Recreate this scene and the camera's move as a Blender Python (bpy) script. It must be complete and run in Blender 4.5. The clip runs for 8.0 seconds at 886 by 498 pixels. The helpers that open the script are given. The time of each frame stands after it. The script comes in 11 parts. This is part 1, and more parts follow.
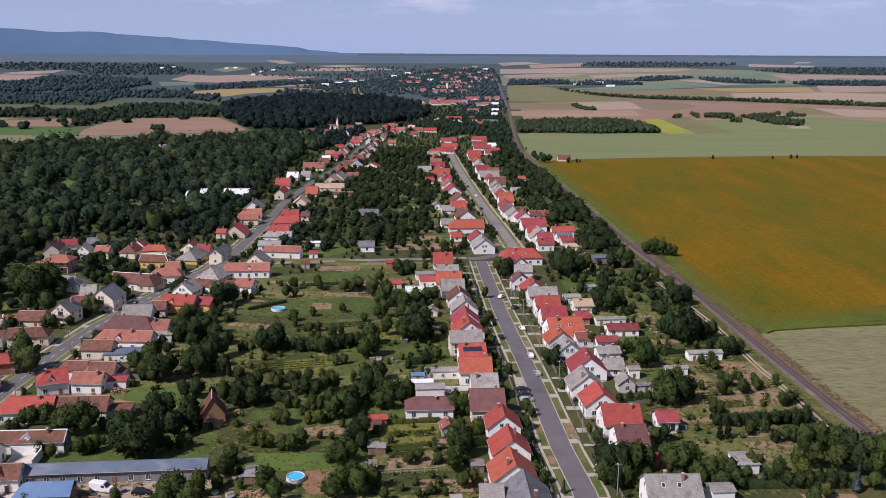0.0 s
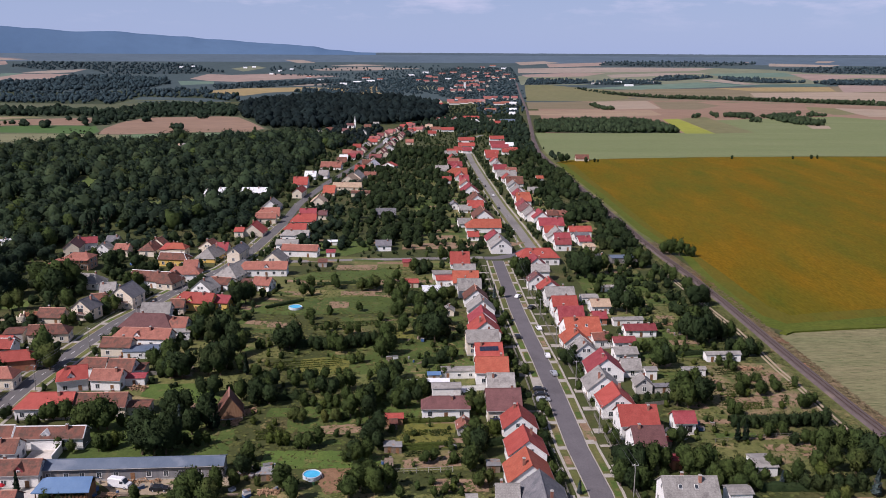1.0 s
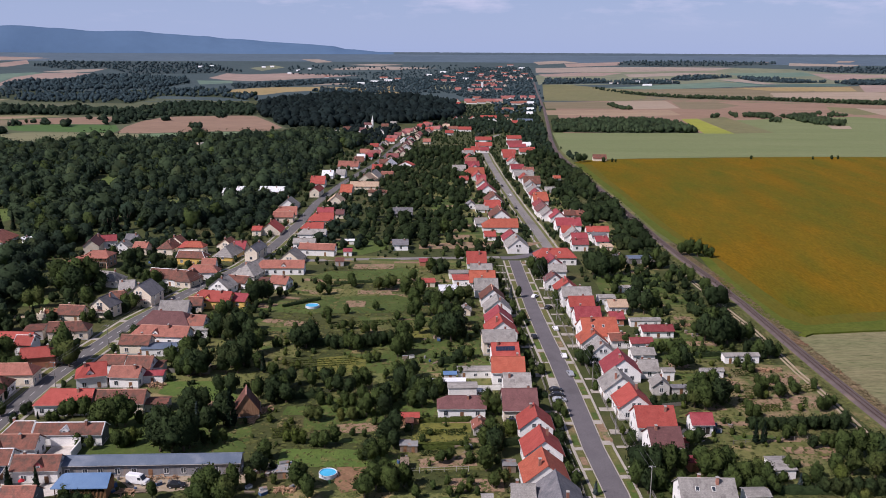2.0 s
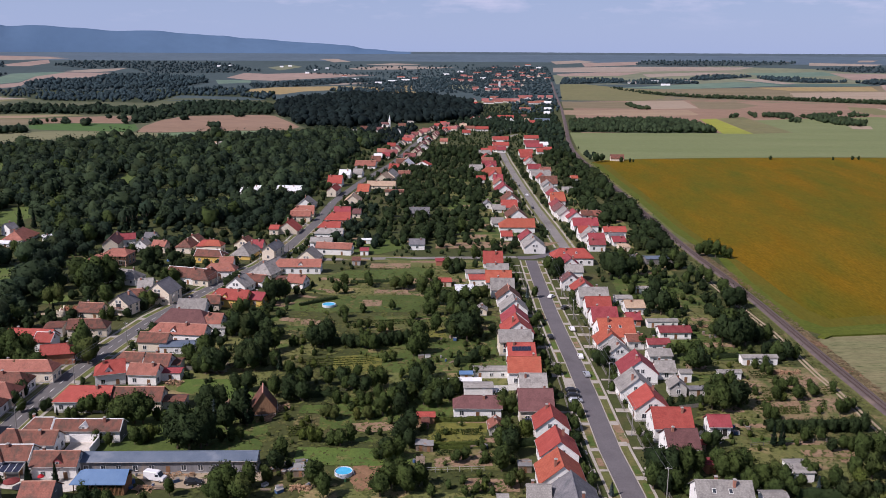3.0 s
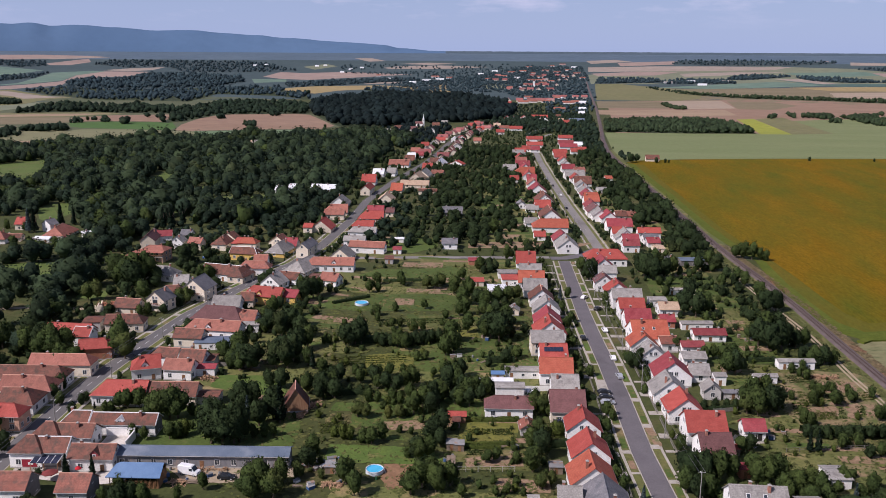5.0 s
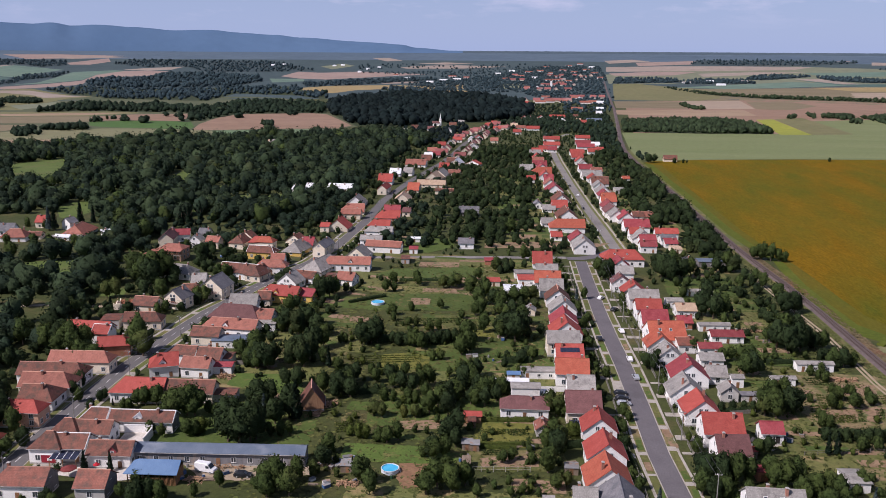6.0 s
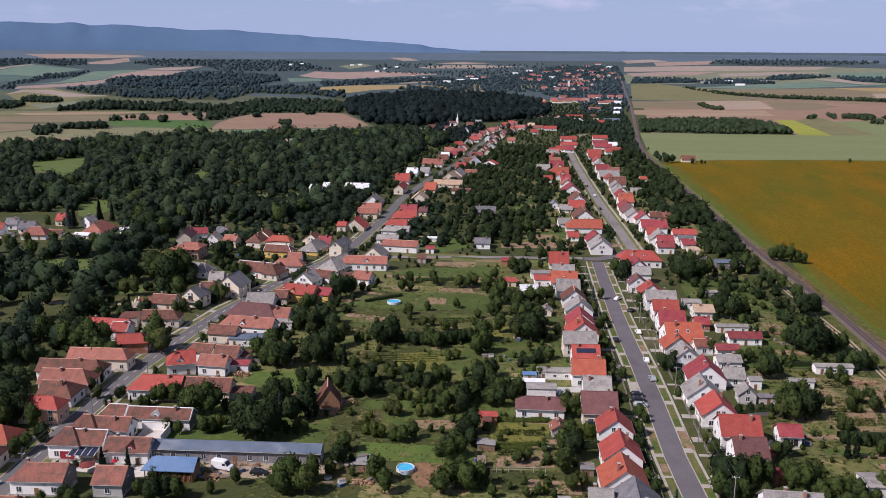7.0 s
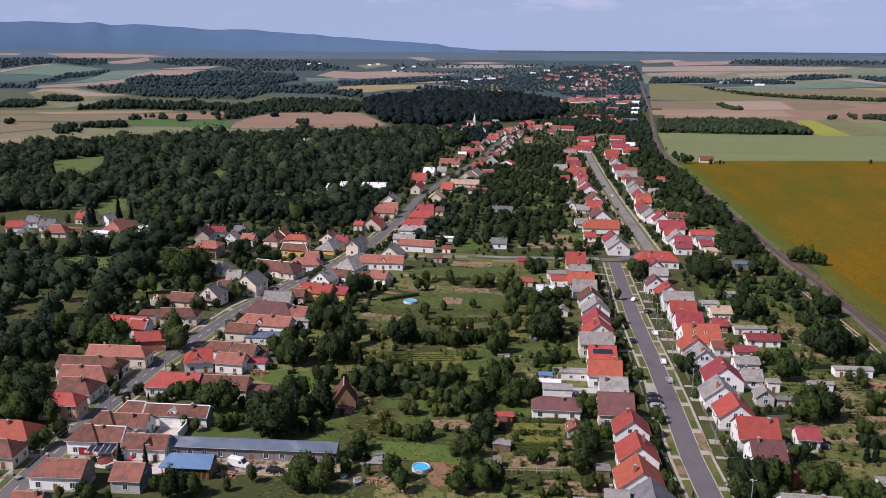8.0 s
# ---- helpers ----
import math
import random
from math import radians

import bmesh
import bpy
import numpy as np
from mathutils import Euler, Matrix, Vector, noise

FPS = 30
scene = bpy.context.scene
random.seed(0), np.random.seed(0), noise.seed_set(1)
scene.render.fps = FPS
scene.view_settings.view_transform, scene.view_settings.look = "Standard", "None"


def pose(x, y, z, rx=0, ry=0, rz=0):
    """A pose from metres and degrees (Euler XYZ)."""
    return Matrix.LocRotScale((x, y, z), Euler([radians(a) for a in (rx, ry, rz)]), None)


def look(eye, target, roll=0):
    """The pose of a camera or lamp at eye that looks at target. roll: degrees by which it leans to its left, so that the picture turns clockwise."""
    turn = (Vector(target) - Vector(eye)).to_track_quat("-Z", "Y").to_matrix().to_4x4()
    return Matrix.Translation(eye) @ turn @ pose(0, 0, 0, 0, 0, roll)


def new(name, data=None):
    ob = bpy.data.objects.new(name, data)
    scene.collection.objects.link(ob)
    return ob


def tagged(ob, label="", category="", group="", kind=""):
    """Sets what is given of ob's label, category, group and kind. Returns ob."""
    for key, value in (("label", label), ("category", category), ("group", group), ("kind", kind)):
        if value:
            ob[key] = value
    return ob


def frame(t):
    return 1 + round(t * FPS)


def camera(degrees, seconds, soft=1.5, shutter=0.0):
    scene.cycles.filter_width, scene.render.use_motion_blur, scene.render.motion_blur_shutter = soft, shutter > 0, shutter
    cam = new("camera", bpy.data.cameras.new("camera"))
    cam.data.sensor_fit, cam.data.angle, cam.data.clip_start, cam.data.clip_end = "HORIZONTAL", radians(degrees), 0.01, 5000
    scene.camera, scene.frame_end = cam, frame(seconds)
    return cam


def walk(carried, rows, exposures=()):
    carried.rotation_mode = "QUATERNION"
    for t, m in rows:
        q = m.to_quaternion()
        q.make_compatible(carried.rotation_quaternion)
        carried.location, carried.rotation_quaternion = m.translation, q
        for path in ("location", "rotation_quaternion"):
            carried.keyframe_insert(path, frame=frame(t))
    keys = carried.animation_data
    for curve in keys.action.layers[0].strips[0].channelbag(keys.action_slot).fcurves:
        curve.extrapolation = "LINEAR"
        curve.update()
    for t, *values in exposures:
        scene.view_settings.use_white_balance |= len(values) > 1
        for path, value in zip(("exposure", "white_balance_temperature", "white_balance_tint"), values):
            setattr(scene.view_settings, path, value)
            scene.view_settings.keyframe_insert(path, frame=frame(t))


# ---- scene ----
# The camera hangs still in the air and pans to its left.
cam = camera(55.1, 8.0, soft=0.6)
EYE = 100.0
PATH = [
    (0, 0.857, -12.859, -0.345),
    (0.5, 1.444, -12.883, -0.345),
    (1, 2.027, -12.905, -0.346),
    (1.5, 2.607, -12.925, -0.347),
    (2, 3.182, -12.943, -0.348),
    (2.5, 3.755, -12.960, -0.349),
    (3, 4.325, -12.975, -0.351),
    (3.5, 4.893, -12.989, -0.354),
    (4, 5.459, -13.003, -0.358),
    (4.5, 6.025, -13.016, -0.363),
    (5, 6.589, -13.028, -0.369),
    (5.5, 7.154, -13.040, -0.376),
    (6, 7.719, -13.052, -0.385),
    (6.5, 8.284, -13.064, -0.395),
    (7, 8.851, -13.076, -0.407),
    (7.5, 9.420, -13.090, -0.421),
    (8, 9.991, -13.103, -0.437),
]
walk(cam, [(t, pose(0, 0, EYE, 90 + pitch, 0, yaw) @ pose(0, 0, 0, 0, 0, -roll)) for t, yaw, pitch, roll in PATH],
     exposures=[(0.0, -0.05, 6060, 23), (8.0, -0.05, 6060, 23)])

# ---- daylight ----
SUN_AZ, SUN_EL = -127.0, 46.0      # degrees from straight ahead (minus: to the left), and above the ground
world = bpy.data.worlds.new("world")
scene.world = world
world.use_nodes = True
wn, wl = world.node_tree.nodes, world.node_tree.links
sky = wn.new("ShaderNodeTexSky")
sky.sky_type, sky.sun_disc = "NISHITA", False
sky.sun_elevation, sky.sun_rotation = radians(SUN_EL), radians(SUN_AZ)
sky.air_density, sky.dust_density, sky.ozone_density = 1.0, 0.6, 2.0
background = wn["Background"]
background.inputs["Strength"].default_value = 0.064
# a thin veil of high cloud, thicker towards the horizon, with a few faint puffs
place = wn.new("ShaderNodeTexCoord")
parts = wn.new("ShaderNodeSeparateXYZ")
wl.new(place.outputs["Generated"], parts.inputs[0])
stretched = wn.new("ShaderNodeMapping")
stretched.inputs["Scale"].default_value = (1.0, 1.0, 4.5)
wl.new(place.outputs["Generated"], stretched.inputs["Vector"])
puffs = wn.new("ShaderNodeTexNoise")
puffs.inputs["Scale"].default_value, puffs.inputs["Detail"].default_value, puffs.inputs["Roughness"].default_value = 7.5, 7.0, 0.62
wl.new(stretched.outputs["Vector"], puffs.inputs["Vector"])
puff = wn.new("ShaderNodeMapRange")
for key, value in (("From Min", 0.5), ("From Max", 0.72), ("To Min", 0.0), ("To Max", 0.75)):
    puff.inputs[key].default_value = value
wl.new(puffs.outputs["Fac"], puff.inputs["Value"])
veil = wn.new("ShaderNodeMapRange")
for key, value in (("From Min", 0.0), ("From Max", 0.35), ("To Min", 0.8), ("To Max", 0.0)):
    veil.inputs[key].default_value = value
wl.new(parts.outputs["Z"], veil.inputs["Value"])
height = wn.new("ShaderNodeMapRange")
height.inputs["From Min"].default_value, height.inputs["From Max"].default_value = 0.025, 0.06
wl.new(parts.outputs["Z"], height.inputs["Value"])
cover = wn.new("ShaderNodeMath")
cover.operation, cover.use_clamp = "MULTIPLY", True
wl.new(height.outputs["Result"], cover.inputs[0]), wl.new(puff.outputs["Result"], cover.inputs[1])
sky_mix = wn.new("ShaderNodeMix")
sky_mix.data_type = "RGBA"
sky_mix.inputs["B"].default_value = (6.4, 8.15, 11.9, 1)
wl.new(veil.outputs["Result"], sky_mix.inputs["Factor"]), wl.new(sky.outputs["Color"], sky_mix.inputs["A"])
cloud_mix = wn.new("ShaderNodeMix")
cloud_mix.data_type = "RGBA"
cloud_mix.inputs["B"].default_value = (11.2, 11.0, 13.0, 1)
wl.new(cover.outputs[0], cloud_mix.inputs["Factor"]), wl.new(sky_mix.outputs["Result"], cloud_mix.inputs["A"])
wl.new(cloud_mix.outputs["Result"], background.inputs["Color"])
sun = new("sun", bpy.data.lights.new("sun", "SUN"))
sun.data.energy, sun.data.angle, sun.data.color = 5.0, radians(0.55), (1.0, 0.93, 0.83)
sun_way = Vector((math.sin(radians(SUN_AZ)) * math.cos(radians(SUN_EL)), math.cos(radians(SUN_AZ)) * math.cos(radians(SUN_EL)), math.sin(radians(SUN_EL))))
sun.matrix_world = look(sun_way * 300, (0, 0, 0))


# ---- materials ----
def mat(name, a, b, rough=0.85, scale=0.5, fine=8.0, bump=0.2, metal=0.0, vary=0.0, stretch=(1, 1, 1), turn=0.0,
        third=None, third_scale=0.1, third_at=0.55, third_soft=0.1, island=0.0, spec=0.3, glow_through=0.0, grain_by=0.28, world_place=False, bump_by=0.3):
    """Two colours mixed by noise at two scales, a third in patches, a shift of value for each object or island, and a fine relief."""
    m = bpy.data.materials.new(name)
    m.use_nodes = True
    n, l = m.node_tree.nodes, m.node_tree.links
    bsdf = n["Principled BSDF"]
    bsdf.inputs["Roughness"].default_value, bsdf.inputs["Metallic"].default_value = rough, metal
    bsdf.inputs["Specular IOR Level"].default_value = spec
    co = n.new("ShaderNodeTexCoord")
    mp = n.new("ShaderNodeMapping")
    mp.inputs["Scale"].default_value = stretch
    mp.inputs["Rotation"].default_value = (0, 0, radians(turn))
    l.new(n.new("ShaderNodeNewGeometry").outputs["Position"] if world_place else co.outputs["Object"], mp.inputs["Vector"])
    info = n.new("ShaderNodeObjectInfo")

    def noise_at(s, detail=4.0, rough_=0.6):
        t = n.new("ShaderNodeTexNoise")
        t.noise_dimensions = "4D"
        t.inputs["Scale"].default_value, t.inputs["Detail"].default_value, t.inputs["Roughness"].default_value = s, detail, rough_
        l.new(mp.outputs["Vector"], t.inputs["Vector"])
        w = n.new("ShaderNodeMath")
        w.operation = "MULTIPLY"
        w.inputs[1].default_value = 17.0
        l.new(info.outputs["Random"], w.inputs[0])
        l.new(w.outputs[0], t.inputs["W"])
        return t.outputs["Fac"]

    def spread(fac, lo, hi):
        r = n.new("ShaderNodeMapRange")
        r.inputs["From Min"].default_value, r.inputs["From Max"].default_value = lo, hi
        l.new(fac, r.inputs["Value"])
        return r.outputs["Result"]

    def mix(fac, x, y):
        k = n.new("ShaderNodeMix")
        k.data_type = "RGBA"
        l.new(fac, k.inputs["Factor"])
        for socket, v in ((k.inputs["A"], x), (k.inputs["B"], y)):
            if isinstance(v, tuple):
                socket.default_value = (*v, 1)
            else:
                l.new(v, socket)
        return k.outputs["Result"]

    col = mix(spread(noise_at(scale), 0.35, 0.65), a, b)
    if third:
        col = mix(spread(noise_at(third_scale, 3.0), third_at - third_soft / 2 + 0.05, third_at + third_soft / 2 + 0.05), col, third)
    grain = noise_at(fine, 5.0, 0.7)
    hsv = n.new("ShaderNodeHueSaturation")
    l.new(col, hsv.inputs["Color"])
    val = spread(grain, 0.2, 0.8)
    v = n.new("ShaderNodeMapRange")
    v.inputs["To Min"].default_value, v.inputs["To Max"].default_value = 1 - grain_by, 1 + grain_by
    l.new(val, v.inputs["Value"])
    out = v.outputs["Result"]
    if vary or island:
        src = info.outputs["Random"]
        if island:
            src = n.new("ShaderNodeNewGeometry").outputs["Random Per Island"]
        r = n.new("ShaderNodeMapRange")
        k = vary or island
        r.inputs["To Min"].default_value, r.inputs["To Max"].default_value = 1 - k, 1 + k
        l.new(src, r.inputs["Value"])
        mul = n.new("ShaderNodeMath")
        mul.operation = "MULTIPLY"
        l.new(out, mul.inputs[0]), l.new(r.outputs["Result"], mul.inputs[1])
        out = mul.outputs[0]
    l.new(out, hsv.inputs["Value"])
    l.new(hsv.outputs["Color"], bsdf.inputs["Base Color"])
    if glow_through:
        thin = n.new("ShaderNodeBsdfTranslucent")
        l.new(hsv.outputs["Color"], thin.inputs["Color"])
        both = n.new("ShaderNodeMixShader")
        both.inputs[0].default_value = glow_through
        l.new(bsdf.outputs[0], both.inputs[1]), l.new(thin.outputs[0], both.inputs[2])
        l.new(both.outputs[0], n["Material Output"].inputs["Surface"])
    if bump:
        bp = n.new("ShaderNodeBump")
        bp.inputs["Strength"].default_value, bp.inputs["Distance"].default_value = bump, bump_by
        l.new(grain, bp.inputs["Height"])
        l.new(bp.outputs["Normal"], bsdf.inputs["Normal"])
    return m


def roof_mat(name, a, b, third=None, at=0.56, rough=0.75):
    """Tile or slate: courses of small tiles, weathering streaks that run down the slope, lichen patches."""
    m = mat(name, a, b, rough=rough, scale=0.55, fine=4.0, bump=0.25, vary=0.14, stretch=(1, 1, 0.6), third=third, third_scale=0.7, third_at=at, third_soft=0.2, grain_by=0.4)
    n, l = m.node_tree.nodes, m.node_tree.links
    hsv = [k for k in n if k.type == "HUE_SAT"][0]
    bsdf = n["Principled BSDF"]
    co = n.new("ShaderNodeTexCoord")
    sep, com = n.new("ShaderNodeSeparateXYZ"), n.new("ShaderNodeCombineXYZ")
    l.new(co.outputs["Object"], sep.inputs[0])
    add = n.new("ShaderNodeMath")
    add.operation = "MULTIPLY"
    add.inputs[1].default_value = 1.6
    l.new(sep.outputs["Z"], add.inputs[0])
    l.new(sep.outputs["X"], com.inputs["X"]), l.new(add.outputs[0], com.inputs["Y"])
    br = n.new("ShaderNodeTexBrick")
    br.inputs["Scale"].default_value = 1.0
    br.inputs["Brick Width"].default_value, br.inputs["Row Height"].default_value = 0.3, 0.36
    br.inputs["Mortar Size"].default_value = 0.035
    br.inputs["Color1"].default_value, br.inputs["Color2"].default_value, br.inputs["Mortar"].default_value = (1, 1, 1, 1), (0.9, 0.9, 0.9, 1), (0.78, 0.78, 0.78, 1)
    l.new(com.outputs[0], br.inputs["Vector"])
    mul = n.new("ShaderNodeMix")
    mul.data_type, mul.blend_type = "RGBA", "MULTIPLY"
    mul.inputs["Factor"].default_value = 1.0
    l.new(hsv.outputs["Color"], mul.inputs["A"]), l.new(br.outputs["Color"], mul.inputs["B"])
    l.new(mul.outputs["Result"], bsdf.inputs["Base Color"])
    return m


ROOF = {
    "red": roof_mat("red_tile", (0.33, 0.06, 0.046), (0.405, 0.086, 0.066)),
    "orange": roof_mat("orange_tile", (0.36, 0.085, 0.05), (0.43, 0.115, 0.068), third=(0.33, 0.1, 0.055), at=0.6),
    "salmon": roof_mat("salmon_tile", (0.3, 0.112, 0.08), (0.375, 0.148, 0.107), third=(0.23, 0.095, 0.068)),
    "terracotta": roof_mat("terracotta_tile", (0.24, 0.086, 0.06), (0.31, 0.118, 0.083), third=(0.15, 0.08, 0.06), at=0.52),
    "brown": roof_mat("weathered_brown_tile", (0.155, 0.062, 0.043), (0.23, 0.09, 0.062), third=(0.1, 0.058, 0.043), at=0.5),
    "crimson": roof_mat("crimson_tile", (0.27, 0.042, 0.05), (0.34, 0.072, 0.078)),
    "maroon": roof_mat("maroon_sheet", (0.22, 0.04, 0.045), (0.28, 0.07, 0.07)),
    "purple": roof_mat("plum_brown_tile", (0.135, 0.06, 0.058), (0.18, 0.082, 0.078)),
    "grey": roof_mat("grey_fibre_slate", (0.26, 0.24, 0.222), (0.35, 0.33, 0.305), third=(0.18, 0.165, 0.155), at=0.58),
    "slate": roof_mat("dark_slate", (0.13, 0.13, 0.14), (0.21, 0.2, 0.21)),
    "tan": roof_mat("tan_tile", (0.45, 0.32, 0.22), (0.55, 0.4, 0.28)),
    "white": mat("white_sheet", (0.74, 0.75, 0.76), (0.64, 0.65, 0.67), rough=0.5, scale=0.3, bump=0.05),
    "bluegrey": mat("blue_grey_sheet", (0.095, 0.125, 0.175), (0.13, 0.16, 0.21), rough=0.6, scale=0.25, bump=0.08, third=(0.18, 0.205, 0.25), third_scale=0.12),
    "blue": mat("blue_sheet", (0.085, 0.165, 0.31), (0.12, 0.21, 0.36), rough=0.5, scale=0.3, bump=0.05),
}
WALL = {
    "white": mat("white_plaster", (0.8, 0.78, 0.75), (0.86, 0.845, 0.82), scale=0.4, fine=6, bump=0.08, vary=0.1, third=(0.66, 0.63, 0.58), third_scale=0.25, third_at=0.62),
    "cream": mat("cream_plaster", (0.68, 0.58, 0.45), (0.74, 0.66, 0.54), scale=0.4, fine=6, bump=0.08, vary=0.12, third=(0.5, 0.43, 0.34), third_scale=0.25, third_at=0.62),
    "yellow": mat("yellow_plaster", (0.66, 0.42, 0.1), (0.72, 0.5, 0.16), scale=0.4, fine=6, bump=0.08),
    "grey": mat("grey_plaster", (0.4, 0.38, 0.36), (0.52, 0.5, 0.47), scale=0.4, fine=6, bump=0.1, vary=0.12),
    "tin": mat("dull_metal_wall", (0.19, 0.19, 0.2), (0.25, 0.245, 0.25), rough=0.6, scale=0.4, fine=5, bump=0.1, stretch=(3, 3, 0.6), third=(0.3, 0.25, 0.22), third_scale=0.3),
    "brick": mat("brick_red_wall", (0.34, 0.13, 0.08), (0.44, 0.2, 0.12), scale=0.8, fine=9, bump=0.15),
    "terracotta_wall": mat("peach_plaster", (0.52, 0.3, 0.21), (0.58, 0.36, 0.26), scale=0.4, fine=6, bump=0.08),
    "wood": mat("brown_boards", (0.25, 0.13, 0.07), (0.36, 0.21, 0.12), scale=1.2, fine=7, bump=0.2, stretch=(4, 4, 0.5)),
    "slate": mat("dark_boards", (0.14, 0.13, 0.13), (0.2, 0.19, 0.18), scale=1.0, fine=7, bump=0.2),
}
FENCE = mat("weathered_fence", (0.15, 0.14, 0.12), (0.21, 0.195, 0.17), scale=1.0, vary=0.2)
GLASS = mat("window_glass", (0.03, 0.035, 0.045), (0.06, 0.07, 0.08), rough=0.08, scale=0.6, bump=0.0, spec=0.6)
FRAME = mat("white_frame", (0.75, 0.74, 0.72), (0.68, 0.67, 0.65), rough=0.5, scale=1.0, bump=0.0)
DOOR = mat("brown_door", (0.2, 0.1, 0.05), (0.28, 0.15, 0.08), rough=0.6, scale=1.0, vary=0.3)
BRICK = mat("chimney_brick", (0.28, 0.12, 0.085), (0.36, 0.175, 0.125), scale=1.5, fine=9, vary=0.25)
CAP = mat("concrete_cap", (0.45, 0.43, 0.4), (0.36, 0.34, 0.32), scale=1.5)
RIDGE = mat("ridge_tile", (0.55, 0.3, 0.22), (0.45, 0.22, 0.16), scale=1.5, vary=0.3)
TRIM = mat("white_painted_trim", (0.78, 0.77, 0.75), (0.7, 0.69, 0.67), rough=0.6, scale=1.0)
SOLAR = mat("solar_glass", (0.02, 0.025, 0.045), (0.035, 0.04, 0.07), rough=0.15, scale=1.0, spec=0.6)
ASPHALT = mat("grey_asphalt", (0.118, 0.108, 0.116), (0.142, 0.13, 0.138), scale=0.12, fine=3, bump=0.06, third=(0.105, 0.096, 0.102), third_scale=0.06, third_at=0.56)
ASPHALT_OLD = mat("worn_asphalt", (0.115, 0.108, 0.108), (0.14, 0.132, 0.13), scale=0.1, fine=3, bump=0.06)
PALE_ASPHALT = mat("sun_bleached_asphalt", (0.2, 0.185, 0.175), (0.245, 0.228, 0.215), scale=0.1, fine=3, bump=0.06, third=(0.165, 0.152, 0.145), third_scale=0.06)
CONCRETE = mat("pale_concrete", (0.33, 0.3, 0.26), (0.41, 0.375, 0.33), scale=0.4, fine=4, bump=0.06, third=(0.22, 0.2, 0.16), third_scale=0.2)
DIRT = mat("bare_earth", (0.22, 0.14, 0.085), (0.28, 0.19, 0.12), scale=0.4, fine=1.5, bump=0.3, grain_by=0.5, third=(0.12, 0.13, 0.05), third_scale=0.25)
YARD = mat("pale_paving", (0.5, 0.46, 0.41), (0.6, 0.55, 0.5), scale=0.5, fine=3, bump=0.06, third=(0.4, 0.36, 0.31), third_scale=0.2)
PATHDIRT = mat("pale_dirt_track", (0.3, 0.235, 0.16), (0.36, 0.29, 0.205), scale=0.4, fine=3, bump=0.2)
GROUND = mat("rough_grass", (0.0415, 0.0532, 0.0130), (0.0611, 0.0689, 0.0177), scale=0.035, fine=0.9, bump=0.5, grain_by=0.5, third=(0.0957, 0.0833, 0.0316), third_scale=0.05, third_at=0.57, third_soft=0.16)
LAWN = mat("mown_grass", (0.0553, 0.0868, 0.0163), (0.0806, 0.1110, 0.0232), scale=0.12, fine=1.3, bump=0.4, grain_by=0.45, third=(0.1083, 0.1042, 0.0348), third_scale=0.12, third_at=0.6, vary=0.15)
MEADOW = mat("dry_meadow", (0.0980, 0.1130, 0.0315), (0.1380, 0.1332, 0.0423), scale=0.1, fine=1.2, bump=0.4, grain_by=0.5, third=(0.2266, 0.1715, 0.0800), third_scale=0.08, third_at=0.56, vary=0.15)
GLADE = mat("glade_grass", (0.0782, 0.115, 0.0239), (0.1012, 0.138, 0.0313), scale=0.05, fine=0.6, bump=0.4, grain_by=0.35, third=(0.115, 0.1196, 0.0414), third_scale=0.04, third_at=0.56)
SOIL = mat("garden_soil", (0.2460, 0.1740, 0.0936), (0.1800, 0.1500, 0.0696), scale=0.25, fine=1.4, bump=0.4, grain_by=0.5, third=(0.0744, 0.0984, 0.0228), third_scale=0.16, third_at=0.5, third_soft=0.16)
VERGE_LAWN = mat("watered_verge_grass", (0.06, 0.1, 0.018), (0.085, 0.125, 0.024), scale=0.25, fine=1.5, bump=0.4, grain_by=0.4, third=(0.13, 0.12, 0.04), third_scale=0.3, third_at=0.58, vary=0.2)
VERGE = mat("dry_verge", (0.22, 0.15, 0.085), (0.17, 0.15, 0.07), scale=0.15, fine=1.2, bump=0.5, grain_by=0.5, third=(0.27, 0.14, 0.08), third_scale=0.1, third_at=0.55)


# ---- building helpers ----
def part(name, bm, material, parent=None, label="", smooth=False):
    """Links a bmesh as one mesh object under a thing or a part."""
    me = bpy.data.meshes.new(name)
    bm.to_mesh(me)
    bm.free()
    me.materials.append(material)
    if smooth:
        me.shade_smooth()
    ob = new(name, me)
    if parent:
        ob.parent = parent
    if label:
        ob["label"] = label
    return ob


def shared(name, me, parent, m=None):
    """Another object on a mesh that is there already."""
    ob = new(name, me)
    ob.parent = parent
    if m is not None:
        ob.matrix_basis = m
    return ob


def box(bm, x0, x1, y0, y1, z0, z1):
    v = [bm.verts.new(p) for p in ((x0, y0, z0), (x1, y0, z0), (x1, y1, z0), (x0, y1, z0), (x0, y0, z1), (x1, y0, z1), (x1, y1, z1), (x0, y1, z1))]
    for f in ((3, 2, 1, 0), (4, 5, 6, 7), (0, 1, 5, 4), (1, 2, 6, 5), (2, 3, 7, 6), (3, 0, 4, 7)):
        bm.faces.new([v[i] for i in f])


def solid(bm, rings):
    """A closed form from rings of the same number of points, bottom to top."""
    rows = [[bm.verts.new(p) for p in ring] for ring in rings]
    n = len(rows[0])
    for a, b in zip(rows, rows[1:]):
        for i in range(n):
            bm.faces.new((a[i], a[(i + 1) % n], b[(i + 1) % n], b[i]))
    bm.faces.new(rows[0][::-1])
    bm.faces.new(rows[-1])


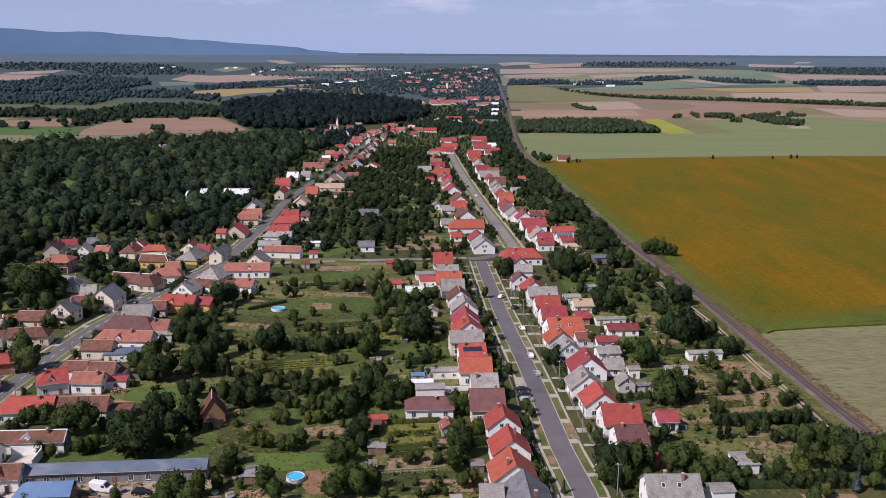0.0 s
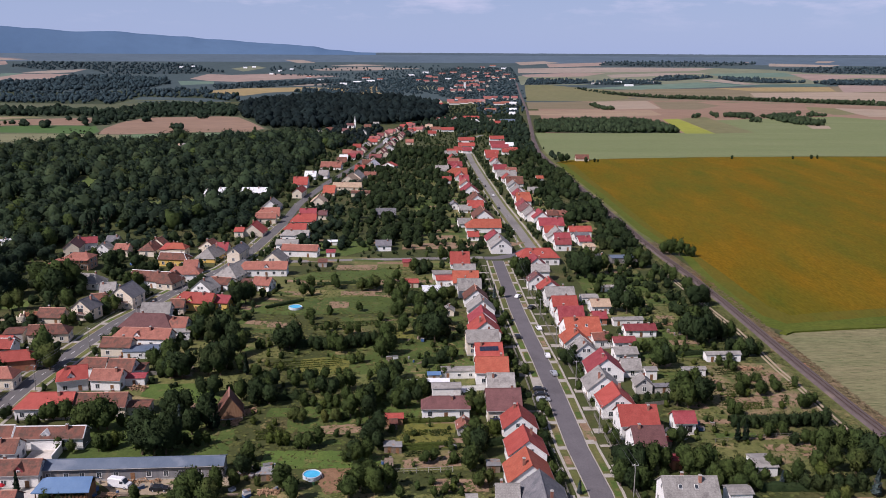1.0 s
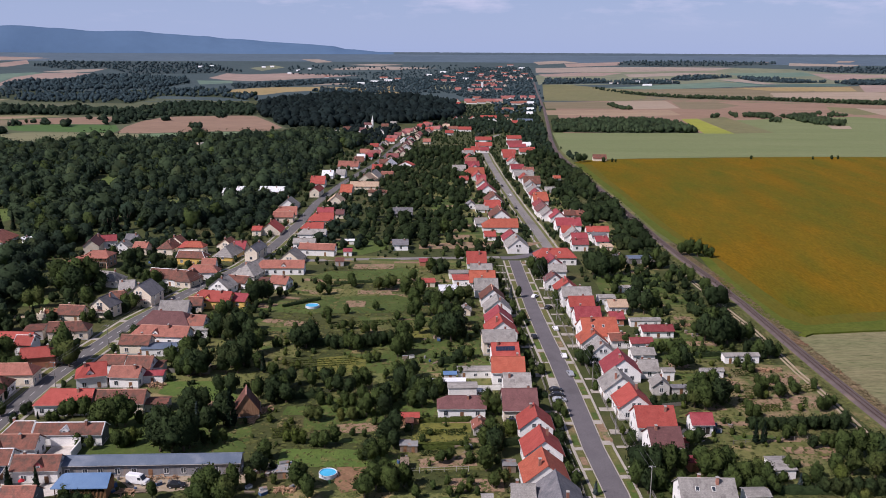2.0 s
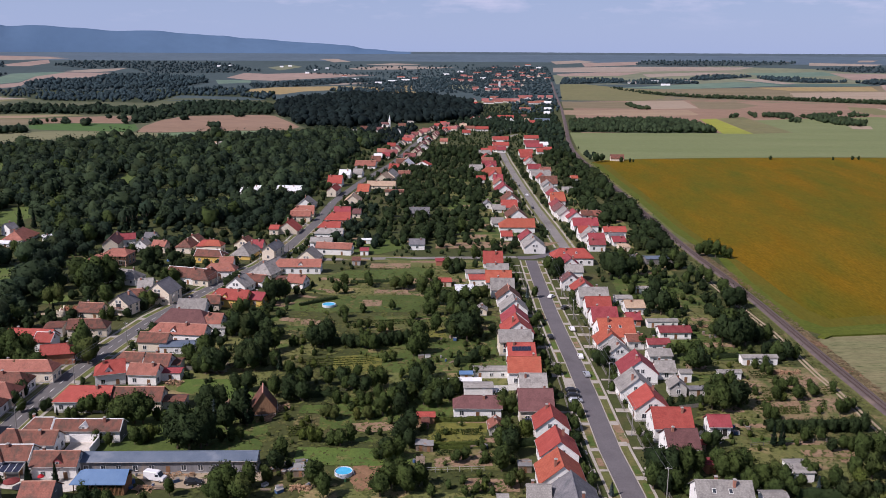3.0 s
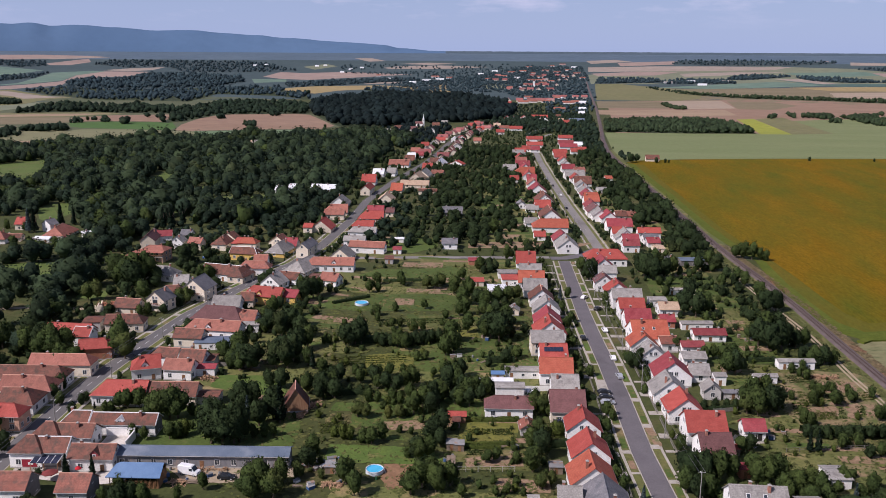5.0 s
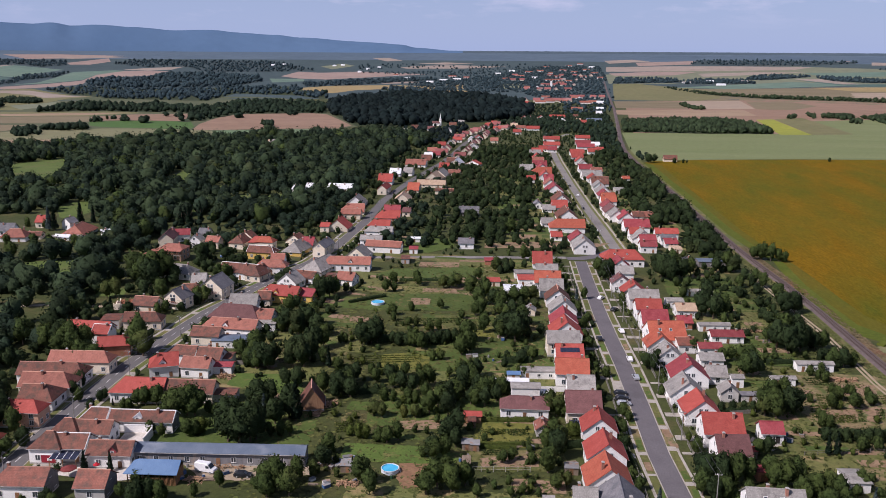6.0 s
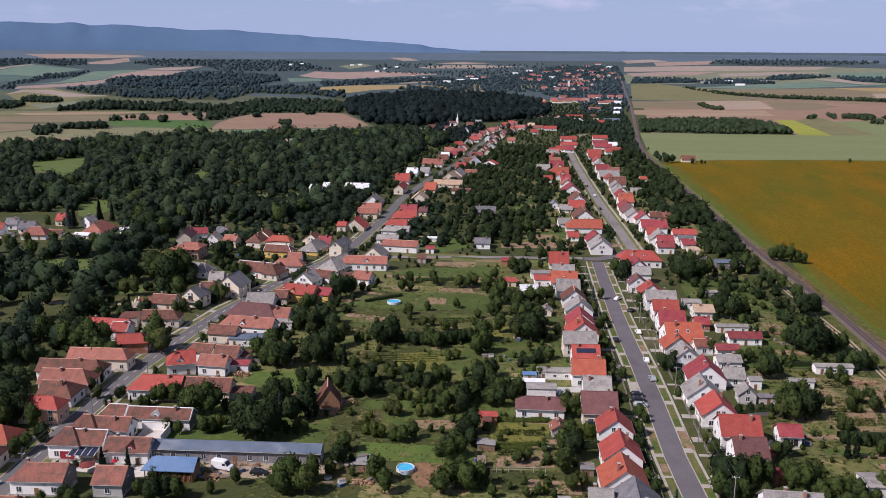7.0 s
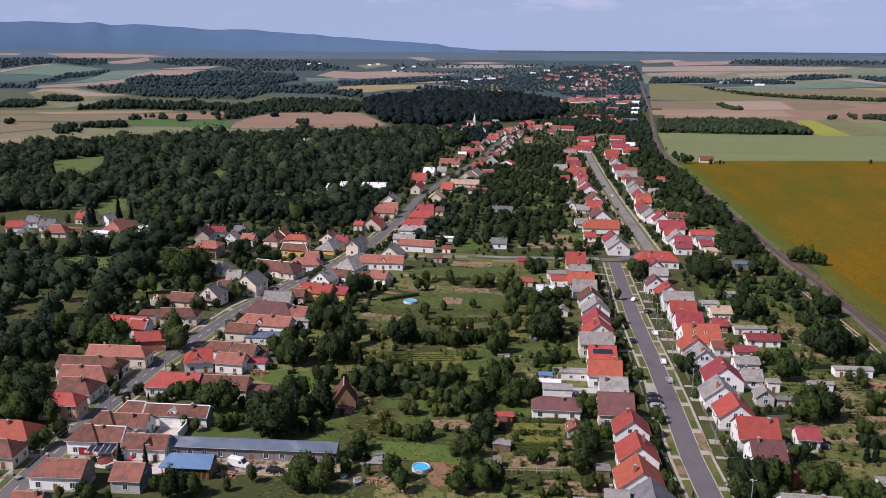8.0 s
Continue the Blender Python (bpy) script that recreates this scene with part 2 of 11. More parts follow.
def tube(bm, a, b, r0, r1, sides=6):
    a, b = Vector(a), Vector(b)
    q = (b - a).to_track_quat("Z", "Y")
    solid(bm, [[tuple(p + q @ Vector((r * math.cos(2 * math.pi * i / sides), r * math.sin(2 * math.pi * i / sides), 0))) for i in range(sides)] for p, r in ((a, r0), (b, r1))])


def thing(name, x, y, turn=0.0, z=0.0):
    ob = new(name)
    ob.matrix_basis = pose(x, y, z, 0, 0, turn)
    return ob


# ---- the lie of the land: flat round the village, rising to a far rim ----
FLAT, RIM, SLOPE, BEND = 2000.0, 4850.0, 0.05, 1.45


def land(x, y):
    r = math.hypot(x, y)
    if r <= FLAT:
        return 0.0
    s = min((r - FLAT) / (RIM - FLAT), 1.0)
    return EYE - r * SLOPE * (1 - s) ** BEND


def ground_sheet():
    bm = bmesh.new()
    radii = [0, 60, 120, 180, 240, 300, 380, 460, 560, 680, 820, 1000, 1250, 1500, 1750] + [2000 + 75 * i for i in range(39)]
    n = 128
    rows = []
    for r in radii:
        if r == 0:
            rows.append([bm.verts.new((0, 0, 0))])
        else:
            rows.append([bm.verts.new((r * math.cos(2 * math.pi * i / n), r * math.sin(2 * math.pi * i / n), land(r, 0))) for i in range(n)])
    for i in range(n):
        bm.faces.new((rows[0][0], rows[1][i], rows[1][(i + 1) % n]))
    for a, b in zip(rows[1:], rows[2:]):
        for i in range(n):
            bm.faces.new((a[i], b[i], b[(i + 1) % n], a[(i + 1) % n]))
    tagged(part("ground", bm, GROUND, smooth=True), "rough green grassland that reaches the horizon", "ground", kind="structure")


ground_sheet()


FIELDS = []           # open land that stays free of far trees
LAID = []             # one entry for each patch, so that no two lie in one plane


def ragged(pts, seed):
    """An outline whose sides are broken up, as grass grows over the edge of a plot."""
    rng = random.Random(seed)
    out = []
    for (x0, y0), (x1, y1) in zip(pts, pts[1:] + pts[:1]):
        d = math.hypot(x1 - x0, y1 - y0)
        n = max(1, int(d / 1.5))
        for i in range(n):
            k = rng.uniform(-0.3, 0.3) if i else 0.0
            out.append((x0 + (x1 - x0) * i / n - (y1 - y0) / d * k, y0 + (y1 - y0) * i / n + (x1 - x0) / d * k))
    return out


def patch(name, pts, material, label, category="field", lift=0.06):
    """A field or plot: a thin sheet of ground that lies on the land."""
    LAID.append(name)
    if name == "field" and "wood" not in label:
        FIELDS.append(pts)
    if name in ("garden_plot", "garden_bed", "bare_ground") and math.hypot(*pts[0]) < 480:
        pts = ragged(pts, len(LAID))
    bm = bmesh.new()
    bm.faces.new([bm.verts.new((x, y, 0)) for x, y in pts])
    far = max(math.hypot(*p) for p in pts)
    lift += (0.00012 if far <= 1900 else 0.0005) * len(LAID)
    bm.normal_update()
    bmesh.ops.triangulate(bm, faces=bm.faces[:], ngon_method="EAR_CLIP")
    if far > 1900:
        for _ in range(7):
            long = [e for e in bm.edges if e.calc_length() > 90]
            if not long or len(bm.faces) > 20000:
                break
            bmesh.ops.subdivide_edges(bm, edges=long, cuts=1)
            bmesh.ops.triangulate(bm, faces=bm.faces[:])
    for v in bm.verts:
        k = max(0.0, math.hypot(v.co.x, v.co.y) - 1900)
        v.co.z = land(v.co.x, v.co.y) + lift * (1 + k / 2000) + 0.3 * min(k / 600, 1.0)
    bmesh.ops.recalc_face_normals(bm, faces=bm.faces[:])
    if sum(f.normal.z for f in bm.faces) < 0:
        bmesh.ops.reverse_faces(bm, faces=bm.faces[:])
    return tagged(part(name, bm, material), label, category, kind="structure")


def offset_line(pts, d):
    """The line shifted by d to its right."""
    out = []
    for i, p in enumerate(pts):
        a, b = Vector(pts[max(i - 1, 0)]), Vector(pts[min(i + 1, len(pts) - 1)])
        w = (b - a).normalized()
        out.append((p[0] + w.y * d, p[1] - w.x * d))
    return out


def along(pts, step, start=0.0):
    """Places and headings every step metres along a line."""
    out, need = [], start
    for a, b in zip(pts, pts[1:]):
        a, b = Vector(a), Vector(b)
        length = (b - a).length
        while need <= length:
            p = a.lerp(b, need / length)
            out.append((p.x, p.y, math.degrees(math.atan2(b.y - a.y, b.x - a.x))))
            need += step
        need -= length
    return out


def strip(name, pts, left, right, z, material, label, category, kind="structure", base=-0.05):
    """A slab along a line, from left metres to right metres beside it (right is plus)."""
    bm = bmesh.new()
    a, b = offset_line(pts, left), offset_line(pts, right)
    rows = []
    for (x0, y0), (x1, y1) in zip(a, b):
        h = land(x0, y0)
        rows.append([bm.verts.new(p) for p in ((x0, y0, h + base), (x0, y0, h + z), (x1, y1, h + z), (x1, y1, h + base))])
    for p, q in zip(rows, rows[1:]):
        for i in range(3):
            bm.faces.new((p[i], p[i + 1], q[i + 1], q[i]))
    bm.faces.new(rows[0]), bm.faces.new(rows[-1][::-1])
    bmesh.ops.recalc_face_normals(bm, faces=bm.faces[:])
    return tagged(part(name, bm, material), label, category, kind=kind)


# ---- houses ----
# near-black colour that stands for the shade inside an open bay
INSIDE_SHADE = mat("painted_inside_shade", (0.02, 0.018, 0.016), (0.035, 0.03, 0.027), scale=1.0)
BLOCKED = []          # x, y, radius of what stands on the ground
WINDOW, PANE = {}, {}


def window_meshes(w, h):
    """A window's frame (with its sill) and its pane, looking along -y, its foot at 0."""
    key = (w, h)
    if key not in WINDOW:
        bm = bmesh.new()
        t = 0.1
        box(bm, -w / 2 - t, -w / 2, -0.06, 0.05, -t, h + t)
        box(bm, w / 2, w / 2 + t, -0.06, 0.05, -t, h + t)
        box(bm, -w / 2, w / 2, -0.06, 0.05, h, h + t)
        box(bm, -w / 2 - 0.06, w / 2 + 0.06, -0.14, 0.05, -t, 0)
        box(bm, -0.035, 0.035, -0.05, 0.03, 0, h)
        me = bpy.data.meshes.new("window")
        bm.to_mesh(me), bm.free()
        me.materials.append(FRAME)
        WINDOW[key] = me
        bm = bmesh.new()
        box(bm, -w / 2, w / 2, -0.02, 0.03, 0, h)
        me = bpy.data.meshes.new("pane")
        bm.to_mesh(me), bm.free()
        me.materials.append(GLASS)
        PANE[key] = me
    return WINDOW[key], PANE[key]


def add_window(root, x, y, z, turn, w=1.1, h=1.3):
    f, g = window_meshes(w, h)
    if math.hypot(root.location.x, root.location.y) > 480:
        shared("window", g, root, pose(x, y, z, 0, 0, turn))
        return
    ob = shared("window", f, root, pose(x, y, z, 0, 0, turn))
    shared("pane", g, ob)


def add_door(root, x, y, turn, w=1.0, h=2.05, material=None):
    bm = bmesh.new()
    box(bm, -w / 2, w / 2, -0.05, 0.04, 0.1, h)
    box(bm, w / 2 - 0.16, w / 2 - 0.08, -0.1, -0.05, 1.0, 1.12)
    ob = part("door", bm, material or DOOR, root)
    ob.matrix_basis = pose(x, y, 0, 0, 0, turn)


def chimney(root, x, y, z0, z1, w=0.6):
    bm = bmesh.new()
    box(bm, x - w / 2, x + w / 2, y - w / 2, y + w / 2, z0, z1)
    c = part("chimney", bm, BRICK, root)
    bm = bmesh.new()
    box(bm, x - w / 2 - 0.08, x + w / 2 + 0.08, y - w / 2 - 0.08, y + w / 2 + 0.08, z1, z1 + 0.12)
    box(bm, x - 0.14, x + 0.14, y - 0.14, y + 0.14, z1 + 0.12, z1 + 0.3)
    part("cap", bm, CAP, c)


def roof_solid(bm, L, w, eave, ridge, hl, hr, over=0.45, thick=0.16, run=0.8):
    """A pitched roof along x: two slopes, each end a gable or a hip."""
    slope = (ridge - eave) / (w / 2)
    W_, l_ = w / 2 + over, L / 2 + 0.35
    ze = eave - over * slope
    xl = -l_ + (w / 2 * run + 0.3 if hl else 0)
    xr = l_ - (w / 2 * run + 0.3 if hr else 0)
    if xl > xr:
        xl = xr = (xl + xr) / 2
    top = [(-l_, -W_, ze), (l_, -W_, ze), (l_, W_, ze), (-l_, W_, ze), (xl, 0, ridge), (xr, 0, ridge)]
    up = [bm.verts.new((x, y, z + thick)) for x, y, z in top]
    lo = [bm.verts.new(p) for p in top]
    for v, flip in ((up, False), (lo, True)):
        for f in ((0, 1, 5, 4), (2, 3, 4, 5), (1, 2, 5), (3, 0, 4)):
            gable = (f == (1, 2, 5) and not hr) or (f == (3, 0, 4) and not hl)
            if not gable:
                bm.faces.new([v[i] for i in (f[::-1] if flip else f)])
    edges = [(0, 1), (2, 3)]
    edges += [(1, 2)] if hr else [(1, 5), (5, 2)]
    edges += [(3, 0)] if hl else [(3, 4), (4, 0)]
    for a, b in edges:
        bm.faces.new((up[b], up[a], lo[a], lo[b]))
    return xl, xr, slope, ze, W_, l_


NAMES = {"red": "red tiled roof", "orange": "orange tiled roof", "salmon": "pale salmon tiled roof", "terracotta": "patchy terracotta tiled roof", "brown": "weathered brown tiled roof",
         "crimson": "crimson roof", "maroon": "maroon sheet roof", "purple": "plum-brown tiled roof", "grey": "grey fibre-slate roof", "slate": "dark slate roof",
         "tan": "tan tiled roof", "white": "white sheet roof", "bluegrey": "blue-grey sheet roof", "blue": "blue sheet roof"}
WALLS = {"white": "white plastered walls", "cream": "cream plastered walls", "yellow": "yellow plastered walls", "grey": "bare grey walls", "brick": "brick-red walls",
         "terracotta_wall": "peach plastered walls", "wood": "brown board walls", "tin": "dull grey metal walls", "slate": "dark board walls"}


def house(x, y, turn, L, w, eave, ridge, roof, wall, hips=(0, 0), dormer=0, trim=0, sky=0, chim=1, solar=0, bay=0, glazed=1, boards=0, balcony=0):
    rng = random.Random(int(x * 13 + y * 7))
    BLOCKED.append((x, y, max(L, w) * 0.55))
    d = math.hypot(x, y)
    big = "two-storey" if eave > 4.4 else "single-storey"
    root = tagged(thing("house", x, y, turn), f"{big} house with {WALLS[wall]} and a {NAMES[roof]}", "house", group="village houses")
    hl, hr = hips
    bm = bmesh.new()
    rx_l, rx_r, slope, ze, W_, l_ = roof_solid(bm, L, w, eave, ridge, hl, hr)
    part("roof", bm, ROOF[roof], root)
    # walls, carried up into the gables
    bm = bmesh.new()
    a, b = w / 2, L / 2
    low = [(-b, -a), (b, -a), (b, a), (-b, a)]
    lo = [bm.verts.new((px, py, 0)) for px, py in low]
    hi = [bm.verts.new((px, py, eave - 0.04)) for px, py in low]
    for i in range(4):
        j = (i + 1) % 4
        bm.faces.new((lo[i], lo[j], hi[j], hi[i]))
    if not hr:
        t = bm.verts.new((b, 0, ridge - 0.06))
        bm.faces.new((hi[1], hi[2], t))
    if not hl:
        t = bm.verts.new((-b, 0, ridge - 0.06))
        bm.faces.new((hi[3], hi[0], t))
    body = part("wall", bm, WALL[wall], root)
    if d < 330:
        bm = bmesh.new()
        box(bm, -b - 0.05, b + 0.05, -a - 0.05, a + 0.05, -0.2, 0.45)
        part("plinth", bm, CAP, root)
    # ridge tiles
    bm = bmesh.new()
    solid(bm, [[(px, -0.16, ridge + 0.1), (px, 0.16, ridge + 0.1), (px, 0.07, ridge + 0.26), (px, -0.07, ridge + 0.26)] for px in (rx_l, rx_r if rx_r > rx_l + 0.3 else rx_l + 0.3)])
    part("ridge_cap", bm, TRIM if trim else RIDGE if roof in ("brown", "terracotta", "salmon") else ROOF[roof], root)
    if trim:
        for sx, hip in ((-1, hl), (1, hr)):
            bm = bmesh.new()
            ex = sx * l_
            px = (rx_l if sx < 0 else rx_r) if hip else ex
            for sy in (-1, 1):
                tube(bm, (ex, sy * W_, ze + 0.18), (px, 0, ridge + 0.18), 0.14, 0.14, 4)
            part("verge_trim", bm, TRIM, root)
    # gutters
    if d < 270:
        for sy in (-1, 1):
            bm = bmesh.new()
            tube(bm, (-l_, sy * (W_ + 0.05), ze + 0.03), (l_, sy * (W_ + 0.05), ze + 0.03), 0.07, 0.07, 5)
            part("gutter", bm, CAP, root)
    for i in range(chim):
        cx = rng.uniform(0.1, 0.34) * L * rng.choice((-1, 1)) if chim < 2 else (-0.12 + 0.3 * i) * L
        cy = rng.uniform(0.05, 0.16) * w * rng.choice((-1, 1))
        cz = ridge - abs(cy) * slope
        chimney(root, cx, cy, cz - 0.3, ridge + rng.uniform(0.5, 0.9))
    # windows: along both long walls, in the end walls, one in each attic
    def seen(nx, ny):
        c, s = math.cos(radians(turn)), math.sin(radians(turn))
        return glazed and d < 260 or glazed and (c * nx - s * ny) * x + (s * nx + c * ny) * y < 0.15 * d

    z = 1.0 if eave < 4.4 else 1.1
    n = max(1, int(L / 3.6)) if d < 420 else max(1, min(2, int(L / 4)))
    for sy, turn_ in ((-1, 0), (1, 180)):
        for i in range(n if seen(0, sy) else 0):
            wx = -b + (i + 0.5) * L / n + rng.uniform(-0.2, 0.2)
            if sy < 0 and i == n // 2 and n > 1:
                add_door(root, wx, sy * a, turn_)
            else:
                add_window(root, wx, sy * a, z, turn_)
            if eave > 4.6:
                add_window(root, wx, sy * a, 3.0, turn_)
    m = 2 if w > 6 and d < 420 else 1
    for sx, turn_, hip in ((1, 90, hr), (-1, -90, hl)):
        for i in range(m if seen(sx, 0) else 0):
            wy = -a + (i + 0.5) * w / m
            add_window(root, sx * b, wy, z, turn_)
        if not hip and ridge - eave > 1.8 and d < 460 and seen(sx, 0):
            for wy in ((-0.75, 0.75) if ridge - eave > 3.2 else (0,)):
                add_window(root, sx * b, wy, eave + 0.25, turn_, 0.9, 1.1)
    if dormer:
        # a small gabled dormer on the slope towards -y
        dw, dx = 2.0, rng.uniform(-0.1, 0.1) * L
        y0 = -a * 0.92
        zt = min(eave + 1.9, ridge - 0.3)
        yb = -(ridge - zt) / slope
        bm = bmesh.new()
        v = [bm.verts.new(p) for p in ((dx - dw / 2, y0, eave - 0.2), (dx + dw / 2, y0, eave - 0.2), (dx + dw / 2, y0, eave + 0.8), (dx, y0, zt), (dx - dw / 2, y0, eave + 0.8),
                                       (dx + dw / 2, -(ridge - eave - 0.8) / slope, eave + 0.8), (dx - dw / 2, -(ridge - eave - 0.8) / slope, eave + 0.8))]
        bm.faces.new((v[0], v[1], v[2], v[3], v[4]))
        bm.faces.new((v[1], v[5], v[2])), bm.faces.new((v[0], v[4], v[6]))
        dorm = part("dormer", bm, ROOF["crimson"] if dormer == 2 else WALL[wall], root, "red gabled dormer" if dormer == 2 else "")
        bm = bmesh.new()
        for s in (-1, 1):
            q = [(dx + s * (dw / 2 + 0.25), y0 - 0.2, eave + 0.6), (dx, y0 - 0.2, zt + 0.05), (dx, yb, zt + 0.05), (dx + s * (dw / 2 + 0.25), -(ridge - eave - 0.8) / slope, eave + 0.6)]
            solid(bm, [q, [(p[0], p[1], p[2] + 0.1) for p in q]])
        part("dormer_roof", bm, TRIM if trim else ROOF[roof], dorm)
        add_window(root, dx, y0, eave - 0.05, 0, 0.7, 0.8)
    for i in range(2 * sky):
        # skylights in the slopes
        sx_, fy = (-0.2 + 0.3 * i) * L, 0.5
        for sy in (-1,) if i else (-1, 1):
            cy, cz = sy * a * fy, ridge - a * fy * slope + 0.17
            ang = math.degrees(math.atan(slope)) * -sy
            bm = bmesh.new()
            box(bm, -0.45, 0.45, -0.6, 0.6, 0, 0.08)
            ob = part("skylight", bm, FRAME, root)
            ob.matrix_basis = pose(sx_, cy, cz, ang, 0, 0)
            bm = bmesh.new()
            box(bm, -0.36, 0.36, -0.5, 0.5, 0.08, 0.1)
            part("pane", bm, GLASS, ob)
    if boards:
        # dark weathered boards over the gable end towards +x; their dark colour includes its shade
        bm = bmesh.new()
        solid(bm, [[(px, -a + 0.05, 0.5), (px, a - 0.05, 0.5), (px, a - 0.05, eave - 0.1), (px, 0, ridge - 0.12), (px, -a + 0.05, eave - 0.1)] for px in (b + 0.005, b + 0.07)])
        part("gable_cladding", bm, WALL["slate"], root, "dark weathered gable boards, shade included in their colour")
    if balcony:
        # a balcony before the gable end towards +x, its door dark behind it
        bm = bmesh.new()
        box(bm, b + 0.02, b + 1.25, -a * 0.72, a * 0.72, 2.55, 2.75)
        deck = part("balcony", bm, CAP, root)
        bm = bmesh.new()
        n = int(a * 1.44 / 0.35)
        for i in range(n + 1):
            py = -a * 0.72 + i * a * 1.44 / n
            box(bm, b + 1.17, b + 1.23, py - 0.06, py + 0.06, 2.75, 3.6)
        box(bm, b + 1.15, b + 1.25, -a * 0.72, a * 0.72, 3.6, 3.7)
        part("railing", bm, BRICK, deck, "red-brown balcony railing")
        bm = bmesh.new()
        box(bm, b - 0.02, b + 0.05, -1.1, 1.1, 2.76, 4.75)
        part("balcony_door", bm, GLASS, root)
    if bay:
        # a wide garage bay on the wall towards -y: a dark panel stands for its shaded inside
        bm = bmesh.new()
        box(bm, -1.9, 1.9, -a - 0.03, -a + 0.04, 0.5, 2.5)
        ob = part("garage_opening", bm, INSIDE_SHADE, root, "garage bay, its shaded inside painted as a dark panel")
        bm = bmesh.new()
        for p in (-2.05, -0.1, 1.9):
            box(bm, p, p + 0.16, -a - 0.08, -a + 0.05, 0.45, 2.6)
        box(bm, -2.05, 2.06, -a - 0.07, -a + 0.05, 2.5, 2.66)
        part("frame", bm, TRIM, ob)
    if solar:
        ang = math.degrees(math.atan(slope))
        for i in range(6):
            bm = bmesh.new()
            box(bm, -0.5, 0.5, -0.85, 0.85, 0.05, 0.1)
            ob = part("solar_panel", bm, SOLAR, root)
            ob.matrix_basis = pose(-2.6 + 1.04 * i, -a * 0.5, ridge - a * 0.5 * slope + 0.17, ang, 0, 0)
    return root


def shed(x, y, turn, L, w, h, roof, wall, bays=0):
    BLOCKED.append((x, y, max(L, w) * 0.55))
    root = tagged(thing("shed", x, y, turn), f"low outbuilding with {WALLS[wall]} and a {NAMES[roof]}", "shed", group="outbuildings")
    bm = bmesh.new()
    roof_solid(bm, L, w, h - 0.35, h + 0.25, 0, 0, over=0.25, thick=0.08)
    part("roof", bm, ROOF[roof], root)
    bm = bmesh.new()
    a, b, e = w / 2, L / 2, h - 0.37
    v = [bm.verts.new(p) for p in ((-b, -a, -0.1), (b, -a, -0.1), (b, a, -0.1), (-b, a, -0.1), (-b, -a, e), (b, -a, e), (b, a, e), (-b, a, e), (b, 0, e + 0.55), (-b, 0, e + 0.55))]
    for f in ((0, 1, 5, 4), (2, 3, 7, 6), (1, 2, 6, 8, 5), (3, 0, 4, 9, 7)):
        bm.faces.new([v[i] for i in f])
    part("wall", bm, WALL[wall], root)
    n = max(1, int(L / 3.5))
    for i in range(n):
        wx = -b + (i + 0.5) * L / n
        if i == 0:
            add_door(root, wx, -a, 0, 0.9, min(1.95, e - 0.1))
        else:
            add_window(root, wx, -a, 0.9, 0, 0.9, min(0.8, e - 1.1))
    return root


def villa(x, y, turn):
    """A two-storey house with a low hipped roof, a lower wing, and an open terrace with a balcony along its front."""
    BLOCKED.append((x, y, 11))
    root = tagged(thing("house", x, y, turn), "two-storey peach house with a low tiled roof, balcony and terrace", "house", group="village houses")
    for name, cx, cy, L, w, z0, eave, ridge in (("main", 2.4, 1.0, 12.5, 8.0, 0.0, 5.6, 7.4), ("wing", -7.6, 0.0, 6.6, 7.0, 0.0, 3.0, 4.4)):
        bm = bmesh.new()
        roof_solid(bm, L, w, eave, ridge, 1, 1, over=0.7)
        part("roof", bm, ROOF["salmon"], root).matrix_basis = pose(cx, cy, 0)
        bm = bmesh.new()
        box(bm, cx - L / 2, cx + L / 2, cy - w / 2, cy + w / 2, z0 - 0.1, eave - 0.05)
        part("wall", bm, WALL["terracotta_wall"], root)
        for k in range(int(L / 2.4)):
            wx = cx - L / 2 + (k + 0.5) * L / int(L / 2.4)
            add_window(root, wx, cy - w / 2, 0.6, 0, 1.3, 1.7)
            if eave > 5:
                add_window(root, wx, cy - w / 2, 3.3, 0, 1.2, 1.7)
        for wy in (-1.8, 1.8):
            add_window(root, cx + L / 2, cy + wy, 1.0, 90)
            if eave > 5:
                add_window(root, cx + L / 2, cy + wy, 3.5, 90)
    # terrace: slab on posts before the main part, its railing, and a narrow roof over the wing side
    bm = bmesh.new()
    box(bm, -4.0, 8.8, -5.4, -3.0, 2.75, 2.95)
    deck = part("balcony", bm, CAP, root, "wide balcony slab on posts")
    bm = bmesh.new()
    for k in range(40):
        px = -3.9 + k * 12.6 / 39
        box(bm, px - 0.04, px + 0.04, -5.36, -5.28, 2.95, 3.8)
    box(bm, -4.0, 8.8, -5.4, -5.24, 3.8, 3.9)
    part("railing", bm, DOOR, deck, "dark balcony railing")
    for px in (-3.8, 0.4, 4.5, 8.6):
        bm = bmesh.new()
        box(bm, px - 0.2, px + 0.2, -5.4, -5.0, -0.1, 2.75)
        part("post", bm, WALL["terracotta_wall"], root)
    for px in (-3.8, 8.6):
        bm = bmesh.new()
        box(bm, px - 0.14, px + 0.14, -5.35, -5.05, 3.9, 5.3)
        part("post", bm, WALL["terracotta_wall"], root)
    bm = bmesh.new()
    solid(bm, [[(px, -5.9, 5.05), (px, -2.9, 5.75), (px, -2.9, 5.9), (px, -5.9, 5.2)] for px in (-4.4, 9.2)])
    part("porch_roof", bm, ROOF["salmon"], root)
    chimney(root, 5.0, 2.0, 6.4, 8.2)


